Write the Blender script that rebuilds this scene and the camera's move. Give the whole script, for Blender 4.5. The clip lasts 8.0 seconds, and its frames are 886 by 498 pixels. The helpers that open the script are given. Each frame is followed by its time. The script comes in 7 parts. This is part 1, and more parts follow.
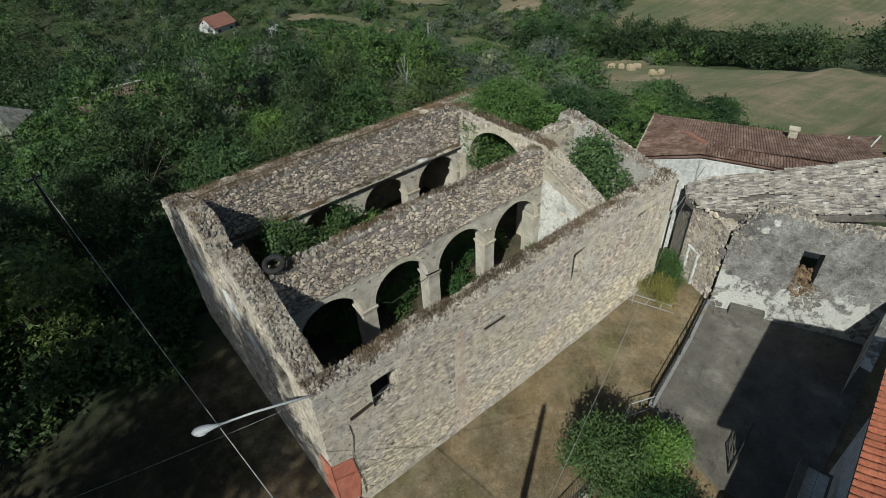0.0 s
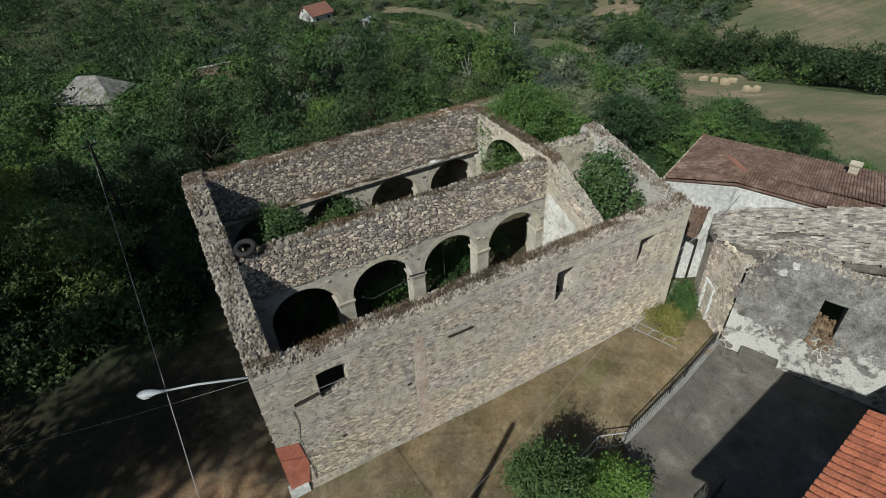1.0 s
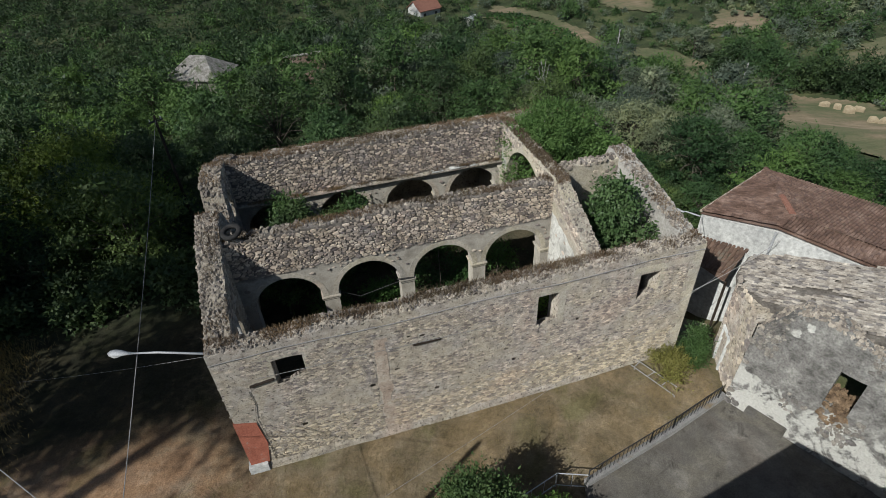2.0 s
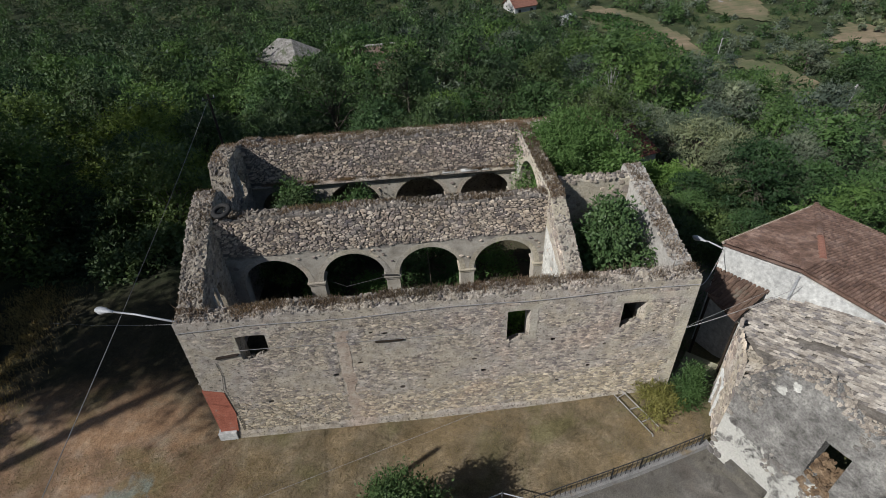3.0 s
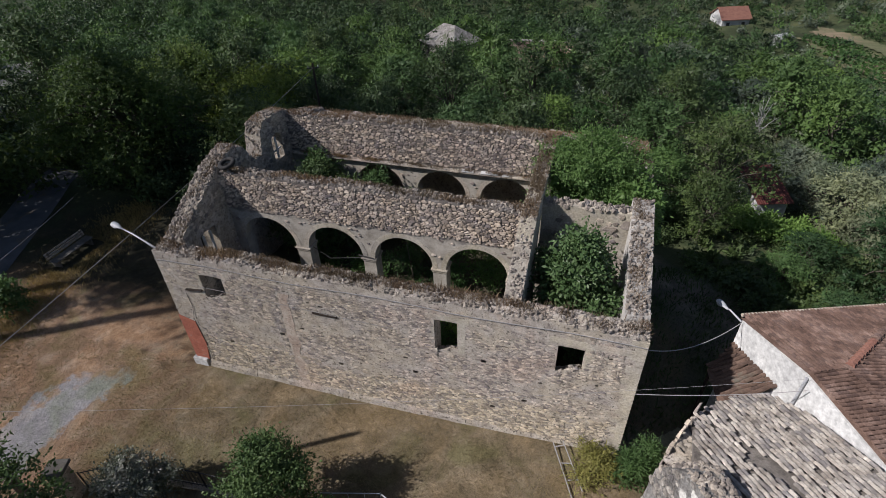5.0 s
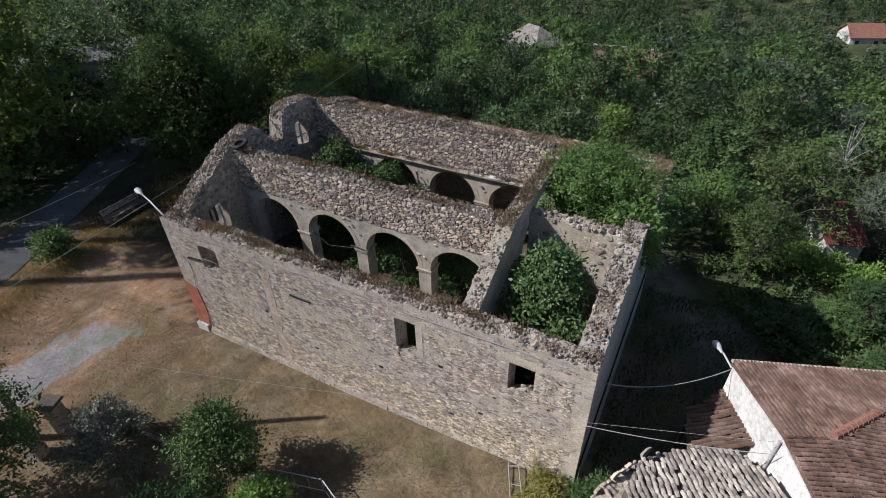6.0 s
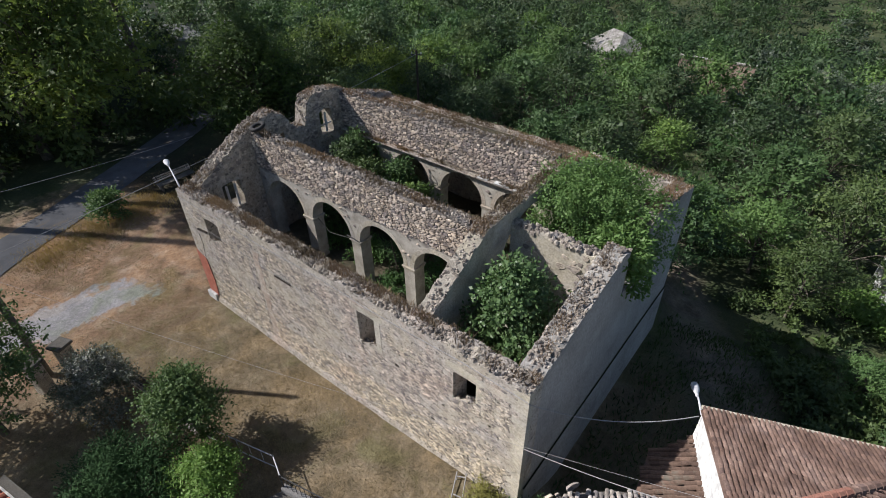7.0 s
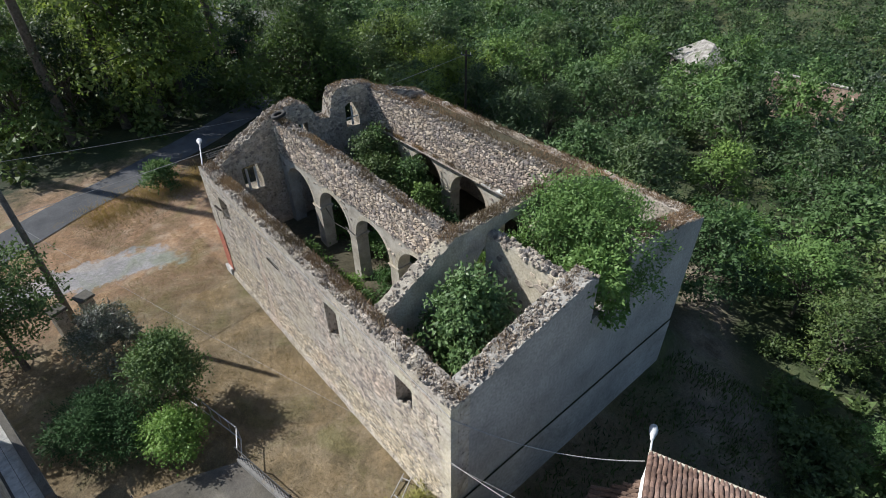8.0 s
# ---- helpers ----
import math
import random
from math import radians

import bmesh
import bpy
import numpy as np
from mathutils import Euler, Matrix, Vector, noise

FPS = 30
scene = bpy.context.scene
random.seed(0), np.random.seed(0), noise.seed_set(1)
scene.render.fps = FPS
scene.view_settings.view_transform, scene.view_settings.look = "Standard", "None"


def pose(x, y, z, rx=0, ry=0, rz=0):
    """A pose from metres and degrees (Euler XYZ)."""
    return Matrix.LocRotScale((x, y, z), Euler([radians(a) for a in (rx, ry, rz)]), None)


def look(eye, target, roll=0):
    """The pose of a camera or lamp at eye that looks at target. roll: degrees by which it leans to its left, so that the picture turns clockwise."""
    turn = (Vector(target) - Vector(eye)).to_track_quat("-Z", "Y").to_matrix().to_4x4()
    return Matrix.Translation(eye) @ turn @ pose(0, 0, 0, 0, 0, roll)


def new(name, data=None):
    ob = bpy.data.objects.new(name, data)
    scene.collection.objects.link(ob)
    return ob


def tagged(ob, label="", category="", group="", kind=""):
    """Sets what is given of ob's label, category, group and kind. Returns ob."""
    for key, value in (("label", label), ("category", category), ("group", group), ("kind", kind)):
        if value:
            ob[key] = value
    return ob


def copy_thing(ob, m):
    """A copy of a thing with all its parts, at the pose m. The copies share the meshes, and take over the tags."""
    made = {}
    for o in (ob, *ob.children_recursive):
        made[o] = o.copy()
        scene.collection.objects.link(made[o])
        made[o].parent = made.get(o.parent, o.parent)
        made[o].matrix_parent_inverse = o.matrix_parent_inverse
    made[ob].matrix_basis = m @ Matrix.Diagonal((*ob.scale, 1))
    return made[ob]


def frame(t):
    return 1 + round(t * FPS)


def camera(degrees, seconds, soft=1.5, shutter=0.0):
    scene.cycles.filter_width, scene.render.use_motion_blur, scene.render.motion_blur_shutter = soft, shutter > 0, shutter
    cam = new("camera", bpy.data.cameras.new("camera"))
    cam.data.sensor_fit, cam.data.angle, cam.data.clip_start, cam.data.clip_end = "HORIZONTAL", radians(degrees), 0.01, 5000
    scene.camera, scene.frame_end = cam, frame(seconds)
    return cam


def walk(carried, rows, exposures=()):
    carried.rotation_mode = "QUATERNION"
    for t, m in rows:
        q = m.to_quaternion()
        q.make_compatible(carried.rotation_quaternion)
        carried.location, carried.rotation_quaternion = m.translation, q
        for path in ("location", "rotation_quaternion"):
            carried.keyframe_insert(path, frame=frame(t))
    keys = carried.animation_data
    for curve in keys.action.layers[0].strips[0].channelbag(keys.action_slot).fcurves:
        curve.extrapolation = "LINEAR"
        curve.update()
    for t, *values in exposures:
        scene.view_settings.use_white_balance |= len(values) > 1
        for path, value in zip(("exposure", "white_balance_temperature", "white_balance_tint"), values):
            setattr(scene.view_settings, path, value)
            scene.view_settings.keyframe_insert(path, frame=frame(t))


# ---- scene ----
cam = camera(79.4, 8.0, 0.8)
PATH = [
    (0, (-3.508, -10.123, 19.258), (-2.543, -8.862, 18.041), -3.3),
    (0.5, (-1.971, -11.201, 19.242), (-1.124, -9.854, 18.03), -3.2),
    (1, (-0.235, -12.111, 19.273), (0.485, -10.692, 18.062), -3.1),
    (1.5, (1.738, -12.848, 19.322), (2.302, -11.353, 18.12), -3.1),
    (3, (7.592, -13.901, 19.427), (7.706, -12.31, 18.221), -2.6),
    (3.5, (9.589, -13.925, 19.341), (9.552, -12.329, 18.138), -2.5),
    (4, (11.513, -13.751, 19.293), (11.337, -12.164, 18.089), -2.3),
    (4.5, (13.435, -13.428, 19.198), (13.108, -11.864, 17.994), -2.1),
    (6, (19.017, -11.156, 18.984), (18.251, -9.751, 17.784), -1.7),
    (6.5, (20.67, -10.068, 18.948), (19.778, -8.741, 17.747), -1.4),
    (7, (22.169, -8.867, 18.956), (21.159, -7.628, 17.754), -1.2),
    (7.5, (23.583, -7.488, 19.003), (22.461, -6.35, 17.799), -1.0),
    (8, (24.893, -6.005, 19.104), (23.673, -4.976, 17.898), -0.9),
]
EXPOSURES = [(0, -0.13, 6300, 1), (1.5, -0.1, 6300, 5), (3.5, -0.05, 6300, 12), (4.5, 0.08, 6300, 16), (6, 0.42, 6300, 16), (6.5, 0.6, 6300, 15), (7.5, 0.88, 6300, 11), (8, 1.05, 6300, 9)]
walk(cam, [(t, look(eye, target, roll)) for t, eye, target, roll in PATH], EXPOSURES)

# ---- sky and sun ----
SUN_EL, SUN_AZ = 41.0, 211.6          # degrees; the azimuth counts from +x towards +y
world = bpy.data.worlds.new("world")
scene.world = world
world.use_nodes = True
wn = world.node_tree.nodes
sky = wn.new("ShaderNodeTexSky")
sky.sky_type, sky.sun_disc = "NISHITA", False
sky.sun_elevation, sky.sun_rotation = radians(SUN_EL), radians(90 - SUN_AZ)
world.node_tree.links.new(sky.outputs[0], wn["Background"].inputs[0])
wn["Background"].inputs[1].default_value = 0.06
sun = new("sun", bpy.data.lights.new("sun", "SUN"))
sun.data.energy, sun.data.angle, sun.data.color = 4.0, radians(0.55), (1.0, 0.965, 0.91)
to_sun = Vector((math.cos(radians(SUN_EL)) * math.cos(radians(SUN_AZ)), math.cos(radians(SUN_EL)) * math.sin(radians(SUN_AZ)), math.sin(radians(SUN_EL))))
sun.matrix_world = look(to_sun * 60, (0, 0, 0))

# ---- materials ----
def node_mat(name, rough=0.9):
    m = bpy.data.materials.new(name)
    m.use_nodes = True
    nt = m.node_tree
    b = nt.nodes["Principled BSDF"]
    b.inputs["Roughness"].default_value = rough
    b.inputs["Specular IOR Level"].default_value = 0.25
    b.inputs["Diffuse Roughness"].default_value = 0.8 if rough > 0.85 else 0.0
    return m, nt, b


def ramp_node(nt, fac, stops):
    r = nt.nodes.new("ShaderNodeValToRGB")
    while len(r.color_ramp.elements) < len(stops):
        r.color_ramp.elements.new(0.5)
    for e, (p, c) in zip(r.color_ramp.elements, stops):
        e.position, e.color = p, (*c, 1)
    nt.links.new(fac, r.inputs[0])
    return r.outputs[0]


def noise_node(nt, scale, detail=4, rough=0.6, coords=None, dist=0.0):
    n = nt.nodes.new("ShaderNodeTexNoise")
    n.inputs["Scale"].default_value, n.inputs["Detail"].default_value = scale, detail
    n.inputs["Roughness"].default_value, n.inputs["Distortion"].default_value = rough, dist
    nt.links.new(coords if coords else geo_pos(nt), n.inputs["Vector"])
    return n.outputs[0]


def geo_pos(nt):
    for n in nt.nodes:
        if n.bl_idname == "ShaderNodeNewGeometry":
            return n.outputs["Position"]
    return nt.nodes.new("ShaderNodeNewGeometry").outputs["Position"]


def mix_node(nt, a, b, fac, mode="MIX"):
    x = nt.nodes.new("ShaderNodeMix")
    x.data_type, x.blend_type = "RGBA", mode
    for v, k in ((fac, 0), (a, 6), (b, 7)):
        if isinstance(v, (int, float)):
            x.inputs[k].default_value = v
        elif isinstance(v, tuple):
            x.inputs[k].default_value = (*v, 1)
        else:
            nt.links.new(v, x.inputs[k])
    return x.outputs[2]


def math_node(nt, op, a, b=0.0):
    x = nt.nodes.new("ShaderNodeMath")
    x.operation = op
    for v, k in ((a, 0), (b, 1)):
        if isinstance(v, (int, float)):
            x.inputs[k].default_value = v
        else:
            nt.links.new(v, x.inputs[k])
    return x.outputs[0]


def bump_node(nt, b, height, strength=0.5, dist=0.02):
    x = nt.nodes.new("ShaderNodeBump")
    x.inputs["Strength"].default_value, x.inputs["Distance"].default_value = strength, dist
    nt.links.new(height, x.inputs["Height"])
    nt.links.new(x.outputs[0], b.inputs["Normal"])


def mottled(name, stops, scale=1.5, fine=18.0, rough=0.92, bump=0.5, bump_dist=0.02, vary=0.0, stain=None, tint=0.0, pits=0.0):
    """A rough mottled surface: a ramp over coarse noise, fine grain over it, random lightness for each piece, stains."""
    m, nt, b = node_mat(name, rough)
    coarse = noise_node(nt, scale, 6, 0.65)
    grain = noise_node(nt, fine, 5, 0.7)
    col = ramp_node(nt, coarse, stops)
    g = ramp_node(nt, grain, [(0.28, (0.5, 0.5, 0.5)), (0.72, (1.32, 1.32, 1.32))])
    col = mix_node(nt, col, g, 0.8, "MULTIPLY")
    if tint:
        hue = ramp_node(nt, noise_node(nt, 0.33, 4, 0.6, dist=0.4), [(0.32, (0.88, 0.9, 0.95)), (0.45, (1.06, 1.03, 0.92)), (0.55, (1.0, 1.0, 1.0)), (0.68, (1.08, 0.97, 0.9))])
        col = mix_node(nt, col, hue, tint, "MULTIPLY")
    if vary:
        info = nt.nodes.new("ShaderNodeObjectInfo").outputs["Random"]
        geo_pos(nt)
        isl = [n for n in nt.nodes if n.bl_idname == "ShaderNodeNewGeometry"][0].outputs["Random Per Island"]
        rnd = math_node(nt, "FRACT", math_node(nt, "ADD", info, isl))
        v = ramp_node(nt, rnd, [(0.0, (1 - vary, 1 - vary, 1 - vary * 0.9)), (0.5, (1.0, 0.98, 0.95)), (1.0, (1 + vary, 1 + vary * 0.95, 1 + vary * 0.85))])
        col = mix_node(nt, col, v, 1.0, "MULTIPLY")
    if stain:
        s = ramp_node(nt, noise_node(nt, stain[1], 5, 0.7, dist=0.6), [(stain[2], (0, 0, 0)), (stain[2] + 0.12, (1, 1, 1))])
        col = mix_node(nt, col, stain[0], s)
    if pits:
        pt = ramp_node(nt, noise_node(nt, 9.0, 3, 0.65), [(0.0, (1 - pits,) * 3), (0.36, (1 - pits,) * 3), (0.43, (1, 1, 1)), (0.62, (1, 1, 1)), (0.7, (1.18, 1.17, 1.15))])
        col = mix_node(nt, col, pt, 1.0, "MULTIPLY")
    nt.links.new(col, b.inputs["Base Color"])
    bump_node(nt, b, math_node(nt, "ADD", grain, math_node(nt, "MULTIPLY", coarse, 1.5)), bump, bump_dist)
    return m


def leaf_mat(name, dark, mid, light, trans=0.25, rough=0.55, spread=0.85):
    m, nt, b = node_mat(name, rough)
    geo_pos(nt)
    g = [n for n in nt.nodes if n.bl_idname == "ShaderNodeNewGeometry"][0]
    info = nt.nodes.new("ShaderNodeObjectInfo").outputs["Random"]
    patch = noise_node(nt, 0.8, 3, 0.6)
    f = math_node(nt, "ADD", math_node(nt, "MULTIPLY", g.outputs["Random Per Island"], 0.25), math_node(nt, "MULTIPLY", patch, 0.75))
    col = ramp_node(nt, f, [(0.1, dark), (0.5, mid), (0.9, light)])
    tone = ramp_node(nt, info, [(0.0, (0.5, 0.58, 0.58)), (0.5, (1.0, 1.0, 0.97)), (1.0, (1.5, 1.38, 0.95))])
    col = mix_node(nt, col, tone, spread, "MULTIPLY")
    broad = ramp_node(nt, noise_node(nt, 0.17, 2, 0.5, dist=0.3), [(0.36, (0.56, 0.62, 0.6)), (0.5, (1.0, 1.0, 1.0)), (0.64, (1.42, 1.38, 1.15))])
    col = mix_node(nt, col, broad, spread, "MULTIPLY")
    nt.links.new(col, b.inputs["Base Color"])
    t = nt.nodes.new("ShaderNodeBsdfTranslucent")
    nt.links.new(mix_node(nt, col, (1.0, 1.0, 0.45), 0.5, "MULTIPLY"), t.inputs[0])
    mx = nt.nodes.new("ShaderNodeMixShader")
    mx.inputs[0].default_value = trans
    nt.links.new(b.outputs[0], mx.inputs[1])
    nt.links.new(t.outputs[0], mx.inputs[2])
    nt.links.new(mx.outputs[0], nt.nodes["Material Output"].inputs[0])
    return m


M = {}
M["mortar"] = mottled("rubble_mortar", [(0.3, (0.26, 0.228, 0.195)), (0.5, (0.435, 0.392, 0.342)), (0.7, (0.58, 0.53, 0.475))], 2.6, 22, bump=0.8, bump_dist=0.03, stain=((0.13, 0.118, 0.106), 1.5, 0.63), tint=0.8, pits=0.72)
M["stone"] = mottled("rubble_stone", [(0.3, (0.275, 0.24, 0.21)), (0.5, (0.42, 0.375, 0.33)), (0.72, (0.6, 0.545, 0.49))], 3.5, 30, bump=0.8, bump_dist=0.025, vary=0.5, tint=0.7)
M["arcade_stone"] = mottled("arcade_rubble_stone", [(0.3, (0.29, 0.242, 0.205)), (0.5, (0.45, 0.39, 0.34)), (0.72, (0.66, 0.6, 0.54))], 3.5, 30, bump=0.9, bump_dist=0.03, vary=0.55, tint=0.6)
M["buff_stone"] = mottled("buff_field_stone", [(0.3, (0.33, 0.285, 0.225)), (0.5, (0.47, 0.415, 0.335)), (0.72, (0.62, 0.57, 0.48))], 3.5, 30, bump=0.8, bump_dist=0.025, vary=0.45, tint=0.5)
M["crown_stone"] = mottled("weathered_crown_stone", [(0.3, (0.19, 0.165, 0.14)), (0.5, (0.325, 0.29, 0.25)), (0.72, (0.5, 0.46, 0.41))], 2.2, 26, bump=0.8, bump_dist=0.03, vary=0.45, stain=((0.17, 0.13, 0.1), 1.3, 0.62))
M["plaster"] = mottled("old_plaster", [(0.3, (0.30, 0.275, 0.23)), (0.5, (0.43, 0.395, 0.335)), (0.7, (0.54, 0.50, 0.43))], 1.1, 14, bump=0.4, bump_dist=0.02, stain=((0.19, 0.17, 0.145), 0.9, 0.63), tint=0.8)
M["east_plaster"] = mottled("grey_plaster", [(0.3, (0.27, 0.255, 0.232)), (0.5, (0.36, 0.343, 0.315)), (0.7, (0.44, 0.42, 0.388))], 0.5, 9, bump=0.2, bump_dist=0.02, stain=((0.25, 0.24, 0.22), 0.45, 0.66))
M["white_wall"] = mottled("white_limewash", [(0.3, (0.44, 0.44, 0.43)), (0.5, (0.58, 0.58, 0.56)), (0.7, (0.68, 0.68, 0.66))], 0.6, 5, bump=0.15, bump_dist=0.02, stain=((0.4, 0.39, 0.36), 0.7, 0.62))
M["ruin_stone"] = mottled("ruin_rubble_stone", [(0.3, (0.15, 0.138, 0.122)), (0.5, (0.27, 0.252, 0.228)), (0.72, (0.44, 0.42, 0.385))], 3.0, 24, bump=0.9, bump_dist=0.03, vary=0.4)
M["brown_rubble"] = mottled("brown_earth_rubble", [(0.3, (0.12, 0.08, 0.05)), (0.5, (0.22, 0.155, 0.1)), (0.72, (0.36, 0.28, 0.2))], 3.0, 24, bump=0.9, bump_dist=0.03, vary=0.3)


def ruin_wall():
    """Grey mortar, pitted and stained, with limewash left on it in patches."""
    m, nt, b = node_mat("ruined_plaster", 0.93)
    broad, mid, fine = noise_node(nt, 0.75, 5, 0.65, dist=0.4), noise_node(nt, 3.2, 6, 0.72, dist=0.3), noise_node(nt, 13.0, 5, 0.75)
    f = math_node(nt, "ADD", math_node(nt, "MULTIPLY", broad, 0.5), math_node(nt, "MULTIPLY", mid, 0.5))
    col = ramp_node(nt, f, [(0.36, (0.1, 0.095, 0.088)), (0.46, (0.215, 0.207, 0.195)), (0.54, (0.31, 0.3, 0.282)), (0.64, (0.47, 0.455, 0.425))])
    col = mix_node(nt, col, ramp_node(nt, fine, [(0.3, (0.45, 0.45, 0.45)), (0.5, (1.0, 1.0, 1.0)), (0.72, (1.35, 1.34, 1.3))]), 0.9, "MULTIPLY")
    sep = nt.nodes.new("ShaderNodeSeparateXYZ")
    nt.links.new(geo_pos(nt), sep.inputs[0])
    low = nt.nodes.new("ShaderNodeMapRange")
    low.inputs[1].default_value, low.inputs[2].default_value, low.inputs[3].default_value, low.inputs[4].default_value = 2.2, 3.2, 0.12, -0.16
    nt.links.new(sep.outputs[2], low.inputs[0])
    lime = math_node(nt, "ADD", math_node(nt, "ADD", math_node(nt, "MULTIPLY", noise_node(nt, 1.1, 6, 0.6, dist=0.8), 0.75), math_node(nt, "MULTIPLY", mid, 0.25)), low.outputs[0])
    mask = ramp_node(nt, lime, [(0.55, (0, 0, 0)), (0.61, (1, 1, 1))])
    white = ramp_node(nt, fine, [(0.3, (0.5, 0.49, 0.45)), (0.7, (0.72, 0.71, 0.67))])
    nt.links.new(mix_node(nt, col, white, mask), b.inputs["Base Color"])
    bump_node(nt, b, math_node(nt, "ADD", math_node(nt, "MULTIPLY", mid, 2.0), math_node(nt, "ADD", fine, math_node(nt, "MULTIPLY", mask, 0.4))), 1.0, 0.09)
    return m


M["ruin_plaster"] = ruin_wall()
M["red_plaster"] = mottled("red_plaster", [(0.3, (0.30, 0.10, 0.065)), (0.6, (0.42, 0.15, 0.10))], 2.0, 20, bump=0.3, stain=((0.33, 0.27, 0.22), 2.2, 0.6))
M["concrete"] = mottled("concrete", [(0.3, (0.09, 0.084, 0.075)), (0.55, (0.155, 0.144, 0.128)), (0.75, (0.26, 0.245, 0.22))], 0.8, 22, bump=0.4, stain=((0.07, 0.064, 0.056), 1.1, 0.57), tint=0.6)
M["asphalt"] = mottled("asphalt", [(0.3, (0.075, 0.078, 0.085)), (0.7, (0.14, 0.142, 0.15))], 0.7, 40, bump=0.4, stain=((0.15, 0.12, 0.085), 0.6, 0.6))
M["soil"] = mottled("dark_undergrowth", [(0.3, (0.025, 0.03, 0.018)), (0.55, (0.045, 0.055, 0.028)), (0.75, (0.09, 0.085, 0.05))], 0.35, 3.0, bump=0.8, bump_dist=0.2)
M["inner_ground"] = mottled("inner_ground", [(0.3, (0.05, 0.05, 0.03)), (0.7, (0.12, 0.10, 0.065))], 1.0, 9.0, bump=0.8, bump_dist=0.06)
M["tile"] = mottled("brown_clay_tile", [(0.3, (0.095, 0.06, 0.047)), (0.5, (0.16, 0.104, 0.083)), (0.7, (0.26, 0.185, 0.155))], 1.2, 16, bump=0.3, vary=0.28)
M["moss_roof"] = mottled("mossy_stone_slab", [(0.3, (0.17, 0.155, 0.14)), (0.5, (0.33, 0.31, 0.285)), (0.7, (0.52, 0.5, 0.47))], 2.2, 8, bump=0.8, bump_dist=0.06, stain=((0.1, 0.125, 0.06), 0.5, 0.52))
M["rust_roof"] = mottled("rust_red_sheet", [(0.3, (0.075, 0.024, 0.02)), (0.7, (0.14, 0.045, 0.036))], 1.2, 14, rough=0.7, bump=0.2)
M["fibre_roof"] = mottled("fibre_cement_sheet", [(0.3, (0.26, 0.26, 0.255)), (0.7, (0.4, 0.395, 0.385))], 0.8, 12, bump=0.3)
M["pink_masonry"] = mottled("pinkish_masonry", [(0.3, (0.26, 0.17, 0.13)), (0.5, (0.36, 0.26, 0.21)), (0.7, (0.46, 0.37, 0.31))], 1.2, 9, bump=0.6)
M["mossy_step"] = mottled("mossy_concrete", [(0.3, (0.2, 0.19, 0.12)), (0.5, (0.31, 0.295, 0.2)), (0.7, (0.42, 0.4, 0.3))], 1.2, 14, bump=0.5)
M["bale"] = mottled("pale_straw_bale", [(0.3, (0.3, 0.24, 0.15)), (0.7, (0.48, 0.4, 0.28))], 2.0, 12, bump=0.6)
M["oleander"] = leaf_mat("oleander_leaf", (0.05, 0.08, 0.04), (0.28, 0.16, 0.2), (0.55, 0.3, 0.42), 0.2)
M["ruin_tile"] = mottled("lichened_tile", [(0.3, (0.1, 0.066, 0.05)), (0.6, (0.18, 0.122, 0.095))], 0.8, 12, bump=0.5, vary=0.25, stain=((0.17, 0.155, 0.125), 0.9, 0.57))
M["red_tile"] = mottled("red_clay_tile", [(0.3, (0.33, 0.11, 0.065)), (0.6, (0.46, 0.17, 0.10)), (0.75, (0.5, 0.25, 0.17))], 1.5, 16, bump=0.3, vary=0.2)
M["slate"] = mottled("bleached_tile", [(0.3, (0.19, 0.165, 0.142)), (0.5, (0.37, 0.34, 0.305)), (0.72, (0.56, 0.53, 0.485))], 1.8, 14, bump=0.5, vary=0.42, stain=((0.11, 0.09, 0.074), 1.5, 0.62))
M["wood"] = mottled("weathered_wood", [(0.3, (0.022, 0.016, 0.012)), (0.7, (0.055, 0.042, 0.032))], 6, 40, bump=0.5)
M["bark"] = mottled("bark", [(0.3, (0.06, 0.05, 0.04)), (0.7, (0.17, 0.15, 0.12))], 5, 30, bump=0.8, bump_dist=0.03)
M["iron"] = mottled("dark_iron", [(0.3, (0.03, 0.03, 0.032)), (0.7, (0.07, 0.068, 0.066))], 8, 40, rough=0.6, bump=0.2)
M["grey_metal"] = mottled("galvanised_metal", [(0.3, (0.42, 0.43, 0.45)), (0.7, (0.58, 0.59, 0.6))], 5, 30, rough=0.5, bump=0.1)
M["rubber"] = mottled("worn_rubber", [(0.3, (0.018, 0.018, 0.019)), (0.7, (0.045, 0.043, 0.042))], 6, 40, rough=0.8, bump=0.2)
M["cable"] = mottled("grey_cable", [(0.3, (0.30, 0.29, 0.28)), (0.7, (0.42, 0.41, 0.40))], 4, 30, bump=0.1)
M["dry_grass"] = leaf_mat("dry_grass", (0.14, 0.085, 0.06), (0.25, 0.165, 0.11), (0.38, 0.29, 0.19), 0.15, 0.8)
M["straw"] = leaf_mat("straw_grass", (0.13, 0.10, 0.05), (0.24, 0.19, 0.10), (0.34, 0.29, 0.17), 0.15, 0.8)
M["leaf"] = leaf_mat("green_leaf", (0.036, 0.069, 0.028), (0.071, 0.128, 0.048), (0.135, 0.212, 0.082))
M["leaf_dark"] = leaf_mat("dark_leaf", (0.027, 0.049, 0.022), (0.056, 0.09, 0.038), (0.115, 0.165, 0.066), 0.2)
M["leaf_elder"] = leaf_mat("elder_leaf", (0.06, 0.12, 0.035), (0.13, 0.225, 0.065), (0.24, 0.35, 0.125), 0.35, spread=0.2)
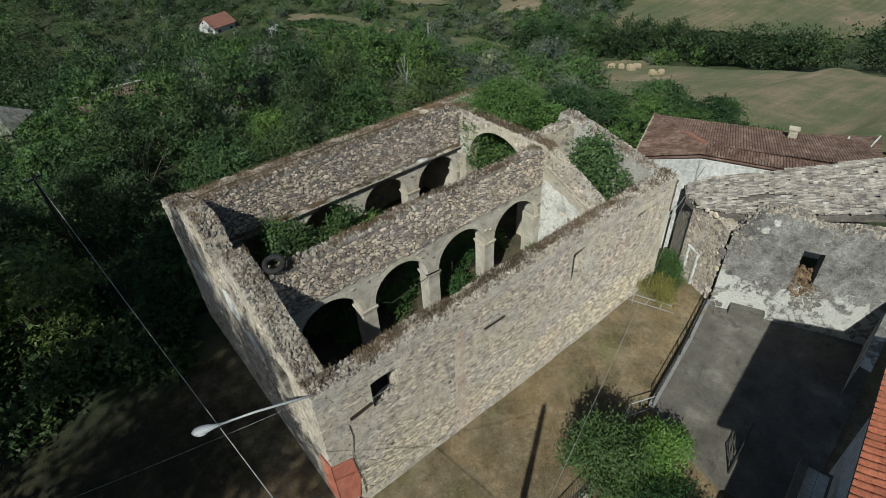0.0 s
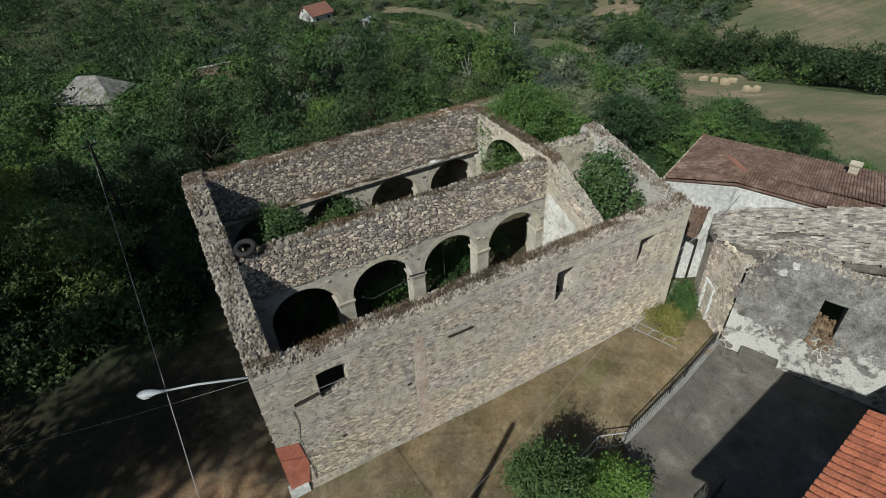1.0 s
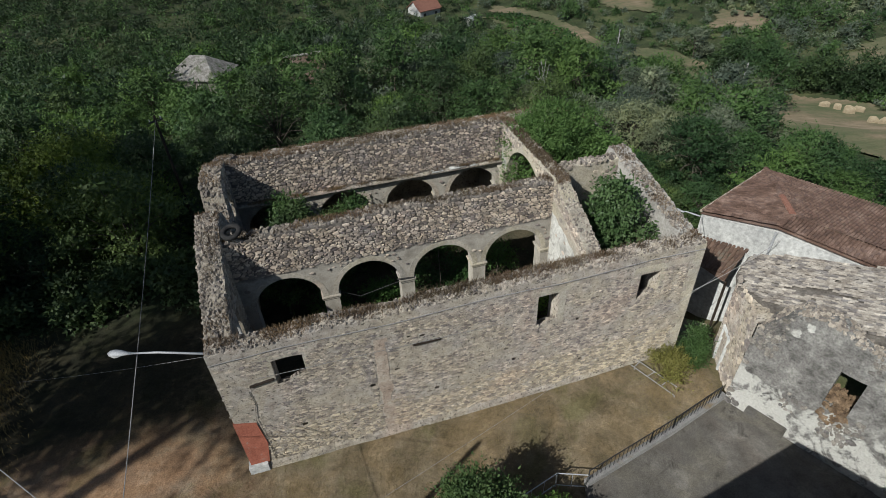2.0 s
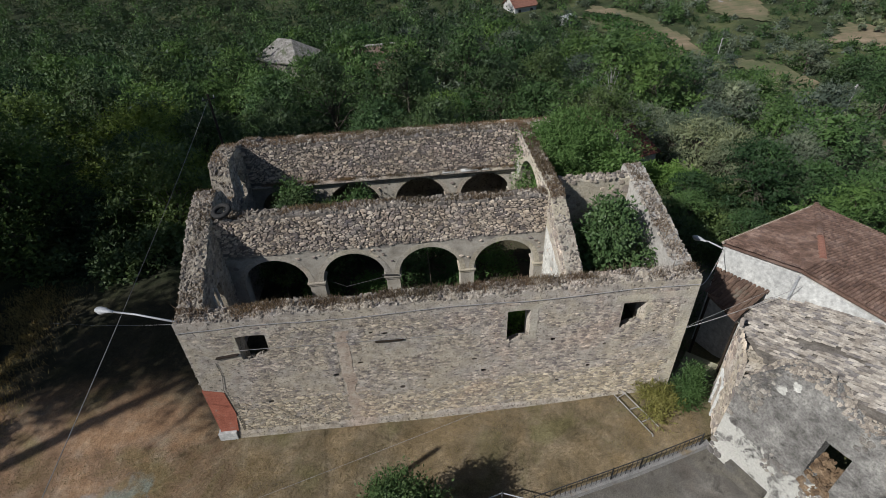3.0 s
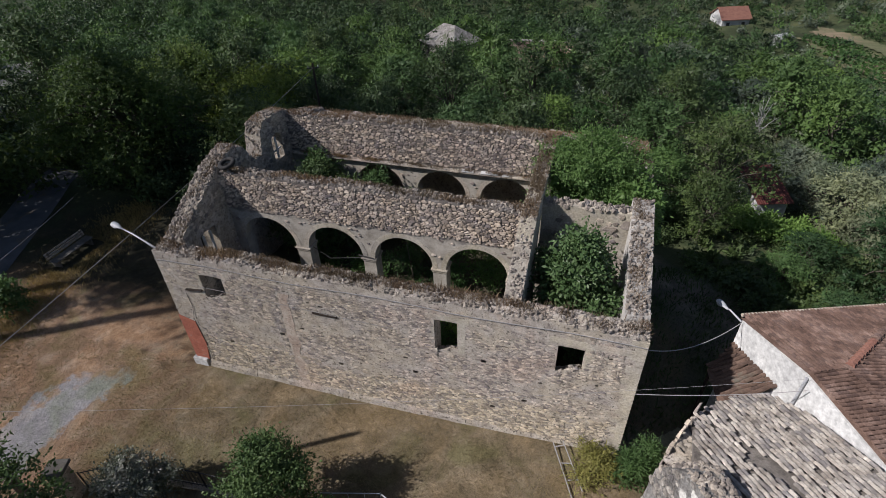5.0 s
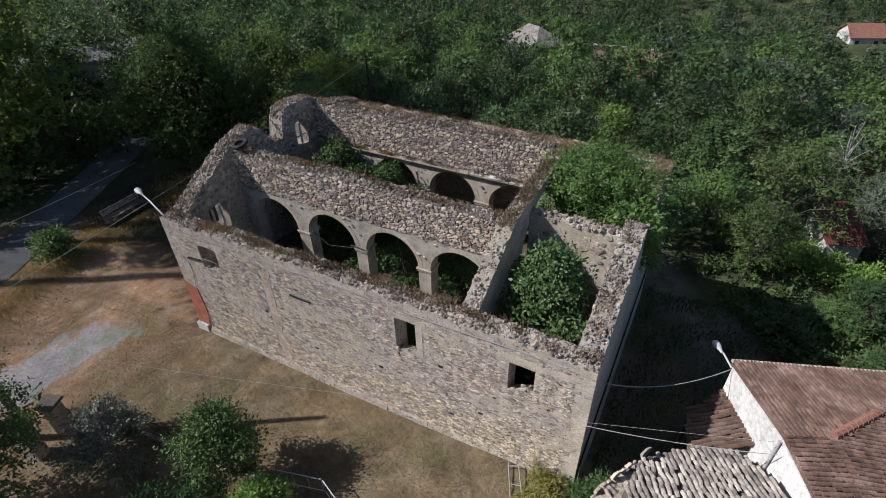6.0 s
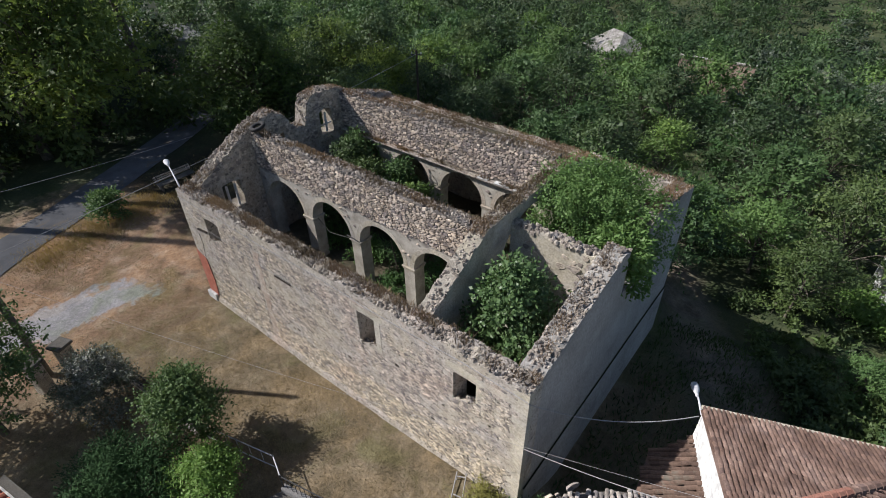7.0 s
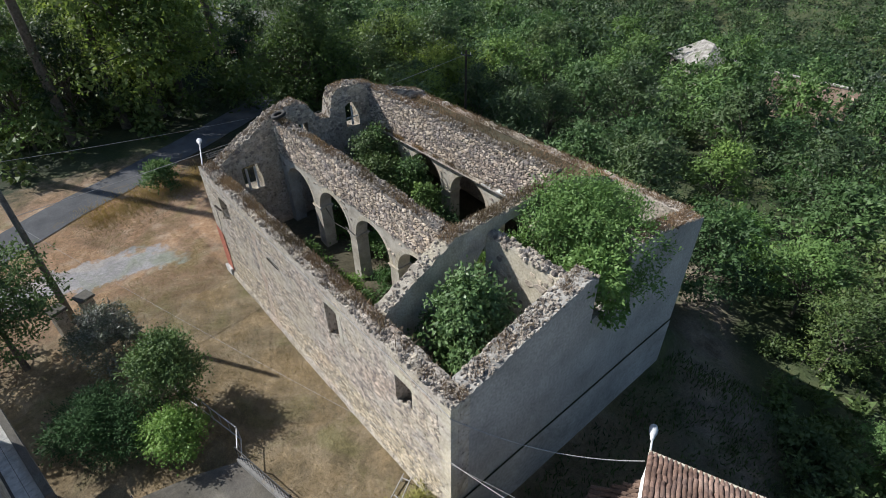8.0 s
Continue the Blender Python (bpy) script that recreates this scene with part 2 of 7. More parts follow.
M["leaf_oak"] = leaf_mat("oak_leaf", (0.055, 0.092, 0.03), (0.128, 0.185, 0.058), (0.24, 0.31, 0.105), 0.5)
M["leaf_olive"] = leaf_mat("olive_leaf", (0.07, 0.095, 0.068), (0.13, 0.16, 0.12), (0.235, 0.265, 0.21), 0.15)
M["leaf_fig"] = leaf_mat("fig_leaf", (0.045, 0.085, 0.034), (0.09, 0.155, 0.06), (0.2, 0.285, 0.14), 0.25, 0.4, spread=0.2)
M["leaf_yard"] = leaf_mat("yard_leaf", (0.035, 0.066, 0.026), (0.072, 0.122, 0.045), (0.15, 0.215, 0.08), 0.25, spread=0.15)
M["leaf_bright"] = leaf_mat("bright_leaf", (0.04, 0.083, 0.028), (0.082, 0.16, 0.05), (0.15, 0.245, 0.08), 0.3)
M["juniper"] = leaf_mat("juniper_leaf", (0.014, 0.036, 0.012), (0.03, 0.07, 0.024), (0.065, 0.13, 0.042), 0.1, 0.85, spread=0.15)
M["leaf_fresh"] = leaf_mat("fresh_leaf", (0.065, 0.125, 0.03), (0.14, 0.245, 0.06), (0.26, 0.39, 0.115), 0.3, spread=0.15)
M["weeds"] = leaf_mat("yellowing_weeds", (0.08, 0.09, 0.03), (0.17, 0.17, 0.06), (0.3, 0.27, 0.12), 0.2)
M["flower"] = leaf_mat("pale_flower", (0.06, 0.085, 0.055), (0.13, 0.15, 0.12), (0.5, 0.48, 0.5), 0.15, spread=0.2)
M["pad"] = mottled("pale_concrete", [(0.3, (0.16, 0.155, 0.15)), (0.5, (0.25, 0.243, 0.235)), (0.75, (0.36, 0.345, 0.33))], 0.9, 25, bump=0.4, stain=((0.21, 0.165, 0.11), 0.8, 0.53))
M["leaf_mid"] = leaf_mat("mid_leaf", (0.036, 0.074, 0.031), (0.073, 0.135, 0.053), (0.142, 0.225, 0.092), 0.3)
M["pink_render"] = mottled("pinkish_render", [(0.3, (0.33, 0.25, 0.2)), (0.5, (0.45, 0.37, 0.3)), (0.7, (0.53, 0.48, 0.41))], 1.6, 20, bump=0.6, pits=0.4)
M["ridge"] = mottled("ridge_tile", [(0.3, (0.2, 0.095, 0.072)), (0.6, (0.27, 0.135, 0.1))], 1.5, 16, bump=0.3)
M["dark_mortar"] = mottled("dark_mortar", [(0.3, (0.085, 0.075, 0.066)), (0.5, (0.16, 0.143, 0.126)), (0.7, (0.25, 0.228, 0.2))], 3.0, 22, bump=0.6, bump_dist=0.03)
M["flaking"] = mottled("flaking_limewash", [(0.3, (0.34, 0.33, 0.30)), (0.5, (0.56, 0.55, 0.51)), (0.7, (0.68, 0.67, 0.63))], 2.0, 10, bump=0.6, bump_dist=0.04, stain=((0.22, 0.21, 0.19), 2.5, 0.55))

# ---- building tools ----
def link_mesh(name, verts, faces, mat, parent=None, label="", smooth=False):
    me = bpy.data.meshes.new(name)
    me.from_pydata([tuple(v) for v in verts], [], faces)
    me.materials.append(mat)
    if smooth:
        me.polygons.foreach_set("use_smooth", [True] * len(me.polygons))
    me.update()
    ob = new(name, me)
    if parent:
        ob.parent = parent
    if label:
        ob["label"] = label
    return ob


def part(name, bm, mat, parent=None, label="", smooth=False):
    me = bpy.data.meshes.new(name)
    bm.to_mesh(me)
    bm.free()
    me.materials.append(mat)
    if smooth:
        me.polygons.foreach_set("use_smooth", [True] * len(me.polygons))
    ob = new(name, me)
    if parent:
        ob.parent = parent
    if label:
        ob["label"] = label
    return ob


def empty(name, label, category, kind="", group="", at=(0, 0, 0)):
    ob = new(name)
    ob.empty_display_size = 0.2
    ob.location = at
    return tagged(ob, label, category, group, kind)


def add_box(bm, c, size, rot=0.0, bevel=0.0, m=None):
    """A box with its middle at c; rot: degrees round z."""
    r = bmesh.ops.create_cube(bm, size=1.0)
    mat = Matrix.LocRotScale(c, Euler((0, 0, radians(rot))), size)
    bmesh.ops.transform(bm, matrix=(m @ mat) if m else mat, verts=r["verts"])
    if bevel:
        es = list({e for v in r["verts"] for e in v.link_edges})
        bmesh.ops.bevel(bm, geom=es, offset=bevel, segments=1, affect="EDGES")


def tube_data(pts, radii, sides=8, caps=True):
    """Rings of a tapered tube along pts."""
    verts, faces = [], []
    n = len(pts)
    pts = [Vector(p) for p in pts]
    for i, p in enumerate(pts):
        d = (pts[min(i + 1, n - 1)] - pts[max(i - 1, 0)]).normalized()
        a = d.orthogonal().normalized() if abs(d.z) > 0.98 else d.cross(Vector((0, 0, 1))).normalized()
        b = d.cross(a)
        for k in range(sides):
            t = 2 * math.pi * k / sides
            verts.append(p + (a * math.cos(t) + b * math.sin(t)) * radii[i])
    for i in range(n - 1):
        for k in range(sides):
            k2 = (k + 1) % sides
            faces.append((i * sides + k, i * sides + k2, (i + 1) * sides + k2, (i + 1) * sides + k))
    if caps:
        faces.append(tuple(range(sides))[::-1])
        faces.append(tuple(range((n - 1) * sides, n * sides)))
    return verts, faces


class Soup:
    """Collects many small meshes into one."""
    def __init__(self):
        self.v, self.f = [], []

    def add(self, verts, faces):
        o = len(self.v)
        self.v.extend(verts)
        self.f.extend([tuple(i + o for i in f) for f in faces])
        return self

    def tube(self, pts, radii, sides=8):
        if not isinstance(radii, (list, tuple)):
            radii = [radii] * len(pts)
        return self.add(*tube_data(pts, radii, sides))

    def box(self, c, size, rot=0.0, m=None):
        q = Matrix.LocRotScale(Vector(c), Euler((0, 0, radians(rot))), Vector(size))
        if m:
            q = m @ q
        v = [q @ Vector((x, y, z)) for z in (-0.5, 0.5) for y in (-0.5, 0.5) for x in (-0.5, 0.5)]
        return self.add(v, [(0, 2, 3, 1), (4, 5, 7, 6), (0, 1, 5, 4), (2, 6, 7, 3), (0, 4, 6, 2), (1, 3, 7, 5)])

    def make(self, name, mat, parent=None, label="", smooth=False):
        return link_mesh(name, self.v, self.f, mat, parent, label, smooth)


def sag(a, b, drop, n=14):
    a, b = Vector(a), Vector(b)
    return [a.lerp(b, i / n) - Vector((0, 0, drop * 4 * (i / n) * (1 - i / n))) for i in range(n + 1)]


def nz(x, y=0.0, z=0.0):
    return noise.noise(Vector((x, y, z)))


def wall_data(us, thick, bottom, top, openings, place, rough=0.06, rows=4, splay=0.0):
    """A wall with openings and an uneven crown. u runs along it, v through it. openings: (u0, u1, sill(u), head(u))."""
    edges = set(us)
    for u0, u1, lo, hi in openings:
        edges = {u for u in edges if not (u0 - 0.03 < u < u0 + 0.03 or u1 - 0.03 < u < u1 + 0.03)} | {u0, u1}
    us = sorted(edges)
    soup = Soup()

    def crown(u, v):
        return top(u) + rough * (nz(u * 2.3, v * 2.3, 3.1) * 1.3 + nz(u * 6.0, v * 6.0, 8.2) * 0.9)

    def quad(*p):
        soup.add([place(*q) for q in p], [(0, 1, 2, 3)])

    for a, b in zip(us, us[1:]):
        mid = (a + b) / 2
        inside = [o for o in openings if o[0] < mid < o[1]]
        spans = []
        for k, u in enumerate((a, b)):
            cuts = sorted((o[2](u), min(o[3](u), top(u) + 5)) for o in inside)
            z, s = bottom(u), []
            for lo, hi in cuts:
                s.append((z, lo))
                z = hi
            s.append((z, None))
            spans.append(s)
        for (la, ha), (lb, hb) in zip(*spans):
            is_top = ha is None
            for v, order in ((0.0, 1), (thick, -1)):
                low = splay if v and not is_top else 0.0
                fa = crown(a, v) if is_top else ha - low
                fb = crown(b, v) if is_top else hb - low
                if fa - la < 0.01 and fb - lb < 0.01:
                    continue
                p = [(a, v, la), (b, v, lb), (b, v, fb), (a, v, fa)]
                quad(*(p if order > 0 else p[::-1]))
            if is_top:
                for r in range(rows):
                    v0, v1 = thick * r / rows, thick * (r + 1) / rows
                    quad((a, v0, crown(a, v0)), (b, v0, crown(b, v0)), (b, v1, crown(b, v1)), (a, v1, crown(a, v1)))
            else:
                quad((a, 0, ha), (b, 0, hb), (b, thick, hb - splay), (a, thick, ha - splay))
            quad((a, thick, la), (b, thick, lb), (b, 0, lb), (a, 0, la))
    for u0, u1, lo, hi in openings:
        for u, s in ((u0, 1), (u1, -1)):
            p = [(u, 0, lo(u)), (u, thick, lo(u) - splay), (u, thick, hi(u)), (u, 0, hi(u))]
            quad(*(p if s > 0 else p[::-1]))
    for u, s in ((us[0], -1), (us[-1], 1)):
        for r in range(rows):
            v0, v1 = thick * r / rows, thick * (r + 1) / rows
            p = [(u, v0, bottom(u)), (u, v1, bottom(u)), (u, v1, crown(u, v1)), (u, v0, crown(u, v0))]
            quad(*(p if s > 0 else p[::-1]))
    return soup


def steps(a, b, d):
    n = max(1, round((b - a) / d))
    return [a + (b - a) * i / n for i in range(n + 1)]


def along_x(x0, y0):
    return lambda u, v, z: (x0 + u, y0 + v, z)


def along_y(x0, y0):
    return lambda u, v, z: (x0 + v, y0 + u, z)


def arch(c, half, spring, rise):
    """An arched head as a function of u."""
    return lambda u: spring + rise * math.sqrt(max(0.0, 1 - ((u - c) / half) ** 2))


# ---- leaves and trees ----
def leaf_frames(rng, dirs, outs):
    """Length and width ways of leaves whose faces turn to the light side of their clump."""
    n = len(dirs)
    d = dirs / (np.linalg.norm(dirs, axis=1, keepdims=True) + 1e-9)
    r = rng.normal(size=(n, 3)) * 0.3 + np.array([0.0, 0.0, 0.4])
    if outs is not None:
        r = r + outs * 0.95
    else:
        r = r * 1.6
    b = np.cross(d, r)
    b /= np.linalg.norm(b, axis=1, keepdims=True) + 1e-9
    return d, b, rng.uniform(0.65, 1.35, (n, 1))


def leaf_quads(rng, centres, dirs, length, width, outs=None):
    """Verts of pointed leaves, four each."""
    d, b, size = leaf_frames(rng, dirs, outs)
    L, W = d * length * size * 0.5, b * width * size * 0.5
    return np.stack([centres - L, centres - L * 0.1 + W, centres + L, centres - L * 0.1 - W], 1).reshape(-1, 3)


def leaf_tris(rng, centres, dirs, length, width, outs=None):
    """Verts of leaves of one triangle each."""
    d, b, size = leaf_frames(rng, dirs, outs)
    L, W = d * length * size * 0.55, b * width * size * 0.62
    return np.stack([centres - L * 0.8 + W, centres + L, centres - L * 0.8 - W], 1).reshape(-1, 3)


def tris_mesh(name, v, mat):
    n = len(v) // 3
    me = bpy.data.meshes.new(name)
    me.vertices.add(3 * n)
    me.vertices.foreach_set("co", v.astype(np.float32).ravel())
    me.loops.add(3 * n)
    me.loops.foreach_set("vertex_index", np.arange(3 * n, dtype=np.int32))
    me.polygons.add(n)
    me.polygons.foreach_set("loop_start", np.arange(0, 3 * n, 3, dtype=np.int32))
    me.update(calc_edges=True)
    me.materials.append(mat)
    return me


def sprays(rng, c, d, per, length, spread, droop=0.25):
    """Turns points into twigs with leaves along them; gives the leaves' places, ways and the ways out of the crown."""
    n, outs = len(c), np.tile(d, (per, 1))
    d = d + rng.normal(size=d.shape) * 0.55
    d[:, 2] -= droop * 0.5
    d /= np.linalg.norm(d, axis=1, keepdims=True) + 1e-9
    t = np.linspace(-0.35, 1.0, per)
    pts, dirs = [], []
    scale = rng.uniform(0.6, 1.3, (n, 1))
    for k in range(per):
        off = rng.normal(size=(n, 3)) * spread
        bend = np.zeros((n, 3))
        bend[:, 2] = -droop * length * max(0.0, t[k]) ** 2
        pts.append(c + d * (t[k] * length) * scale + bend + off)
        dirs.append(d * 0.5 + off / spread * 0.6)
    return np.concatenate(pts), np.concatenate(dirs), outs


def quads_mesh(name, v, mat):
    n = len(v) // 4
    me = bpy.data.meshes.new(name)
    me.vertices.add(4 * n)
    me.vertices.foreach_set("co", v.astype(np.float32).ravel())
    me.loops.add(4 * n)
    me.loops.foreach_set("vertex_index", np.arange(4 * n, dtype=np.int32))
    me.polygons.add(n)
    me.polygons.foreach_set("loop_start", np.arange(0, 4 * n, 4, dtype=np.int32))
    me.update(calc_edges=True)
    me.materials.append(mat)
    return me


def crown_points(rng, clumps, count, shell=0.55):
    """Points on and in ellipsoid clumps [(centre, radii)], and the way out of them."""
    w = np.array([c[1][0] * c[1][1] + c[1][0] * c[1][2] for c in clumps])
    pick = rng.choice(len(clumps), size=count, p=w / w.sum())
    cen = np.array([c[0] for c in clumps])[pick]
    rad = np.array([c[1] for c in clumps])[pick]
    d = rng.normal(size=(count, 3))
    d /= np.linalg.norm(d, axis=1, keepdims=True)
    d[:, 2] = np.where(d[:, 2] < -0.25, -d[:, 2], d[:, 2])
    r = shell + (1 - shell) * rng.random((count, 1)) ** 0.6
    r = r * (1 + 0.22 * rng.normal(size=(count, 1)) * (rng.random((count, 1)) < 0.25))
    return cen + d * rad * r, d


def make_clumps(rng, height, spread, base, n, flat=0.8, lump=1.0):
    """Clumps of a crown between base and height, wider in the middle, uneven."""
    out = []
    for i in range(n):
        t = (i + rng.uniform(0, 1)) / n
        z = base + (height - base) * (0.12 + 0.8 * t)
        reach = spread * math.sqrt(max(0.05, 1 - (2 * t - 0.75) ** 2 * 0.75)) * rng.uniform(0.35, 0.85)
        a = i * 2.4 + rng.uniform(-0.6, 0.6)
        r = spread * rng.uniform(0.26, 0.46) * lump
        out.append((np.array([math.cos(a) * reach, math.sin(a) * reach, z]), np.array([r, r, r * flat * rng.uniform(0.7, 1.1)])))
    out.append((np.array([0, 0, base + (height - base) * 0.6]), np.array([spread * 0.5, spread * 0.5, (height - base) * 0.35])))
    return out


def trunk_soup(rng, height, base, clumps, r0):
    s = Soup()
    lean = Vector((rng.uniform(-0.08, 0.08), rng.uniform(-0.08, 0.08), 0))
    top = base + (height - base) * 0.55
    pts = [Vector((lean.x * z + 0.06 * math.sin(z * 1.3), lean.y * z, z)) for z in (-0.6, 0.0, base * 0.5, base, (base + top) / 2, top)]
    s.tube(pts, [r0 * 1.5, r0 * 1.2, r0, r0 * 0.85, r0 * 0.55, r0 * 0.3], 7)
    for c, r in clumps:
        k = rng.uniform(0.5, 1.0)
        a = pts[3].lerp(pts[5], k * 0.8)
        e = Vector(c)
        m = a.lerp(e, 0.5) + Vector((rng.uniform(-.15, .15), rng.uniform(-.15, .15), 0.12 * (e - a).length))
        s.tube([a, m, e], [r0 * 0.4, r0 * 0.26, r0 * 0.1], 3)
        for j in range(1):
            f = e + Vector(rng.normal(size=3) * r * 0.6)
            s.tube([m.lerp(e, 0.5), f], [r0 * 0.14, r0 * 0.05], 3)
    return s


def tree(name, label, category, height, spread, base, leaves, size, mat, at=(0, 0, 0), seed=1, n=14, r0=0.16, flat=0.8, slim=0.5, droop=0.25, group="", tris=False, per=7, twig=2.6, scatter=0.45, shell=0.6, lump=1.0):
    rng = np.random.default_rng(seed)
    clumps = make_clumps(rng, height, spread, base, n, flat, lump)
    ob = empty(name, label, category, group=group, at=at)
    trunk_soup(rng, height, base, clumps if r0 > 0.04 else [], r0).make("trunk", M["bark"], ob, smooth=True)
    c, d = crown_points(rng, clumps, leaves // per, shell)
    c, d, o = sprays(rng, c, d, per, size * twig, size * scatter, droop)
    if tris:
        ci, di = crown_points(rng, [(q, r * 0.72) for q, r in clumps], leaves // 6, 0.3)
        me = tris_mesh("crown", np.concatenate([leaf_tris(rng, c, d, size, size * slim, o), leaf_tris(rng, ci, rng.normal(size=di.shape), size * 1.7, size * 1.1, di)]), mat)
    else:
        me = quads_mesh("crown", leaf_quads(rng, c, d, size, size * slim, o), mat)
    crown = new("crown", me)
    crown.parent = ob
    return ob

# ---- land ----
def smooth(a, b, x):
    t = min(1.0, max(0.0, (x - a) / (b - a)))
    return t * t * (3 - 2 * t)


def ground_z(x, y):
    """Height of the land: a level yard, a lower lane to the east, a hillside falling to the north and east."""
    z = 0.1 + 0.05 * nz(x * 0.35, y * 0.35, 1.0) + 0.22 * smooth(9, 18, x) * smooth(-5, -1, y) * (1 - smooth(18.2, 19.5, x))
    d = max(0.0, y - 15) + max(0.0, x - 24 - 0.3 * max(0.0, 12 - y)) * smooth(-40, 10, y)
    z -= 2.1 * smooth(17.3, 18.0, x) * smooth(-0.6, 3.5, y)
    z -= 2.9 * smooth(13.5, 18, y) * (1 - smooth(17.3, 18.0, x) * 0.6)
    z -= 0.13 * min(d, 60) + 0.19 * max(0.0, min(d - 60, 55)) - 0.06 * max(0.0, min(d - 130, 500))
    z -= 0.05 * max(0.0, min(-x - 22, 100)) * smooth(5, 25, y) * (1 - smooth(60, 120, y))
    far = smooth(25, 80, math.hypot(x - 9, y - 6))
    z += far * (2.2 * nz(x * 0.02, y * 0.02, 4.0) + 0.6 * nz(x * 0.08, y * 0.08, 7.0))
    return z


def spaced(near0, near1, step, far, grow=1.22):
    c = list(np.arange(near0, near1 + step / 2, step))
    s, lo, hi = step, near0, near1
    while hi < far or lo > -far:
        s = min(s * grow, 260)
        if hi < far:
            hi += s
            c.append(hi)
        if lo > -far:
            lo -= s
            c.insert(0, lo)
    return c


def ground_mat():
    m, nt, b = node_mat("ground", 0.95)
    sep = nt.nodes.new("ShaderNodeSeparateXYZ")
    nt.links.new(geo_pos(nt), sep.inputs[0])
    x, y = sep.outputs[0], sep.outputs[1]
    n1, n2, n3 = noise_node(nt, 0.7, 6, 0.7), noise_node(nt, 6.0, 6, 0.75), noise_node(nt, 0.12, 5, 0.6)
    lawn = ramp_node(nt, n1, [(0.32, (0.125, 0.1, 0.06)), (0.5, (0.195, 0.153, 0.097)), (0.66, (0.28, 0.228, 0.155))])
    litter = ramp_node(nt, n1, [(0.3, (0.205, 0.125, 0.075)), (0.52, (0.315, 0.21, 0.135)), (0.7, (0.42, 0.325, 0.24))])
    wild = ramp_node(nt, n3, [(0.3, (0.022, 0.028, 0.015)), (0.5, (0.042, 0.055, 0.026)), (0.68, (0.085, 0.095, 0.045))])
    edge = math_node(nt, "MULTIPLY", math_node(nt, "SUBTRACT", n1, 0.5), 9.0)

    def ramp01(v, a, c):
        r = nt.nodes.new("ShaderNodeMapRange")
        r.inputs[1].default_value, r.inputs[2].default_value = a, c
        nt.links.new(v, r.inputs[0])
        return r.outputs[0]
    west = ramp01(math_node(nt, "ADD", x, edge), 0.5, -4.0)
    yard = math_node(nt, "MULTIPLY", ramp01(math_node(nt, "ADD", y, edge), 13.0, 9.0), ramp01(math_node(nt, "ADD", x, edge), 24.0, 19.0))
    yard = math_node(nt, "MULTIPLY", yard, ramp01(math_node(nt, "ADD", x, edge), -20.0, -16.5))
    # dark grass tone north of y 1.5, deepened to paint in the trees' shade
    shade_painted_grass = ramp_node(nt, n1, [(0.3, (0.022, 0.024, 0.014)), (0.55, (0.045, 0.04, 0.024)), (0.72, (0.09, 0.068, 0.04))])
    litter = mix_node(nt, litter, shade_painted_grass, ramp01(math_node(nt, "ADD", y, math_node(nt, "MULTIPLY", edge, 0.5)), 1.5, 4.0))
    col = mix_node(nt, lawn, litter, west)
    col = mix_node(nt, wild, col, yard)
    dirt = ramp_node(nt, n1, [(0.3, (0.075, 0.066, 0.045)), (0.52, (0.16, 0.138, 0.105)), (0.7, (0.25, 0.215, 0.17))])
    across = math_node(nt, "ADD", math_node(nt, "MULTIPLY", x, 0.861), math_node(nt, "MULTIPLY", y, 0.508))
    off = math_node(nt, "ADD", math_node(nt, "ABSOLUTE", math_node(nt, "SUBTRACT", across, 25.4)), math_node(nt, "MULTIPLY", edge, 0.35))
    track = math_node(nt, "MULTIPLY", ramp01(off, 2.4, 1.0), math_node(nt, "MULTIPLY", ramp01(y, 3.0, 6.0), ramp01(y, 30.0, 25.0)))
    col = mix_node(nt, col, dirt, track)
    slab = ramp_node(nt, n1, [(0.3, (0.27, 0.258, 0.262)), (0.5, (0.34, 0.328, 0.333)), (0.7, (0.41, 0.395, 0.395))])
    mid = math_node(nt, "SUBTRACT", x, math_node(nt, "MULTIPLY", y, 0.2))
    side = math_node(nt, "ADD", math_node(nt, "ABSOLUTE", math_node(nt, "ADD", mid, 4.35)), math_node(nt, "MULTIPLY", edge, 0.45))
    worn = math_node(nt, "MULTIPLY", ramp01(side, 1.4, 1.05), ramp01(math_node(nt, "ADD", y, math_node(nt, "MULTIPLY", edge, 0.7)), -1.6, -2.6))
    col = mix_node(nt, col, slab, worn)
    g = ramp_node(nt, n2, [(0.25, (0.55, 0.55, 0.55)), (0.75, (1.4, 1.4, 1.4))])
    tuft = ramp_node(nt, noise_node(nt, 24.0, 3, 0.7), [(0.3, (0.68, 0.68, 0.66)), (0.5, (1.0, 1.0, 1.0)), (0.7, (1.3, 1.28, 1.22))])
    patch = ramp_node(nt, noise_node(nt, 0.38, 4, 0.6, dist=0.5), [(0.36, (0.82, 0.9, 0.72)), (0.5, (1.0, 1.0, 1.0)), (0.62, (1.22, 1.16, 1.06))])
    col = mix_node(nt, col, patch, 1.0, "MULTIPLY")
    col = mix_node(nt, mix_node(nt, col, g, 0.8, "MULTIPLY"), tuft, 0.75, "MULTIPLY")
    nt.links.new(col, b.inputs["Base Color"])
    bump_node(nt, b, math_node(nt, "ADD", n2, n1), 0.8, 0.08)
    return m


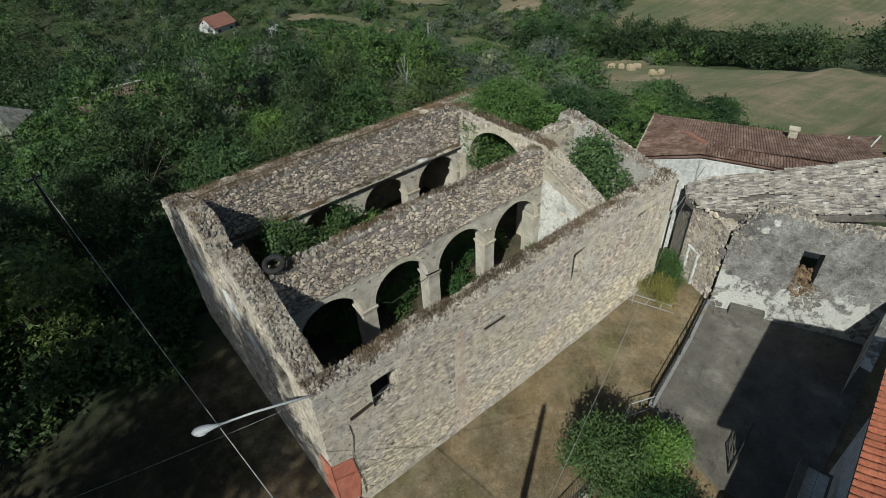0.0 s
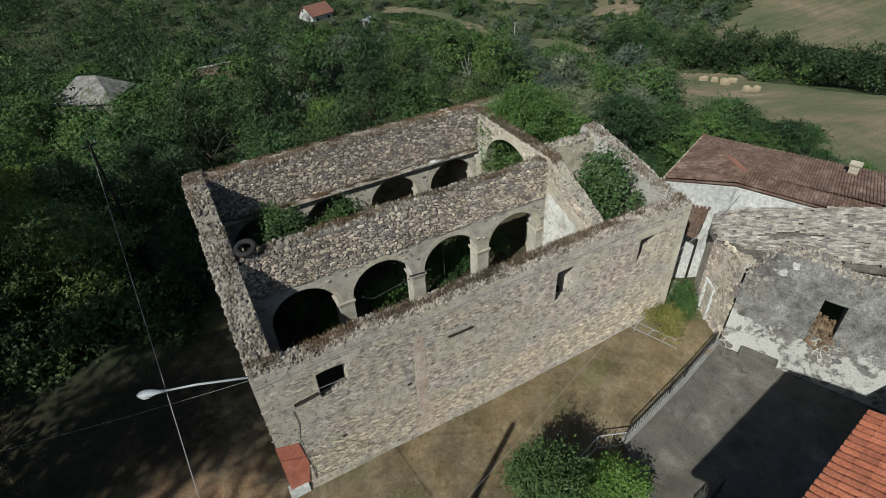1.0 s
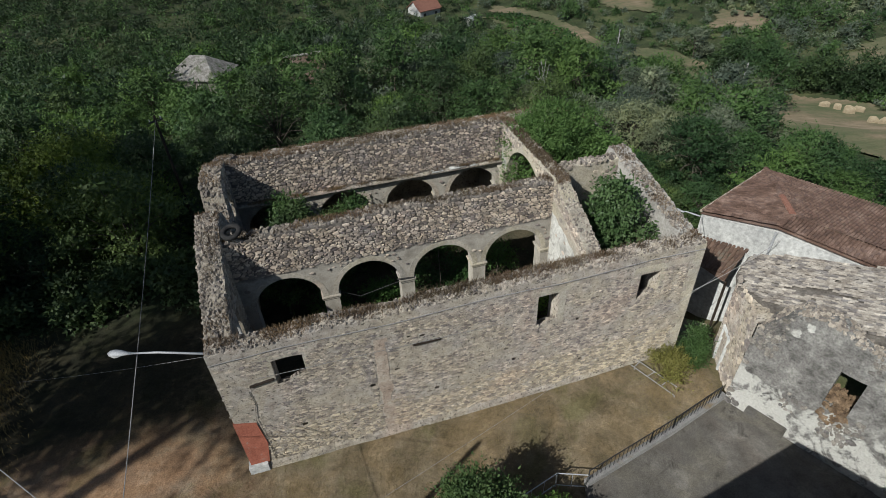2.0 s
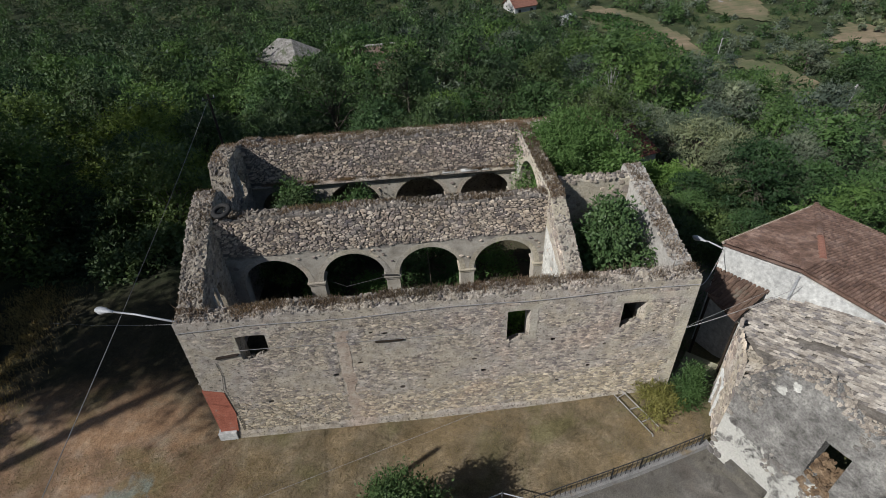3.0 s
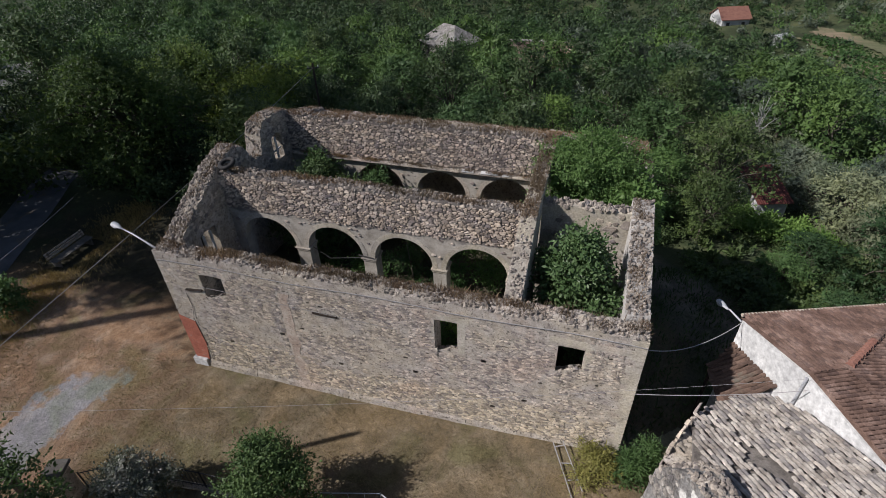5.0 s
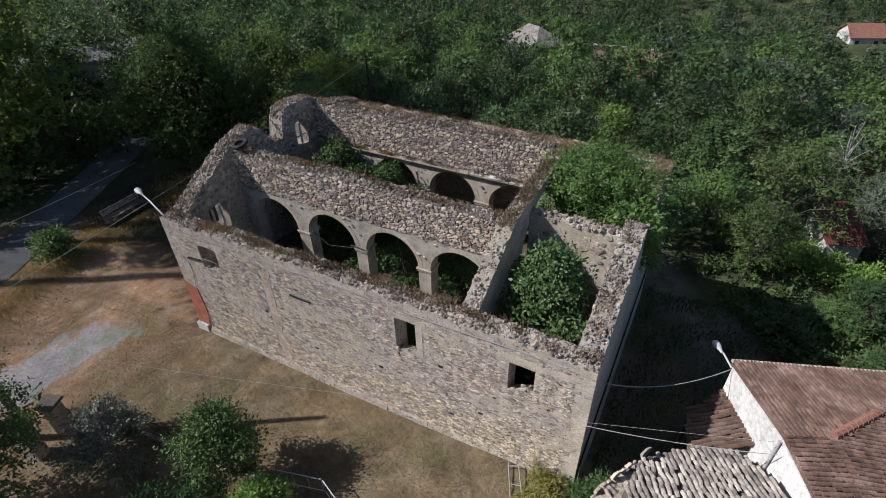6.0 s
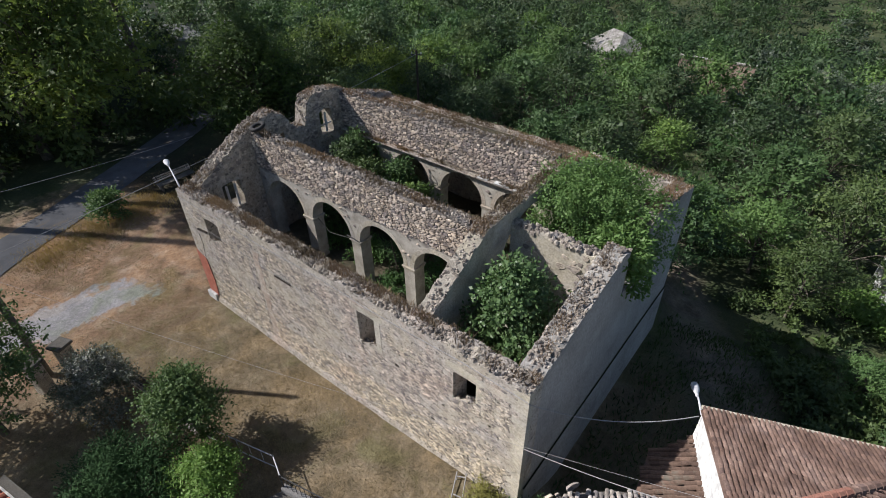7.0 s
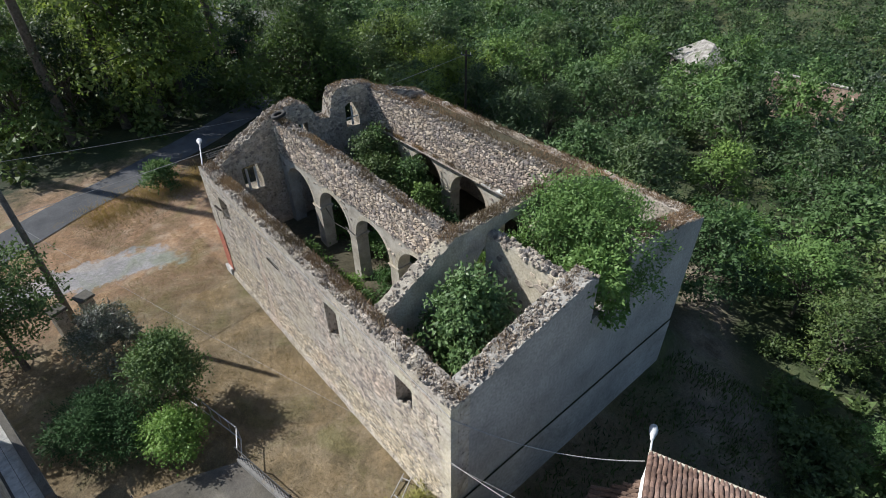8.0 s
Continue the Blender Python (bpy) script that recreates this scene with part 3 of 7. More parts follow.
def drape(name, mat, xs, ys, lift, keep, label="", category="", kind="structure"):
    """A sheet laid over the land where keep(x, y) holds."""
    idx, verts, faces = {}, [], []
    for i, x in enumerate(xs):
        for j, y in enumerate(ys):
            idx[i, j] = len(verts)
            verts.append((x, y, ground_z(x, y) + lift))
    for i in range(len(xs) - 1):
        for j in range(len(ys) - 1):
            if keep((xs[i] + xs[i + 1]) / 2, (ys[j] + ys[j + 1]) / 2):
                faces.append((idx[i, j], idx[i + 1, j], idx[i + 1, j + 1], idx[i, j + 1]))
    used = sorted({k for f in faces for k in f})
    remap = {k: n for n, k in enumerate(used)}
    return tagged(link_mesh(name, [verts[k] for k in used], [tuple(remap[k] for k in f) for f in faces], mat, smooth=True), label, category, kind=kind)


GX, GY = spaced(-26, 34, 0.7, 2400, 1.085), spaced(-24, 26, 0.7, 2400, 1.085)
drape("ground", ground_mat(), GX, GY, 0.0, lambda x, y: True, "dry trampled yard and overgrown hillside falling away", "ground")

# ---- the ruined church ----
def stone_variants(count, seed):
    """Unit stones: an irregular outline with a rounded, proud face towards -y."""
    rng, out = random.Random(seed), []
    for k in range(count):
        n = rng.choice((6, 7, 7, 8))
        rim, face = [], []
        for i in range(n):
            a = 2 * math.pi * (i + rng.uniform(-0.25, 0.25)) / n
            q = 0.5 / max(abs(math.cos(a)), abs(math.sin(a))) ** 0.65
            q *= rng.uniform(0.74, 1.06)
            rim.append((q * math.cos(a), 0.35, q * math.sin(a)))
            s = rng.uniform(0.68, 0.92)
            face.append((q * s * math.cos(a), -1.0 + rng.uniform(-0.35, 0.5), q * s * math.sin(a)))
        verts = rim + face + [(0, -1.05, 0)]
        faces = [(i, (i + 1) % n, n + (i + 1) % n, n + i) for i in range(n)] + [(n + i, n + (i + 1) % n, 2 * n) for i in range(n)]
        out.append((verts, faces))
    return out


STONES = stone_variants(14, 5)

def rubble_cells(u0, u1, z0, z1, size, flatten, rng):
    """Tightly fitted stones of unlike size: (middle, outline) of the cells of a packing; flatten: how much wider than high."""
    w, h = u1 - u0, (z1 - z0) * flatten
    grid, pts, cell = {}, [], size * 1.2

    def near(x, y, reach):
        k = int(reach / cell) + 1
        gx, gy = int(x / cell), int(y / cell)
        return [q for i in range(gx - k, gx + k + 1) for j in range(gy - k, gy + k + 1) for q in grid.get((i, j), ())]
    for big, share in ((1.7, 0.25), (1.15, 0.8), (0.75, 2.2), (0.5, 2.6)):
        for _ in range(int(share * w * h / (size * size))):
            x, y, r = rng.uniform(0, w), rng.uniform(0, h), size * 0.5 * big * rng.uniform(0.8, 1.2)
            if all((x - a) ** 2 + (y - b) ** 2 > (r + c) ** 2 * 0.94 for a, b, c in near(x, y, r + size * 1.05)):
                grid.setdefault((int(x / cell), int(y / cell)), []).append((x, y, r))
                pts.append((x, y, r))
    out = []
    for x, y, r in pts:
        lim = r * 1.5
        poly = [(lim * math.cos(k * math.pi / 4 + 0.3), lim * math.sin(k * math.pi / 4 + 0.3)) for k in range(8)]
        for a, b, c in near(x, y, r * 1.5 + size * 1.1):
            dx, dy = a - x, b - y
            d2 = dx * dx + dy * dy
            if d2 < 1e-9 or d2 > (lim + c * 1.6) ** 2:
                continue
            t = (d2 + r * r - c * c) / 2
            cut, m = [], len(poly)
            for i in range(m):
                p, q = poly[i], poly[(i + 1) % m]
                sp, sq = p[0] * dx + p[1] * dy - t, q[0] * dx + q[1] * dy - t
                if sp <= 0:
                    cut.append(p)
                if (sp < 0) != (sq < 0):
                    k = sp / (sp - sq)
                    cut.append((p[0] + (q[0] - p[0]) * k, p[1] + (q[1] - p[1]) * k))
            poly = cut
            if len(poly) < 3:
                break
        if len(poly) >= 3:
            out.append(((u0 + x, z0 + y / flatten), [(px, py / flatten) for px, py in poly]))
    return out


def lay_stones(parent, u0, u1, z0, z1, keep, place_matrix, seed, single, size=0.2, flatten=1.35, proud=0.045, gap=0.016, label="uneven grey and buff field stones", mat="stone"):
    """Fitted rubble over a wall face. place_matrix(u, z): pose of a stone there, with -y out of the wall. single(u, z): a stone of its own."""
    rng = random.Random(seed)
    rest, own = Soup(), 0
    for (cu, cz), poly in rubble_cells(u0, u1, z0, z1, size, flatten, rng):
        cz += 0.04 * nz(cu * 0.9, cz, 2.0)
        if not keep(cu, cz):
            continue
        ring = []
        n = len(poly)
        mx, mz = sum(p[0] for p in poly) / n, sum(p[1] for p in poly) / n
        for i in range(n):
            (ax, az), (bx, bz) = poly[i], poly[(i + 1) % n]
            if math.hypot(bx - ax, bz - az) < 0.022:
                ring.append(((ax + bx) / 2, (az + bz) / 2))
            else:
                for k in (0.11, 0.89):
                    ring.append((ax + (bx - ax) * k, az + (bz - az) * k))
        ring, n = [(x - mx, z - mz) for x, z in ring[:14]], min(14, len(ring))
        out = (proud(cu, cz) if callable(proud) else proud) * rng.uniform(0.5, 1.35)
        tx, tz = rng.uniform(-0.22, 0.22), rng.uniform(-0.2, 0.26)
        rim, face = [], []
        for x, z in ring:
            d = math.hypot(x, z) + 1e-6
            k = max(0.35, 1 - gap * 0.5 / d) * rng.uniform(0.93, 1.0)
            rim.append((x * k, 0.03, z * k))
            f = k * rng.uniform(0.84, 0.97)
            face.append((x * f, -out * rng.uniform(0.75, 1.1) + (x * tx + z * tz) * 0.5, z * f))
        verts = rim + face + [(0, -out * 1.12, 0)]
        faces = [(i, (i + 1) % n, n + (i + 1) % n, n + i) for i in range(n)] + [(n + i, n + (i + 1) % n, 2 * n) for i in range(n)]
        m = place_matrix(cu + mx, cz + mz)
        if own < 300 and single(cu, cz):
            link_mesh("stone", verts, faces, M[mat], parent).matrix_local = m
            own += 1
        else:
            rest.add([m @ Vector(v) for v in verts], faces)
    if rest.v:
        tagged(rest.make("rubble", M[mat], parent, label), kind="stuff")


def face_south(y):
    return lambda u, z: pose(u, y, z)


def face_east(x):
    return lambda u, z: pose(x, u, z, 0, 0, 90)


def face_west(x):
    return lambda u, z: pose(x, u, z, 0, 0, -90)


def profile(points):
    """A broken line through (u, z) as a function."""
    def f(u):
        if u <= points[0][0]:
            return points[0][1]
        for (a, za), (b, zb) in zip(points, points[1:]):
            if u <= b:
                return za + (zb - za) * (u - a) / (b - a)
        return points[-1][1]
    return f


def flat(z):
    return lambda u: z


def arcade_mat():
    """Plaster on piers and arches, bare dark-jointed rubble in the upper wall."""
    m, nt, b = node_mat("arcade_wall", 0.92)
    sep = nt.nodes.new("ShaderNodeSeparateXYZ")
    nt.links.new(geo_pos(nt), sep.inputs[0])
    coarse, grain = noise_node(nt, 1.6, 6, 0.65), noise_node(nt, 18, 5, 0.7)
    low = ramp_node(nt, coarse, [(0.3, (0.27, 0.245, 0.205)), (0.5, (0.40, 0.368, 0.315)), (0.7, (0.51, 0.475, 0.415))])
    high = ramp_node(nt, coarse, [(0.3, (0.08, 0.07, 0.062)), (0.55, (0.17, 0.152, 0.135)), (0.75, (0.27, 0.245, 0.22))])
    edge = math_node(nt, "ADD", sep.outputs[2], math_node(nt, "MULTIPLY", math_node(nt, "SUBTRACT", coarse, 0.5), 1.4))
    r = nt.nodes.new("ShaderNodeMapRange")
    r.inputs[1].default_value, r.inputs[2].default_value = 6.3, 6.5
    nt.links.new(edge, r.inputs[0])
    col = mix_node(nt, low, high, r.outputs[0])
    g = ramp_node(nt, grain, [(0.25, (0.7, 0.7, 0.7)), (0.75, (1.2, 1.2, 1.2))])
    nt.links.new(mix_node(nt, col, g, 0.8, "MULTIPLY"), b.inputs["Base Color"])
    bump_node(nt, b, math_node(nt, "ADD", grain, coarse), 0.5, 0.03)
    return m


M["arcade"] = arcade_mat()
X0, X1, Y1 = -0.85, 18.0, 13.75
S_THICK, W_THICK, E_THICK = 0.75, 0.85, 0.8

# south wall with three window openings
south_top = lambda u: 6.62 + 0.10 * nz(u * 0.5, 0, 9) + 0.04 * nz(u * 2.1, 0, 5)
SOUTH_OPEN = [(1.05, 2.08, lambda u: 4.62 + 0.25 * smooth(1.2, 2.0, u), arch(1.56, 0.9, 5.55, 0.26)),
              (10.86, 11.72, lambda u: 4.2 + 0.22 * smooth(10.9, 11.6, u), arch(11.3, 1.4, 5.46, 0.3)),
              (15.25, 16.15, lambda u: 4.35 + 0.3 * smooth(15.3, 16.0, u), arch(15.6, 1.4, 5.36, 0.26))]
# putlog holes and lost stones
hole_rng = random.Random(15)
for hu, hz in ((1.40, 2.02), (4.15, 3.2), (9.9, 2.6), (14.2, 2.25), (6.62, 2.1), (12.6, 4.0), (13.0, 1.5)):
    SOUTH_OPEN.append((hu, hu + 0.2, flat(hz), flat(hz + 0.14)))
hu = 2.45
while hu < 17.2:
    hw_, hz = hole_rng.uniform(0.1, 0.22), hole_rng.choice((1.1, 1.8, 2.4, 2.9, 3.4, 3.9, 4.6, 5.2)) + hole_rng.uniform(-0.2, 0.2)
    if all(hu + hw_ + 0.12 < a or hu - 0.12 > b for a, b, lo, hi in SOUTH_OPEN):
        SOUTH_OPEN.append((hu, hu + hw_, flat(hz), flat(hz + hole_rng.uniform(0.05, 0.09))))
    hu += hw_ + hole_rng.uniform(0.15, 0.6)
wall_south = wall_data(steps(X0, X1, 0.1), S_THICK, flat(-0.4), south_top, SOUTH_OPEN, along_x(0, 0), 0.09, 5, 0.6).make("wall_south", M["mortar"])
tagged(wall_south, "long rubble stone wall with three small broken windows and worn crown", "wall", kind="structure")

# west gable wall, broken in the middle
west_top = profile([(0.7, 6.66), (2.3, 7.55), (4.0, 8.42), (5.3, 8.75), (5.9, 8.35), (6.4, 7.55), (7.1, 7.35), (7.35, 8.35), (7.6, 8.75), (8.6, 8.85), (9.8, 8.6), (10.6, 8.1), (13.8, 7.1)])
WEST_OPEN = [(1.75, 2.75, flat(4.85), arch(2.25, 0.8, 6.0, 0.25)), (5.15, 5.75, flat(6.5), flat(7.55)), (8.1, 8.95, flat(6.5), arch(8.52, 0.5, 7.5, 0.4))]
wall_west = wall_data(steps(S_THICK, Y1, 0.1), W_THICK, flat(-0.6), west_top, WEST_OPEN, along_y(X0, 0), 0.10, 5).make("wall_west", M["mortar"])
tagged(wall_west, "broken gable wall of rubble stone with collapsed middle", "wall", kind="structure")

# the two arcades
ARCH_X = [1.78, 5.05, 8.27, 11.5]
arc_top = lambda u: 8.18 + 0.07 * nz(u * 0.8, 1, 3) - 0.06 * smooth(8, 13, u)
arc_open = [(c - 1.32, c + 1.32, flat(0.0), arch(c, 1.325, 4.78, 1.33)) for c in ARCH_X]
wall_arcade_south = wall_data(steps(X0 + W_THICK, 13.2, 0.08), 0.62, flat(-0.3), arc_top, arc_open, along_x(0, 3.9), 0.08, 4).make("wall_arcade_south", M["arcade"])
tagged(wall_arcade_south, "arcade wall with four round arches on plastered piers, bare rubble above", "wall", kind="structure")
ARCH_N = [1.55, 4.9, 8.26, 11.6]
north_top = lambda u: 8.42 + 0.07 * nz(u * 0.8, 4, 3)
arc_open = [(c - 1.3, c + 1.3, flat(0.0), arch(c, 1.305, 4.86, 1.28)) for c in ARCH_N]
wall_arcade_north = wall_data(steps(X0 + W_THICK, 13.2, 0.08), 0.62, flat(-0.3), north_top, arc_open, along_x(0, 9.7), 0.08, 4).make("wall_arcade_north", M["arcade"])
tagged(wall_arcade_north, "far arcade wall with dark round arches below bare rubble masonry", "wall", kind="structure")

# wall between nave and chancel, with the triumphal arch
cross_top = profile([(0.7, 6.62), (3.9, 8.3), (9.7, 8.36), (10.4, 8.2), (13.2, 7.2)])
cross_open = [(4.75, 9.0, flat(0.0), arch(6.88, 2.13, 5.75, 2.1))]
wall_cross = wall_data(steps(S_THICK, 13.15, 0.1), 0.6, flat(-0.4), cross_top, cross_open, along_y(13.2, 0), 0.08, 4).make("wall_cross", M["plaster"])
tagged(wall_cross, "plastered cross wall with tall round chancel arch, grass on its crown", "wall", kind="structure")

# wall between the sacristy and the chancel
wall_partition = wall_data(steps(13.8, X1 - E_THICK, 0.1), 0.5, flat(-0.4), lambda u: 7.72 + 0.08 * nz(u, 2, 2), [], along_x(0, 5.45), 0.07, 4).make("wall_partition", M["plaster"])
tagged(wall_partition, "pale stone partition wall with crumbling plaster", "wall", kind="structure")

# east wall: smooth plaster outside, a broken window in the gable
east_top = profile([(0.7, 6.62), (6.2, 7.92), (6.5, 7.75), (6.55, 5.72), (8.35, 5.7), (8.45, 7.8), (9.2, 8.0), (13.75, 6.9)])
east_open = []
wall_east = wall_data(sorted(set(steps(S_THICK, Y1, 0.12) + [6.5, 6.55, 8.35, 8.45])), E_THICK, flat(-4.5), east_top, east_open, along_y(X1 - E_THICK, 0), 0.10, 5).make("wall_east", M["east_plaster"])
tagged(wall_east, "tall grey plastered gable wall with a broken window opening", "wall", kind="structure")

# north outer wall and the overgrown vault over the north aisle
wall_north = wall_data(steps(X0 + W_THICK, X1 - E_THICK, 0.15), 0.55, flat(-4.5), lambda u: 7.05 + 0.1 * nz(u * 0.7, 6, 1), [], along_x(0, 13.2), 0.08, 3).make("wall_north", M["mortar"])
tagged(wall_north, "outer rubble wall half hidden by bushes", "wall", kind="structure")
vault = Soup()
vx, vy = steps(0.0, 13.2, 0.4), steps(10.32, 13.2, 0.36)
for lift in (0.0, -0.35):
    o = [[(x, y, 7.15 + lift + 0.06 * nz(x, y, 3) - 0.04 * (y - 10.3)) for y in vy] for x in vx]
    for i in range(len(vx) - 1):
        for j in range(len(vy) - 1):
            vault.add([o[i][j], o[i + 1][j], o[i + 1][j + 1], o[i][j + 1]], [(0, 1, 2, 3)])
tagged(vault.make("ceiling_vault", M["inner_ground"]), "earth-covered vault over the aisle with dry grass", "vault", kind="structure")

# earth floor inside
floor = Soup()
fx, fy = steps(0.0, 17.2, 0.6), steps(0.75, 13.2, 0.6)
fz = lambda x, y: 2.25 + 0.3 * nz(x * 0.5, y * 0.5, 6) + 0.1 * nz(x * 1.7, y * 1.7, 2)
for i in range(len(fx) - 1):
    for j in range(len(fy) - 1):
        floor.add([(x, y, fz(x, y)) for x, y in ((fx[i], fy[j]), (fx[i + 1], fy[j]), (fx[i + 1], fy[j + 1]), (fx[i], fy[j + 1]))], [(0, 1, 2, 3)])
tagged(floor.make("floor", M["inner_ground"]), "overgrown earth and rubble floor inside the ruin", "floor", kind="structure")

# ---- masonry, crowns and fittings of the church ----
def hit_open(opens, u, z, gap=0.09):
    return any(a - gap < u < b + gap and lo(u) - gap < z < hi(min(max(u, a), b)) + gap for a, b, lo, hi in opens)


keep_rng = random.Random(77)


def keep_south(u, z):
    if z > south_top(u) - 0.30 or hit_open(SOUTH_OPEN, u, z):
        return False
    if u < 0.0 and z < 3.3 or u > 17.45 or 4.45 < u < 4.95 + 0.1 * nz(z * 2) and z < 5.7:
        return False
    if 11.7 < u < 12.05 and 4.2 < z < 5.9 or 5.72 < z < 6.0 and (10.6 < u < 12.1 or u > 15.0):
        return False
    if 6.0 < z and keep_rng.random() < 0.6 or 5.9 < u < 7.0 and 4.7 < z < 5.05:
        return False
    if z < 1.9 + 0.5 * nz(u * 0.6, 3, 7) and u > 0.4:
        return keep_rng.random() < 0.97
    bare = bare_south(u, z)
    return keep_rng.random() < (0.97 if bare > 0.0 else 0.5 if bare > -0.12 else 0.2)


def bare_south(u, z):
    """Above zero where the rubble lies bare, below where mortar is smeared over it."""
    return 0.8 * nz(u * 0.42, z * 0.75, 12) + 0.45 * nz(u * 1.5, z * 1.9, 4) + (0.12 if z > 4.3 else -0.02) - (0.4 if u < 1.0 and z > 2.6 else 0.0)


lay_stones(wall_south, X0 + 0.03, X1, 0.42, 2.15, keep_south, face_south(0), 1, lambda u, z: False, 0.15, 2.3, 0.03, 0.013, "pale buff field stones in the lower wall", "buff_stone")
lay_stones(wall_south, X0 + 0.03, X1, 2.15, 6.6, keep_south, face_south(0), 8, lambda u, z: 7.0 < u < 11.5, 0.13, 2.3, lambda u, z: 0.02 if bare_south(u, z) > -0.05 else 0.008, 0.012)


def keep_arc(opens, top, low):
    def f(u, z):
        if z > top(u) - 0.05 or hit_open(opens, u, z, 0.27):
            return False
        return z > low + 0.12 * nz(u * 1.3, 5) or keep_rng.random() < 0.08
    return f


arc_s = [(c - 1.32, c + 1.32, flat(0.0), arch(c, 1.325, 4.78, 1.33)) for c in ARCH_X]
arc_n = [(c - 1.3, c + 1.3, flat(0.0), arch(c, 1.305, 4.86, 1.28)) for c in ARCH_N]
lay_stones(wall_arcade_south, 0.05, 13.2, 5.0, 8.3, keep_arc(arc_s, arc_top, 6.42), face_south(3.9), 2, lambda u, z: 4.0 < u < 8.4, 0.145, 1.85, 0.05, 0.017, mat="arcade_stone")
lay_stones(wall_arcade_north, 0.05, 13.2, 4.9, 8.5, keep_arc(arc_n, north_top, 6.5), face_south(9.7), 3, lambda u, z: 5.0 < u < 9.0, 0.145, 1.85, 0.05, 0.017, mat="arcade_stone")
lay_stones(wall_west, 0.8, 13.0, 3.0, 8.7, lambda u, z: z < west_top(u) - 0.1 and not hit_open(WEST_OPEN, u, z) and (z > 6.6 or keep_rng.random() < 0.12), face_east(X0 + W_THICK), 4, lambda u, z: False, 0.15, 1.4, 0.03)
lay_stones(wall_west, 0.8, 13.6, 0.3, 8.7, lambda u, z: z < west_top(u) - 0.1 and not hit_open(WEST_OPEN, u, z) and keep_rng.random() < 0.1 + 0.5 * nz(u * 0.5, z * 0.5, 31), face_west(X0), 5, lambda u, z: False, 0.17, 1.5, 0.035)
lay_stones(wall_partition, 13.85, 17.15, 3.0, 7.7, lambda u, z: keep_rng.random() < 0.4 + nz(u, z, 3), face_south(5.45), 6, lambda u, z: False, 0.3, 1.4, 0.035)
lay_stones(wall_cross, 0.8, 9.6, 4.0, 8.3, lambda u, z: z < cross_top(u) - 0.08 and not hit_open(cross_open, u, z, 0.3) and (z > cross_top(u) - 0.75 or keep_rng.random() < 0.06), face_west(13.2), 7, lambda u, z: False, 0.14, 1.4, 0.035)


def crown_stones(parent, place, top, u0, u1, thick, count, seed, size=0.17, label="loose rubble and mortar on the wall crown"):
    """Lumps of stone bedded in the top of a wall."""
    rng, s = random.Random(seed), Soup()
    for i in range(count):
        u, v = rng.uniform(u0, u1), thick * rng.uniform(0.02, 0.98)
        x, y, z = place(u, v, top(u))
        k = rng.randrange(len(STONES))
        m = pose(x, y, z + rng.uniform(-0.05, 0.03), -90 + rng.uniform(-35, 35), rng.uniform(-30, 30), rng.uniform(0, 360))
        m = m @ Matrix.Diagonal((size * rng.uniform(0.6, 1.7), size * rng.uniform(0.35, 0.7), size * rng.uniform(0.6, 1.3), 1))
        s.add([m @ Vector(v) for v in STONES[k][0]], STONES[k][1])
    tagged(s.make("crown_rubble", M["crown_stone"], parent, label), kind="stuff")


crown_stones(wall_south, along_x(0, 0), south_top, X0, X1, S_THICK, 1500, 21, 0.10)
crown_stones(wall_west, along_y(X0, 0), west_top, S_THICK, Y1, W_THICK, 1500, 22, 0.12)
crown_stones(wall_arcade_south, along_x(0, 3.9), arc_top, 0, 13.2, 0.62, 800, 23, 0.125)
crown_stones(wall_arcade_north, along_x(0, 9.7), north_top, 0, 13.2, 0.62, 600, 24, 0.125)
crown_stones(wall_cross, along_y(13.2, 0), cross_top, S_THICK, 13.1, 0.6, 700, 25, 0.10)
crown_stones(wall_east, along_y(X1 - E_THICK, 0), east_top, S_THICK, Y1, E_THICK, 1200, 26, 0.11)
crown_stones(wall_partition, along_x(0, 5.45), lambda u: 7.72, 13.8, 17.2, 0.5, 120, 27)


def grass_stuff(name, label, mat, spots, height, width, seed, category="grass"):
    """Blades: spots are (x, y, z)."""
    rng = np.random.default_rng(seed)
    c = np.array(spots)
    d = rng.normal(size=c.shape) * 0.38
    d[:, 2] = 1.0
    h = height
    me = quads_mesh(name, leaf_quads(rng, c + d * h * 0.4, d, h, width), mat)
    return tagged(new(name, me), label, category, kind="stuff")


def tuft_spots(place, top, u0, u1, thick, count, seed, clump=3.0, bias=0.0, lift=0.0):
    rng, out = random.Random(seed), []
    while len(out) < count:
        u, v = rng.uniform(u0, u1), thick * rng.random()
        if nz(u * clump * 0.4, v * clump * 0.6, seed * 0.37) + bias > rng.uniform(-0.35, 0.45):
            x, y, z = place(u, v, top(u) + lift)
            out.append((x, y, z))
    return out


spots = tuft_spots(along_x(0, 0.3), south_top, X0, 12.5, 0.47, 6000, 31)
spots += tuft_spots(along_x(0, 0.35), south_top, 12.5, X1, 0.4, 1100, 32)
spots += tuft_spots(along_x(0, 0.0), south_top, X0, X1, 0.35, 900, 30)
spots += tuft_spots(along_y(X0, 0), west_top, 0.8, 13.6, 0.85, 3000, 33)
spots += tuft_spots(along_x(0, 3.95), arc_top, 0, 13.2, 0.55, 4200, 34)
spots += tuft_spots(along_y(X1 - E_THICK, 0), east_top, 1.0, 6.2, 0.6, 900, 37)
spots += tuft_spots(along_x(0, 9.45), flat(6.42), 0.5, 13.0, 0.22, 2200, 41)
grass_stuff("dry_weeds", "brown dry weeds along the wall crowns", M["dry_grass"], spots, 0.19, 0.015, 5)
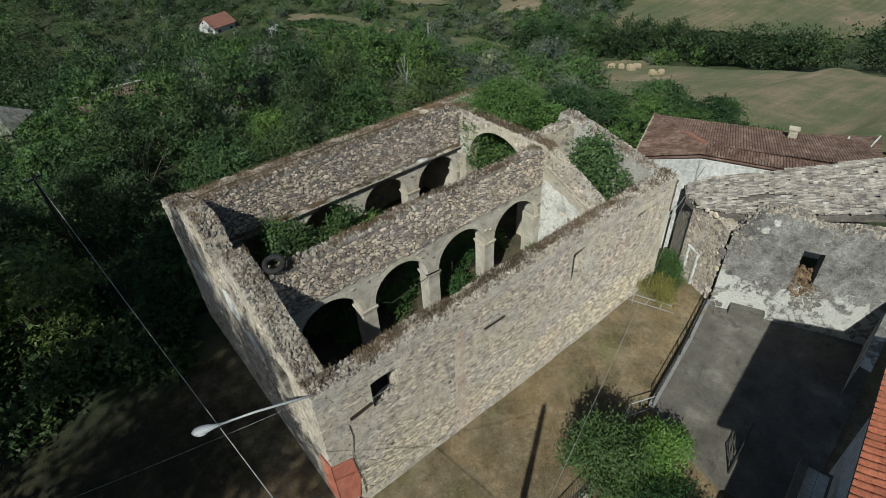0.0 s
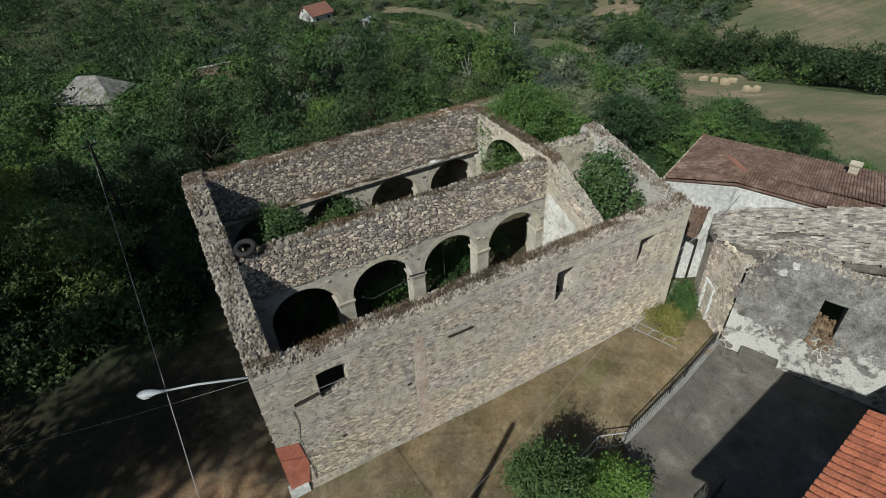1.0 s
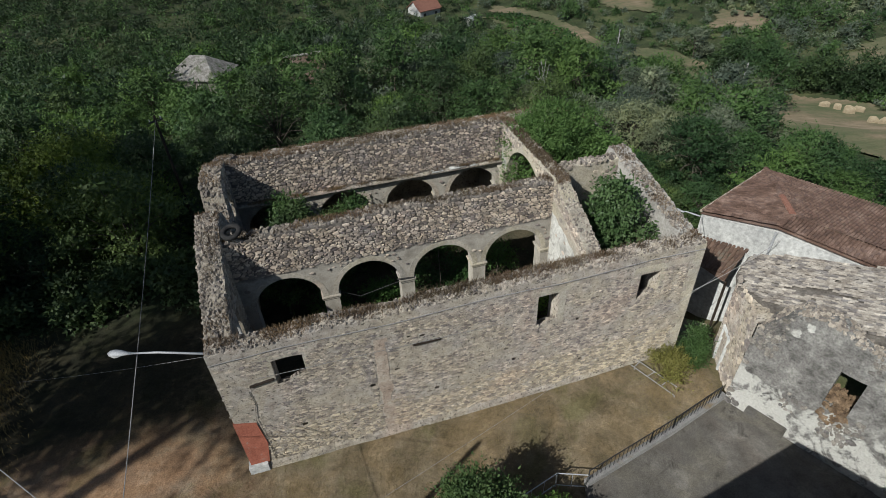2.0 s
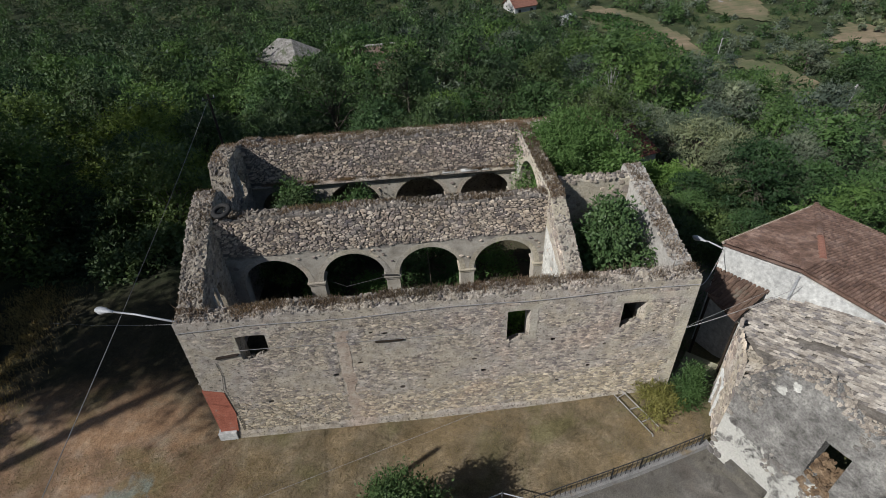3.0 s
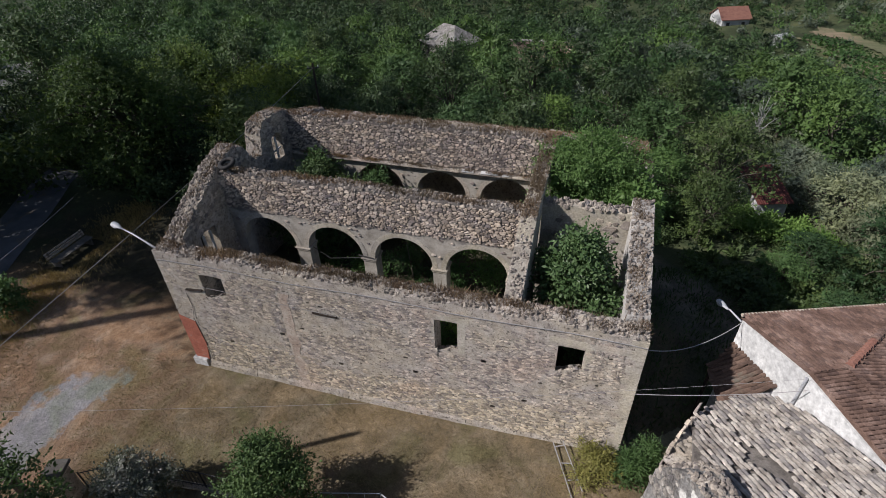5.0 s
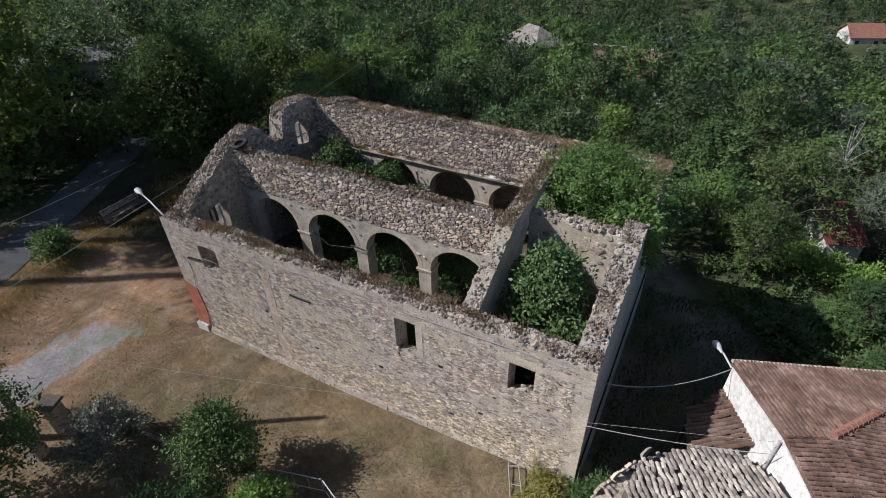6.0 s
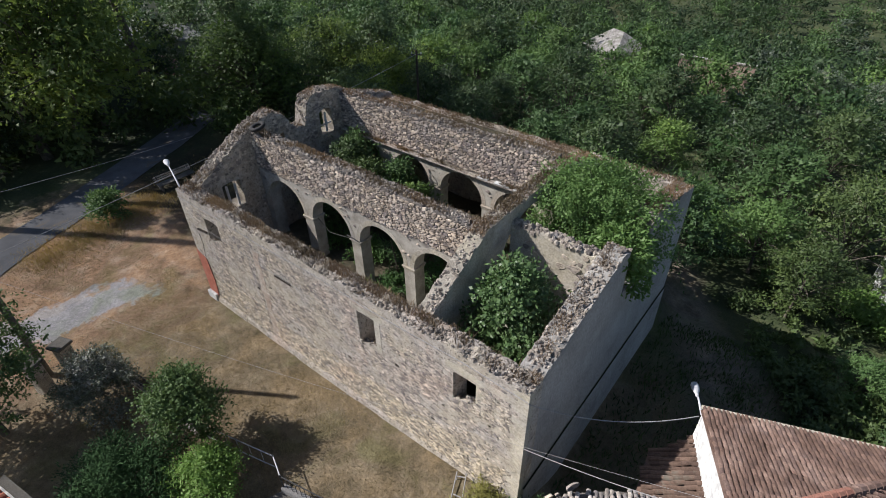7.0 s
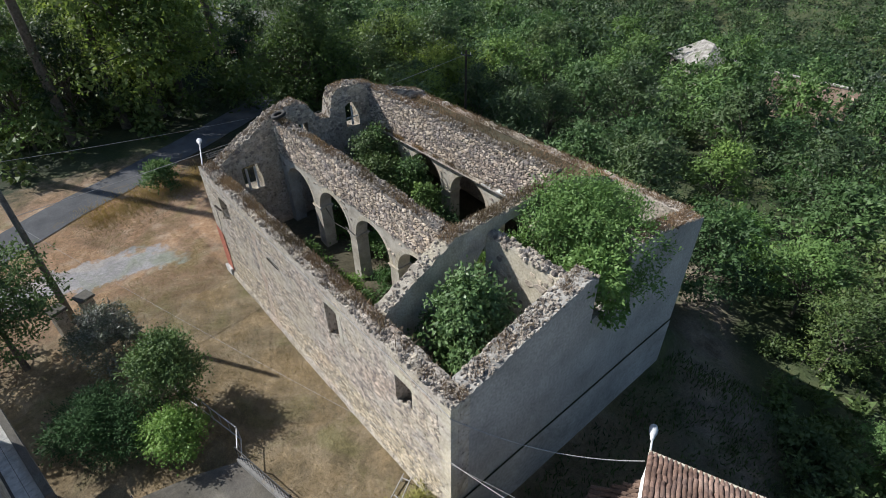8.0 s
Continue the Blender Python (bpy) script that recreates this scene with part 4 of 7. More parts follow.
spots = tuft_spots(along_x(0, 9.72), north_top, 0, 13.2, 0.55, 3600, 35, bias=0.2)
spots += tuft_spots(along_y(13.2, 0), cross_top, 3.6, 13.1, 0.6, 6500, 36, bias=0.5)
spots += tuft_spots(along_y(X1 - E_THICK, 0), east_top, 9.0, 13.7, 0.8, 3600, 38, bias=0.3)
spots += tuft_spots(along_x(0, 10.35), flat(7.12), 0, 13.2, 2.8, 12000, 39, bias=0.3)
spots += tuft_spots(along_x(0, 13.2), flat(7.05), 0, 17.5, 0.55, 5500, 40, bias=0.4)
grass_stuff("tall_weeds", "tawny dry grass on the vault and the cross wall", M["dry_grass"], spots, 0.17, 0.016, 15)

stalks = tuft_spots(along_x(0, 0.1), south_top, 6.0, X1, 0.6, 170, 45) + tuft_spots(along_x(0, 0.1), south_top, X0, 6.0, 0.6, 60, 46)
grass_stuff("dry_stalks", "tall dry stalks on the wall crown", M["dry_grass"], stalks, 0.45, 0.02, 6)

# remains of white plaster on the outer west face
prng = random.Random(64)
for k in range(9):
    cu, cz, w, h = prng.uniform(1.2, 12.5), prng.uniform(4.6, 6.4), prng.uniform(1.0, 2.4), prng.uniform(0.4, 1.1)
    if cz + h / 2 > west_top(cu) - 0.3 or hit_open(WEST_OPEN, cu, cz, w / 2):
        continue
    ring, nn = [], 36
    for q in range(nn):
        a = 2 * math.pi * q / nn
        f = 1 + 0.5 * nz(math.cos(a) * 1.3, math.sin(a) * 1.3, k * 2.3) + 0.3 * nz(math.cos(a) * 4, math.sin(a) * 4, k * 4.1)
        ring.append((cu + w / 2 * math.cos(a) * f, min(cz + h / 2 * math.sin(a) * f, west_top(cu) - 0.15)))
    ps = Soup().add([(X0 - 0.02 - 0.002 * k, u, z) for u, z in ring] + [(X0 + 0.03, u, z) for u, z in ring], [tuple(range(nn))[::-1]] + [(q, (q + 1) % nn, nn + (q + 1) % nn, nn + q) for q in range(nn)])
    ps.make("plaster_patch", M["white_wall"], wall_west, "remnant of white plaster")

# plinth, corner blocks, painted corner, beams
trim = Soup()
for i, (a, b) in enumerate(zip(steps(-0.3, 17.9, 1.3), steps(-0.3, 17.9, 1.3)[1:])):
    w = 0.10 + 0.05 * nz(i * 0.7, 3)
    trim.add([(a, 0.02, -0.3), (b, 0.02, -0.3), (b, -w - .08, -0.3), (a, -w - .08, -0.3), (a, 0.02, 0.47), (b, 0.02, 0.47), (b, -w, 0.33), (a, -w, 0.33)],
             [(2, 3, 7, 6), (6, 7, 4, 5), (0, 3, 2, 1), (0, 4, 7, 3), (1, 2, 6, 5)])
tagged(trim.make("trim_plinth", M["mortar"]), "worn mortar plinth along the wall foot", "plinth", kind="structure")
corner_block = Soup().box((-0.62, 0.0, 0.22), (0.72, 0.35, 0.62))
corner_block.make("corner_block", M["white_wall"], wall_south, "whitewashed corner block")
rp = Soup()
rp.add([(-0.885, -0.035, 0.5), (-0.2, -0.035, 0.42), (0.0, -0.035, 1.6), (-0.12, -0.035, 2.9), (-0.885, -0.035, 3.15),
        (-0.885, 0.05, 0.5), (-0.2, 0.05, 0.42), (0.0, 0.05, 1.6), (-0.12, 0.05, 2.9), (-0.885, 0.05, 3.15)],
       [(0, 1, 2, 3, 4)] + [(i, (i + 1) % 5, 5 + (i + 1) % 5, 5 + i) for i in range(5)])
rp.add([(-0.885, -0.035, 0.5), (-0.885, -0.035, 3.15), (-0.885, 0.9, 2.9), (-0.885, 1.1, 0.5)], [(0, 1, 2, 3)])
rp.make("red_render", M["red_plaster"], wall_south, "faded red painted render on the corner")
rng = random.Random(8)
z, i = 0.5, 0
while z < 6.35:
    h = rng.uniform(0.24, 0.36)
    w = (0.5, 0.32)[i % 2] + rng.uniform(-0.06, 0.06)
    q = Soup().box((X1 - w / 2 + 0.012, 0.12, z + h / 2), (w, 0.28, h - 0.02))
    q.make("quoin", M["plaster"], wall_south)
    z, i = z + h, i + 1
band = Soup()
for a, b, z0, z1 in ((10.55, 12.15, 5.80, 6.02), (14.95, 17.95, 5.72, 6.0), (0.7, 2.5, 5.86, 6.1), (11.74, 12.0, 4.25, 5.8), (16.16, 16.42, 4.4, 5.72), (0.85, 1.03, 4.7, 5.86)):
    band.box(((a + b) / 2, 0.01, (z0 + z1) / 2), (b - a, 0.04, z1 - z0))
band.make("lintel_render", M["plaster"], wall_south, "pale render round the window heads")
strip = []
for k in range(30):
    z = 0.7 + 4.9 * k / 29
    strip.append((4.48 + 0.14 * nz(z * 1.7, 3) + 0.06 * nz(z * 6, 4), 4.98 + 0.16 * nz(z * 1.5, 8) + 0.06 * nz(z * 5, 9), z))
sv = [(p, y, z) for a, b, z in strip for p, y in ((a, 0.03), (a + 0.03, -0.014), (b - 0.03, -0.014), (b, 0.03))]
sf = [(4 * k + q, 4 * k + q + 1, 4 * k + q + 5, 4 * k + q + 4) for k in range(29) for q in range(3)]
link_mesh("render_strip", sv, sf, M["pink_render"], wall_south, "vertical strip of pinkish render")
bm = bmesh.new()
add_box(bm, (6.45, -0.02, 4.9), (1.05, 0.09, 0.1), 0, 0.02)
part("wood_beam", bm, M["wood"], wall_south, "weathered timber let into the wall")
bm = bmesh.new()
add_box(bm, (0.0, 0, 0), (0.85, 0.1, 0.07), 0, 0.015, pose(0.55, -0.04, 4.9, 0, -8, 0))
part("wood_beam", bm, M["wood"], wall_south, "weathered timber let into the wall")
crack = Soup().tube([(0.05, -0.05, 0.5), (0.06, -0.05, 1.2), (0.0, -0.048, 2.2), (-0.08, -0.042, 3.1), (0.1, -0.025, 3.9), (0.05, -0.025, 4.6)], 0.01, 6)
crack.make("drain_pipe", M["iron"], wall_south, "thin dark pipe on the corner")


sill_rng = random.Random(71)
for a, b, lo, hi in SOUTH_OPEN[:3]:
    heap = Soup()
    for k in range(46):
        u = sill_rng.uniform(a - 0.05, b + 0.12)
        v = sill_rng.uniform(0.0, 0.5)
        m = pose(u, v, lo(min(max(u, a), b)) - 0.6 * v / S_THICK + sill_rng.uniform(-0.28, 0.1) * (1 - v), sill_rng.uniform(0, 360), sill_rng.uniform(0, 360), 0) @ Matrix.Diagonal((0.17, 0.08, 0.12, 1))
        heap.add([m @ Vector(v) for v in STONES[k % 14][0]], STONES[k % 14][1])
    tagged(heap.make("sill_rubble", M["crown_stone"], wall_south, "broken stones and earth on the lost sill"), kind="stuff")


def arch_ring(parent, c, half, spring, rise, y, width=0.22, proud=0.01):
    s = Soup()
    n = 22
    for k in range(n):
        q = []
        for a in (math.pi * k / n, math.pi * (k + 1) / n):
            for r in (0.0, width):
                q.append((c + (half + r) * math.cos(a), spring + (rise + r) * math.sin(a)))
        (x0, z0), (x1, z1), (x2, z2), (x3, z3) = q
        s.add([(x0, y - proud, z0), (x1, y - proud, z1), (x3, y - proud, z3), (x2, y - proud, z2), (x0, y + .05, z0), (x1, y + .05, z1), (x3, y + .05, z3), (x2, y + .05, z2)],
              [(0, 1, 2, 3), (1, 5, 6, 2), (0, 3, 7, 4)])
    s.make("arch_ring", M["plaster"], parent)


for c in ARCH_X:
    arch_ring(wall_arcade_south, c, 1.325, 4.78, 1.33, 3.9)
for c in ARCH_N:
    arch_ring(wall_arcade_north, c, 1.305, 4.86, 1.28, 9.7)


def impost(parent, x0, x1, y0, thick, z):
    bm = bmesh.new()
    add_box(bm, ((x0 + x1) / 2, y0 + thick / 2, z), (x1 - x0 + 0.16, thick + 0.16, 0.09), 0, 0.025)
    add_box(bm, ((x0 + x1) / 2, y0 + thick / 2, z - 0.1), (x1 - x0 + 0.08, thick + 0.08, 0.1), 0, 0.02)
    part("impost", bm, M["plaster"], parent)


for cs, w, y, z in ((ARCH_X, wall_arcade_south, 3.9, 4.72), (ARCH_N, wall_arcade_north, 9.7, 4.8)):
    for a, b in zip(cs, cs[1:]):
        impost(w, a + 1.32, b - 1.32, y, 0.62, z)
    impost(w, cs[-1] + 1.32, 13.15, y, 0.62, z)
# cornice below the upper wall of the north arcade, with cement slabs left on it
bm = bmesh.new()
add_box(bm, (6.6, 9.6, 6.36), (13.1, 0.26, 0.09), 0, 0.02)
part("cornice", bm, M["mortar"], wall_arcade_north)
for a, b in ((9.4, 10.0), (10.35, 11.2), (11.4, 11.75)):
    bm = bmesh.new()
    add_box(bm, ((a + b) / 2, 9.58, 6.44), (b - a, 0.26, 0.05), 2, 0.01)
    part("cornice_slab", bm, M["white_wall"], wall_arcade_north, "pale cement slab")
# raised pier beside the chancel arch and imposts
bm = bmesh.new()
add_box(bm, (13.12, 9.3, 3.0), (0.22, 0.55, 6.2), 0, 0.02)
add_box(bm, (13.1, 9.25, 6.05), (0.34, 0.75, 0.12), 0, 0.02)
part("pilaster", bm, M["plaster"], wall_cross)
bm = bmesh.new()
add_box(bm, (13.12, 4.68, 2.8), (0.22, 0.35, 5.8), 0, 0.02)
part("pilaster", bm, M["plaster"], wall_cross)
for k, ring in enumerate((((0.8, 0.4), (3.85, 0.4), (3.85, 6.7), (2.9, 6.5), (1.7, 5.9), (0.8, 5.4)), ((4.56, 0.4), (4.74, 0.4), (4.74, 6.2), (4.56, 6.5)), ((9.02, 0.4), (9.65, 0.4), (9.65, 6.9), (9.02, 6.4)))):
    edge = []
    for (a, za), (b, zb) in zip(ring, ring[1:] + ring[:1]):
        for q in range(10):
            f = q / 10
            u, z = a + (b - a) * f, za + (zb - za) * f
            edge.append((min(max(u, ring[0][0]), ring[1][0]), z + (0.25 * nz(u * 3, z * 3, k) if z > 4.5 else 0.0)))
    nn = len(edge)
    Soup().add([(13.188, u, z) for u, z in edge] + [(13.22, u, z) for u, z in edge], [tuple(range(nn))[::-1]] + [(q, (q + 1) % nn, nn + (q + 1) % nn, nn + q) for q in range(nn)]).make("whitewash", M["flaking"], wall_cross, "flaking white limewash")
scar = Soup().tube([(13.17, 0.8, 6.1), (13.17, 2.3, 6.85), (13.17, 3.85, 7.5)], 0.05, 6)
scar.make("roof_scar", M["crown_stone"], wall_cross, "broken line where a roof met the wall")
# a ledge and a dark line along it on the east wall
ledge = Soup()
lp = [(0.3, 1.2), (3.0, 1.24), (6.3, 1.22), (10.0, 1.25), (13.7, 1.22)]
for (a, za), (b, zb) in zip(lp, lp[1:]):
    ledge.add([(17.98, a, za), (17.98, b, zb), (18.05, b, zb - 0.03), (18.05, a, za - 0.03), (18.06, a, za - 3.5), (18.06, b, zb - 4.5)], [(0, 1, 2, 3), (3, 2, 5, 4)])
ledge.make("footing", M["east_plaster"], wall_east, "thicker grey rendered footing")
stain = Soup().tube([(18.05, a, z + 0.02) for a, z in lp], 0.03, 6)
stain.make("ledge_growth", M["soil"], wall_east, "dark line along the footing ledge")
# window bars of the west wall
for y in (2.0, 2.45):
    bm = bmesh.new()
    add_box(bm, (-0.1, y, 5.45), (0.09, 0.1, 1.25), 0, 0.01)
    part("window_post", bm, M["white_wall"], wall_west, "pale window post")
for y, z0 in ((5.45, 7.0), (8.55, 7.1)):
    bm = bmesh.new()
    add_box(bm, (-0.1, y, z0), (0.08, 0.1, 1.1), 0, 0.01)
    add_box(bm, (-0.1, y, z0 - 0.1), (0.06, 0.75, 0.07), 0, 0.01)
    part("window_post", bm, M["white_wall"], wall_west, "pale window post")

# tyre on the wall crown
tyre = empty("car_tyre", "worn black car tyre lying on the wall crown", "tyre", at=(0.42, 4.1, 8.55))
tyre.rotation_euler = (radians(14), radians(-8), 0)
tv, tf = [], []
prof = [(0.36, -0.07), (0.385, -0.04), (0.385, 0.04), (0.36, 0.07), (0.28, 0.085), (0.215, 0.06), (0.205, 0.0), (0.215, -0.06), (0.28, -0.085)]
for i in range(28):
    a = 2 * math.pi * i / 28
    for r, z in prof:
        tv.append((r * math.cos(a), r * math.sin(a), z))
np_ = len(prof)
for i in range(28):
    for k in range(np_):
        j = (i + 1) % 28
        tf.append((i * np_ + k, j * np_ + k, j * np_ + (k + 1) % np_, i * np_ + (k + 1) % np_))
link_mesh("tread", tv, tf, M["rubber"], tyre, smooth=True)

# iron tie bars and a leaning stick in the arches
tie = Soup().tube([(3.3, 4.2, 4.9), (4.6, 4.1, 4.2), (6.3, 3.85, 4.75)], 0.015, 6).tube([(6.2, 3.82, 4.9), (6.9, 3.82, 4.82)], 0.03, 6)
tagged(tie.make("hanging_wire", M["iron"]), "loose dark wire hanging between the piers", "wire")
stick = Soup().tube([(8.35, 4.9, 2.2), (8.3, 4.7, 3.8), (8.22, 4.5, 5.6)], [0.03, 0.025, 0.015], 6)
tagged(stick.make("dead_sapling", M["bark"]), "dry bare sapling standing in the arch", "sapling")

# plants inside the walls
tree("fig_tree", "leafy green tree growing inside the roofless sacristy", "tree", 8.2, 1.75, 2.2, 13000, 0.16, M["leaf_fig"], (15.5, 3.0, 0.2), 3, 24, 0.1, slim=0.55)
tree("elder_tree", "broad leafy tree filling the roofless chancel", "tree", 8.7, 3.1, 4.6, 42000, 0.12, M["leaf_elder"], (15.7, 9.0, 0.2), 4, 34, 0.16, slim=0.5)
spill = empty("trailing_shrub", "green shrub spilling out of the gable window", "shrub", at=(17.9, 7.5, 6.0))
srng = np.random.default_rng(44)
c, d = crown_points(srng, [(np.array(p), np.array(r)) for p, r in (((0, 0, 0.3), (0.7, 0.9, 0.7)), ((0.35, 0.1, -0.6), (0.5, 0.8, 0.8)), ((-0.5, -0.2, 1.2), (1.2, 1.3, 0.8)), ((-1.2, 1.2, 1.6), (1.2, 1.2, 0.7)))], 3800)
d[:, 2] -= 0.6
cr = new("crown", quads_mesh("crown", leaf_quads(srng, c, d + srng.normal(size=d.shape) * 0.6, 0.18, 0.09), M["leaf_elder"]))
cr.parent = spill
Soup().tube([(-2.2, 1.0, -4.5), (-1.2, 0.6, -1.0), (0, 0, 0.3)], [0.08, 0.06, 0.02], 6).make("stem", M["bark"], spill)
for k, (x, y, h, s, n, mk) in enumerate([(2.5, 7.6, 5.2, 1.5, 5600, "leaf_dark"), (3.9, 7.2, 4.5, 1.3, 4200, "leaf_dark"), (5.2, 8.6, 4.2, 1.15, 4600, "leaf"), (6.6, 8.3, 3.4, 1.0, 2800, "leaf"),
                                         (1.4, 6.2, 3.6, 1.1, 2800, "leaf_dark"), (2.0, 8.6, 4.9, 1.2, 4200, "leaf"), (3.2, 6.0, 3.3, 1.1, 3000, "leaf"), (7.8, 8.6, 2.2, 0.9, 2400, "leaf_mid")]):
    tree("shrub", "tall green shrub growing in the roofless nave", "shrub", h, s, 0.5, n, 0.15, M[mk], (x, y, 2.2), 60 + k, 14, 0.06, group="shrubs in the ruin")
for k, (x, y, h, s) in enumerate([(4.0, 2.4, 0.9, 0.9), (6.0, 2.2, 1.3, 1.0), (7.6, 2.6, 1.0, 0.9), (9.4, 2.3, 1.1, 1.0), (11.5, 2.5, 1.2, 1.0), (5.6, 5.6, 1.0, 1.1), (7.6, 6.0, 1.4, 1.2), (9.6, 5.7, 1.2, 1.1),
                                  (11.6, 6.0, 1.5, 1.1), (8.6, 8.0, 1.0, 1.0), (10.8, 8.0, 1.4, 1.0), (3.0, 5.2, 0.9, 0.9), (7.0, 1.5, 0.8, 0.8), (10.4, 1.6, 1.0, 0.9), (8.4, 4.6, 0.8, 0.9), (12.2, 3.2, 1.1, 0.8)]):
    tree("weed_clump", "dense green weeds on the floor of the ruin", "weeds", h, s * 1.1, 0.05, 2000, 0.12, M["leaf_bright" if k % 3 else "leaf"], (x, y, 2.25), 80 + k, 9, 0.035, group="shrubs in the ruin")

# ---- houses beside the church ----
W_DIR, E_DIR = Vector((0.404, -0.915, 0)), Vector((0.915, 0.404, 0))


def barrel_tiles(parent, origin, run, across, n_run, n_across, pitch, radius, length, mat, name="tile", own=0, skip=None, lift=0.0, wobble=0.0, seed=1, keep=None, label=""):
    """Rows of half-round tiles on a slope: run goes up the slope, across along the eave."""
    rng = random.Random(seed)
    run_l, across = Vector(run), Vector(across).normalized()
    up = across.cross(run_l).normalized()
    if up.z < 0:
        up = -up
    step = run_l / n_run
    arc = [math.pi * k / 4 for k in range(5)]

    def tile_verts():
        v = []
        for s, r in ((-0.12, 1.0), (1.0, 0.84)):
            for a in arc:
                v.append((math.cos(a) * r, s, math.sin(a) * r * 0.9))
        return v, [(k, k + 1, 6 + k, 5 + k) for k in range(4)] + [(0, 1, 2, 3, 4)[::-1]]

    tv, tf = tile_verts()
    me = bpy.data.meshes.new(name)
    me.from_pydata(tv, [], tf)
    me.materials.append(mat)
    rest, made = Soup(), 0
    for i in range(n_run):
        for j in range(n_across):
            p = Vector(origin) + step * i + across * (pitch * (j + 0.5))
            if keep and not keep(p):
                continue
            if wobble > 0.025 and rng.random() < 0.02:
                continue
            p = p + up * (lift + rng.uniform(0, wobble)) + across * rng.uniform(-wobble, wobble)
            y = (step + across * rng.uniform(-wobble, wobble) * 2).normalized()
            x = y.cross(up).normalized()
            z = x.cross(y)
            L = step.length * rng.uniform(1.0, 1.1)
            m = Matrix(((x.x * radius, y.x * L, z.x * radius, p.x), (x.y * radius, y.y * L, z.y * radius, p.y), (x.z * radius, y.z * L, z.z * radius, p.z), (0, 0, 0, 1)))
            if made < own:
                ob = new(name, me)
                ob.parent = parent
                ob.matrix_local = m
                made += 1
            else:
                rest.add([m @ Vector(q) for q in tv], tf)
    if rest.v:
        tagged(rest.make(name + "s", mat, parent, label), kind="stuff")


# white house
white_house = empty("white_house", "white rendered house with brown clay tile roof", "house", at=(0, 0, 0))
h0 = Vector((21.95, 4.56, 0))
hs = Soup()
hw = [h0 + W_DIR * 0, h0 + W_DIR * 3.42, h0 + W_DIR * 11.5, h0 + W_DIR * 11.5 + E_DIR * 8, h0 + E_DIR * 7.1]
tops = [4.12, 4.82, 4.75, 3.6, 3.6]
for i in range(5):
    a, b = hw[i], hw[(i + 1) % 5]
    n = (b - a).cross(Vector((0, 0, 1))).normalized()
    t = -0.3 * n
    za, zb = tops[i], tops[(i + 1) % 5]
    hs = Soup()
    hs.add([(a.x, a.y, -4), (b.x, b.y, -4), (b.x, b.y, zb), (a.x, a.y, za), (a.x + t.x, a.y + t.y, -4), (b.x + t.x, b.y + t.y, -4), (b.x + t.x, b.y + t.y, zb), (a.x + t.x, a.y + t.y, za)],
           [(0, 1, 2, 3), (7, 6, 5, 4), (3, 2, 6, 7)])
    hs.make("wall", M["white_wall"], white_house, "white rendered wall")
ov = 0.06
A = h0 - W_DIR * ov - E_DIR * ov + Vector((0, 0, 4.33))
B = h0 - W_DIR * ov + E_DIR * 7.3 + Vector((0, 0, 3.85))
P = h0 + W_DIR * 3.45 + E_DIR * 1.25 + Vector((0, 0, 5.13))
C = hw[1] - E_DIR * ov + Vector((0, 0, 5.13))
D = hw[2] - E_DIR * ov + Vector((0, 0, 5.0))
R = P + W_DIR * 8.2 + Vector((0, 0, 0.1))
G = B + W_DIR * 11.8 + Vector((0, 0, 0.1))
rs = Soup()
dz = Vector((0, 0, 0.1))
for poly in ((A, B, P), (A, P, C), (P, B, G, R), (C, P, R, D)):
    k = len(poly)
    rs.add([p - dz * 1.1 for p in poly] + [p - dz * 1.5 for p in poly], [tuple(range(k))] + [(i, (i + 1) % k, k + (i + 1) % k, k + i) for i in range(k)])
roof_n = rs.make("roof", M["tile"], white_house, "low roof of brown clay tiles")


def inside_poly(poly):
    def f(p):
        c = False
        for a, b in zip(poly, poly[1:] + poly[:1]):
            if (a.y > p.y) != (b.y > p.y) and p.x < (b.x - a.x) * (p.y - a.y) / (b.y - a.y) + a.x:
                c = not c
        return c
    return f


def on_plane(p0, p1, p2):
    n = (p1 - p0).cross(p2 - p0)
    return lambda q: p0.z - (n.x * (q.x - p0.x) + n.y * (q.y - p0.y)) / n.z


def tiles_over(parent, poly, run_dir, pitch, course, radius, mat, name, own, plane, wobble, seed, label, keep=None):
    """Barrel tiles over a plan polygon on a plane; run_dir: level way up the slope."""
    run_dir = Vector(run_dir).normalized()
    ac = Vector((-run_dir.y, run_dir.x, 0))
    mid = sum(poly, Vector()) / len(poly)
    grown = [p + (p - mid).normalized() * 0.1 for p in poly]
    us, vs = [p.dot(run_dir) for p in poly], [p.dot(ac) for p in poly]
    o = run_dir * min(us) + ac * min(vs)
    o.z = 0
    nr, na = int((max(us) - min(us)) / course) + 1, int((max(vs) - min(vs)) / pitch) + 1
    z0 = plane(o)
    o3 = Vector((o.x, o.y, z0))
    e = o + run_dir * (nr * course)
    run = Vector((e.x, e.y, plane(e))) - o3
    f = o + ac
    across = Vector((f.x, f.y, plane(f))) - o3
    barrel_tiles(parent, o3, run, across, nr, na, pitch, radius, course, mat, name, own, wobble=wobble, seed=seed, keep=keep or inside_poly(grown), label=label, lift=0.03)


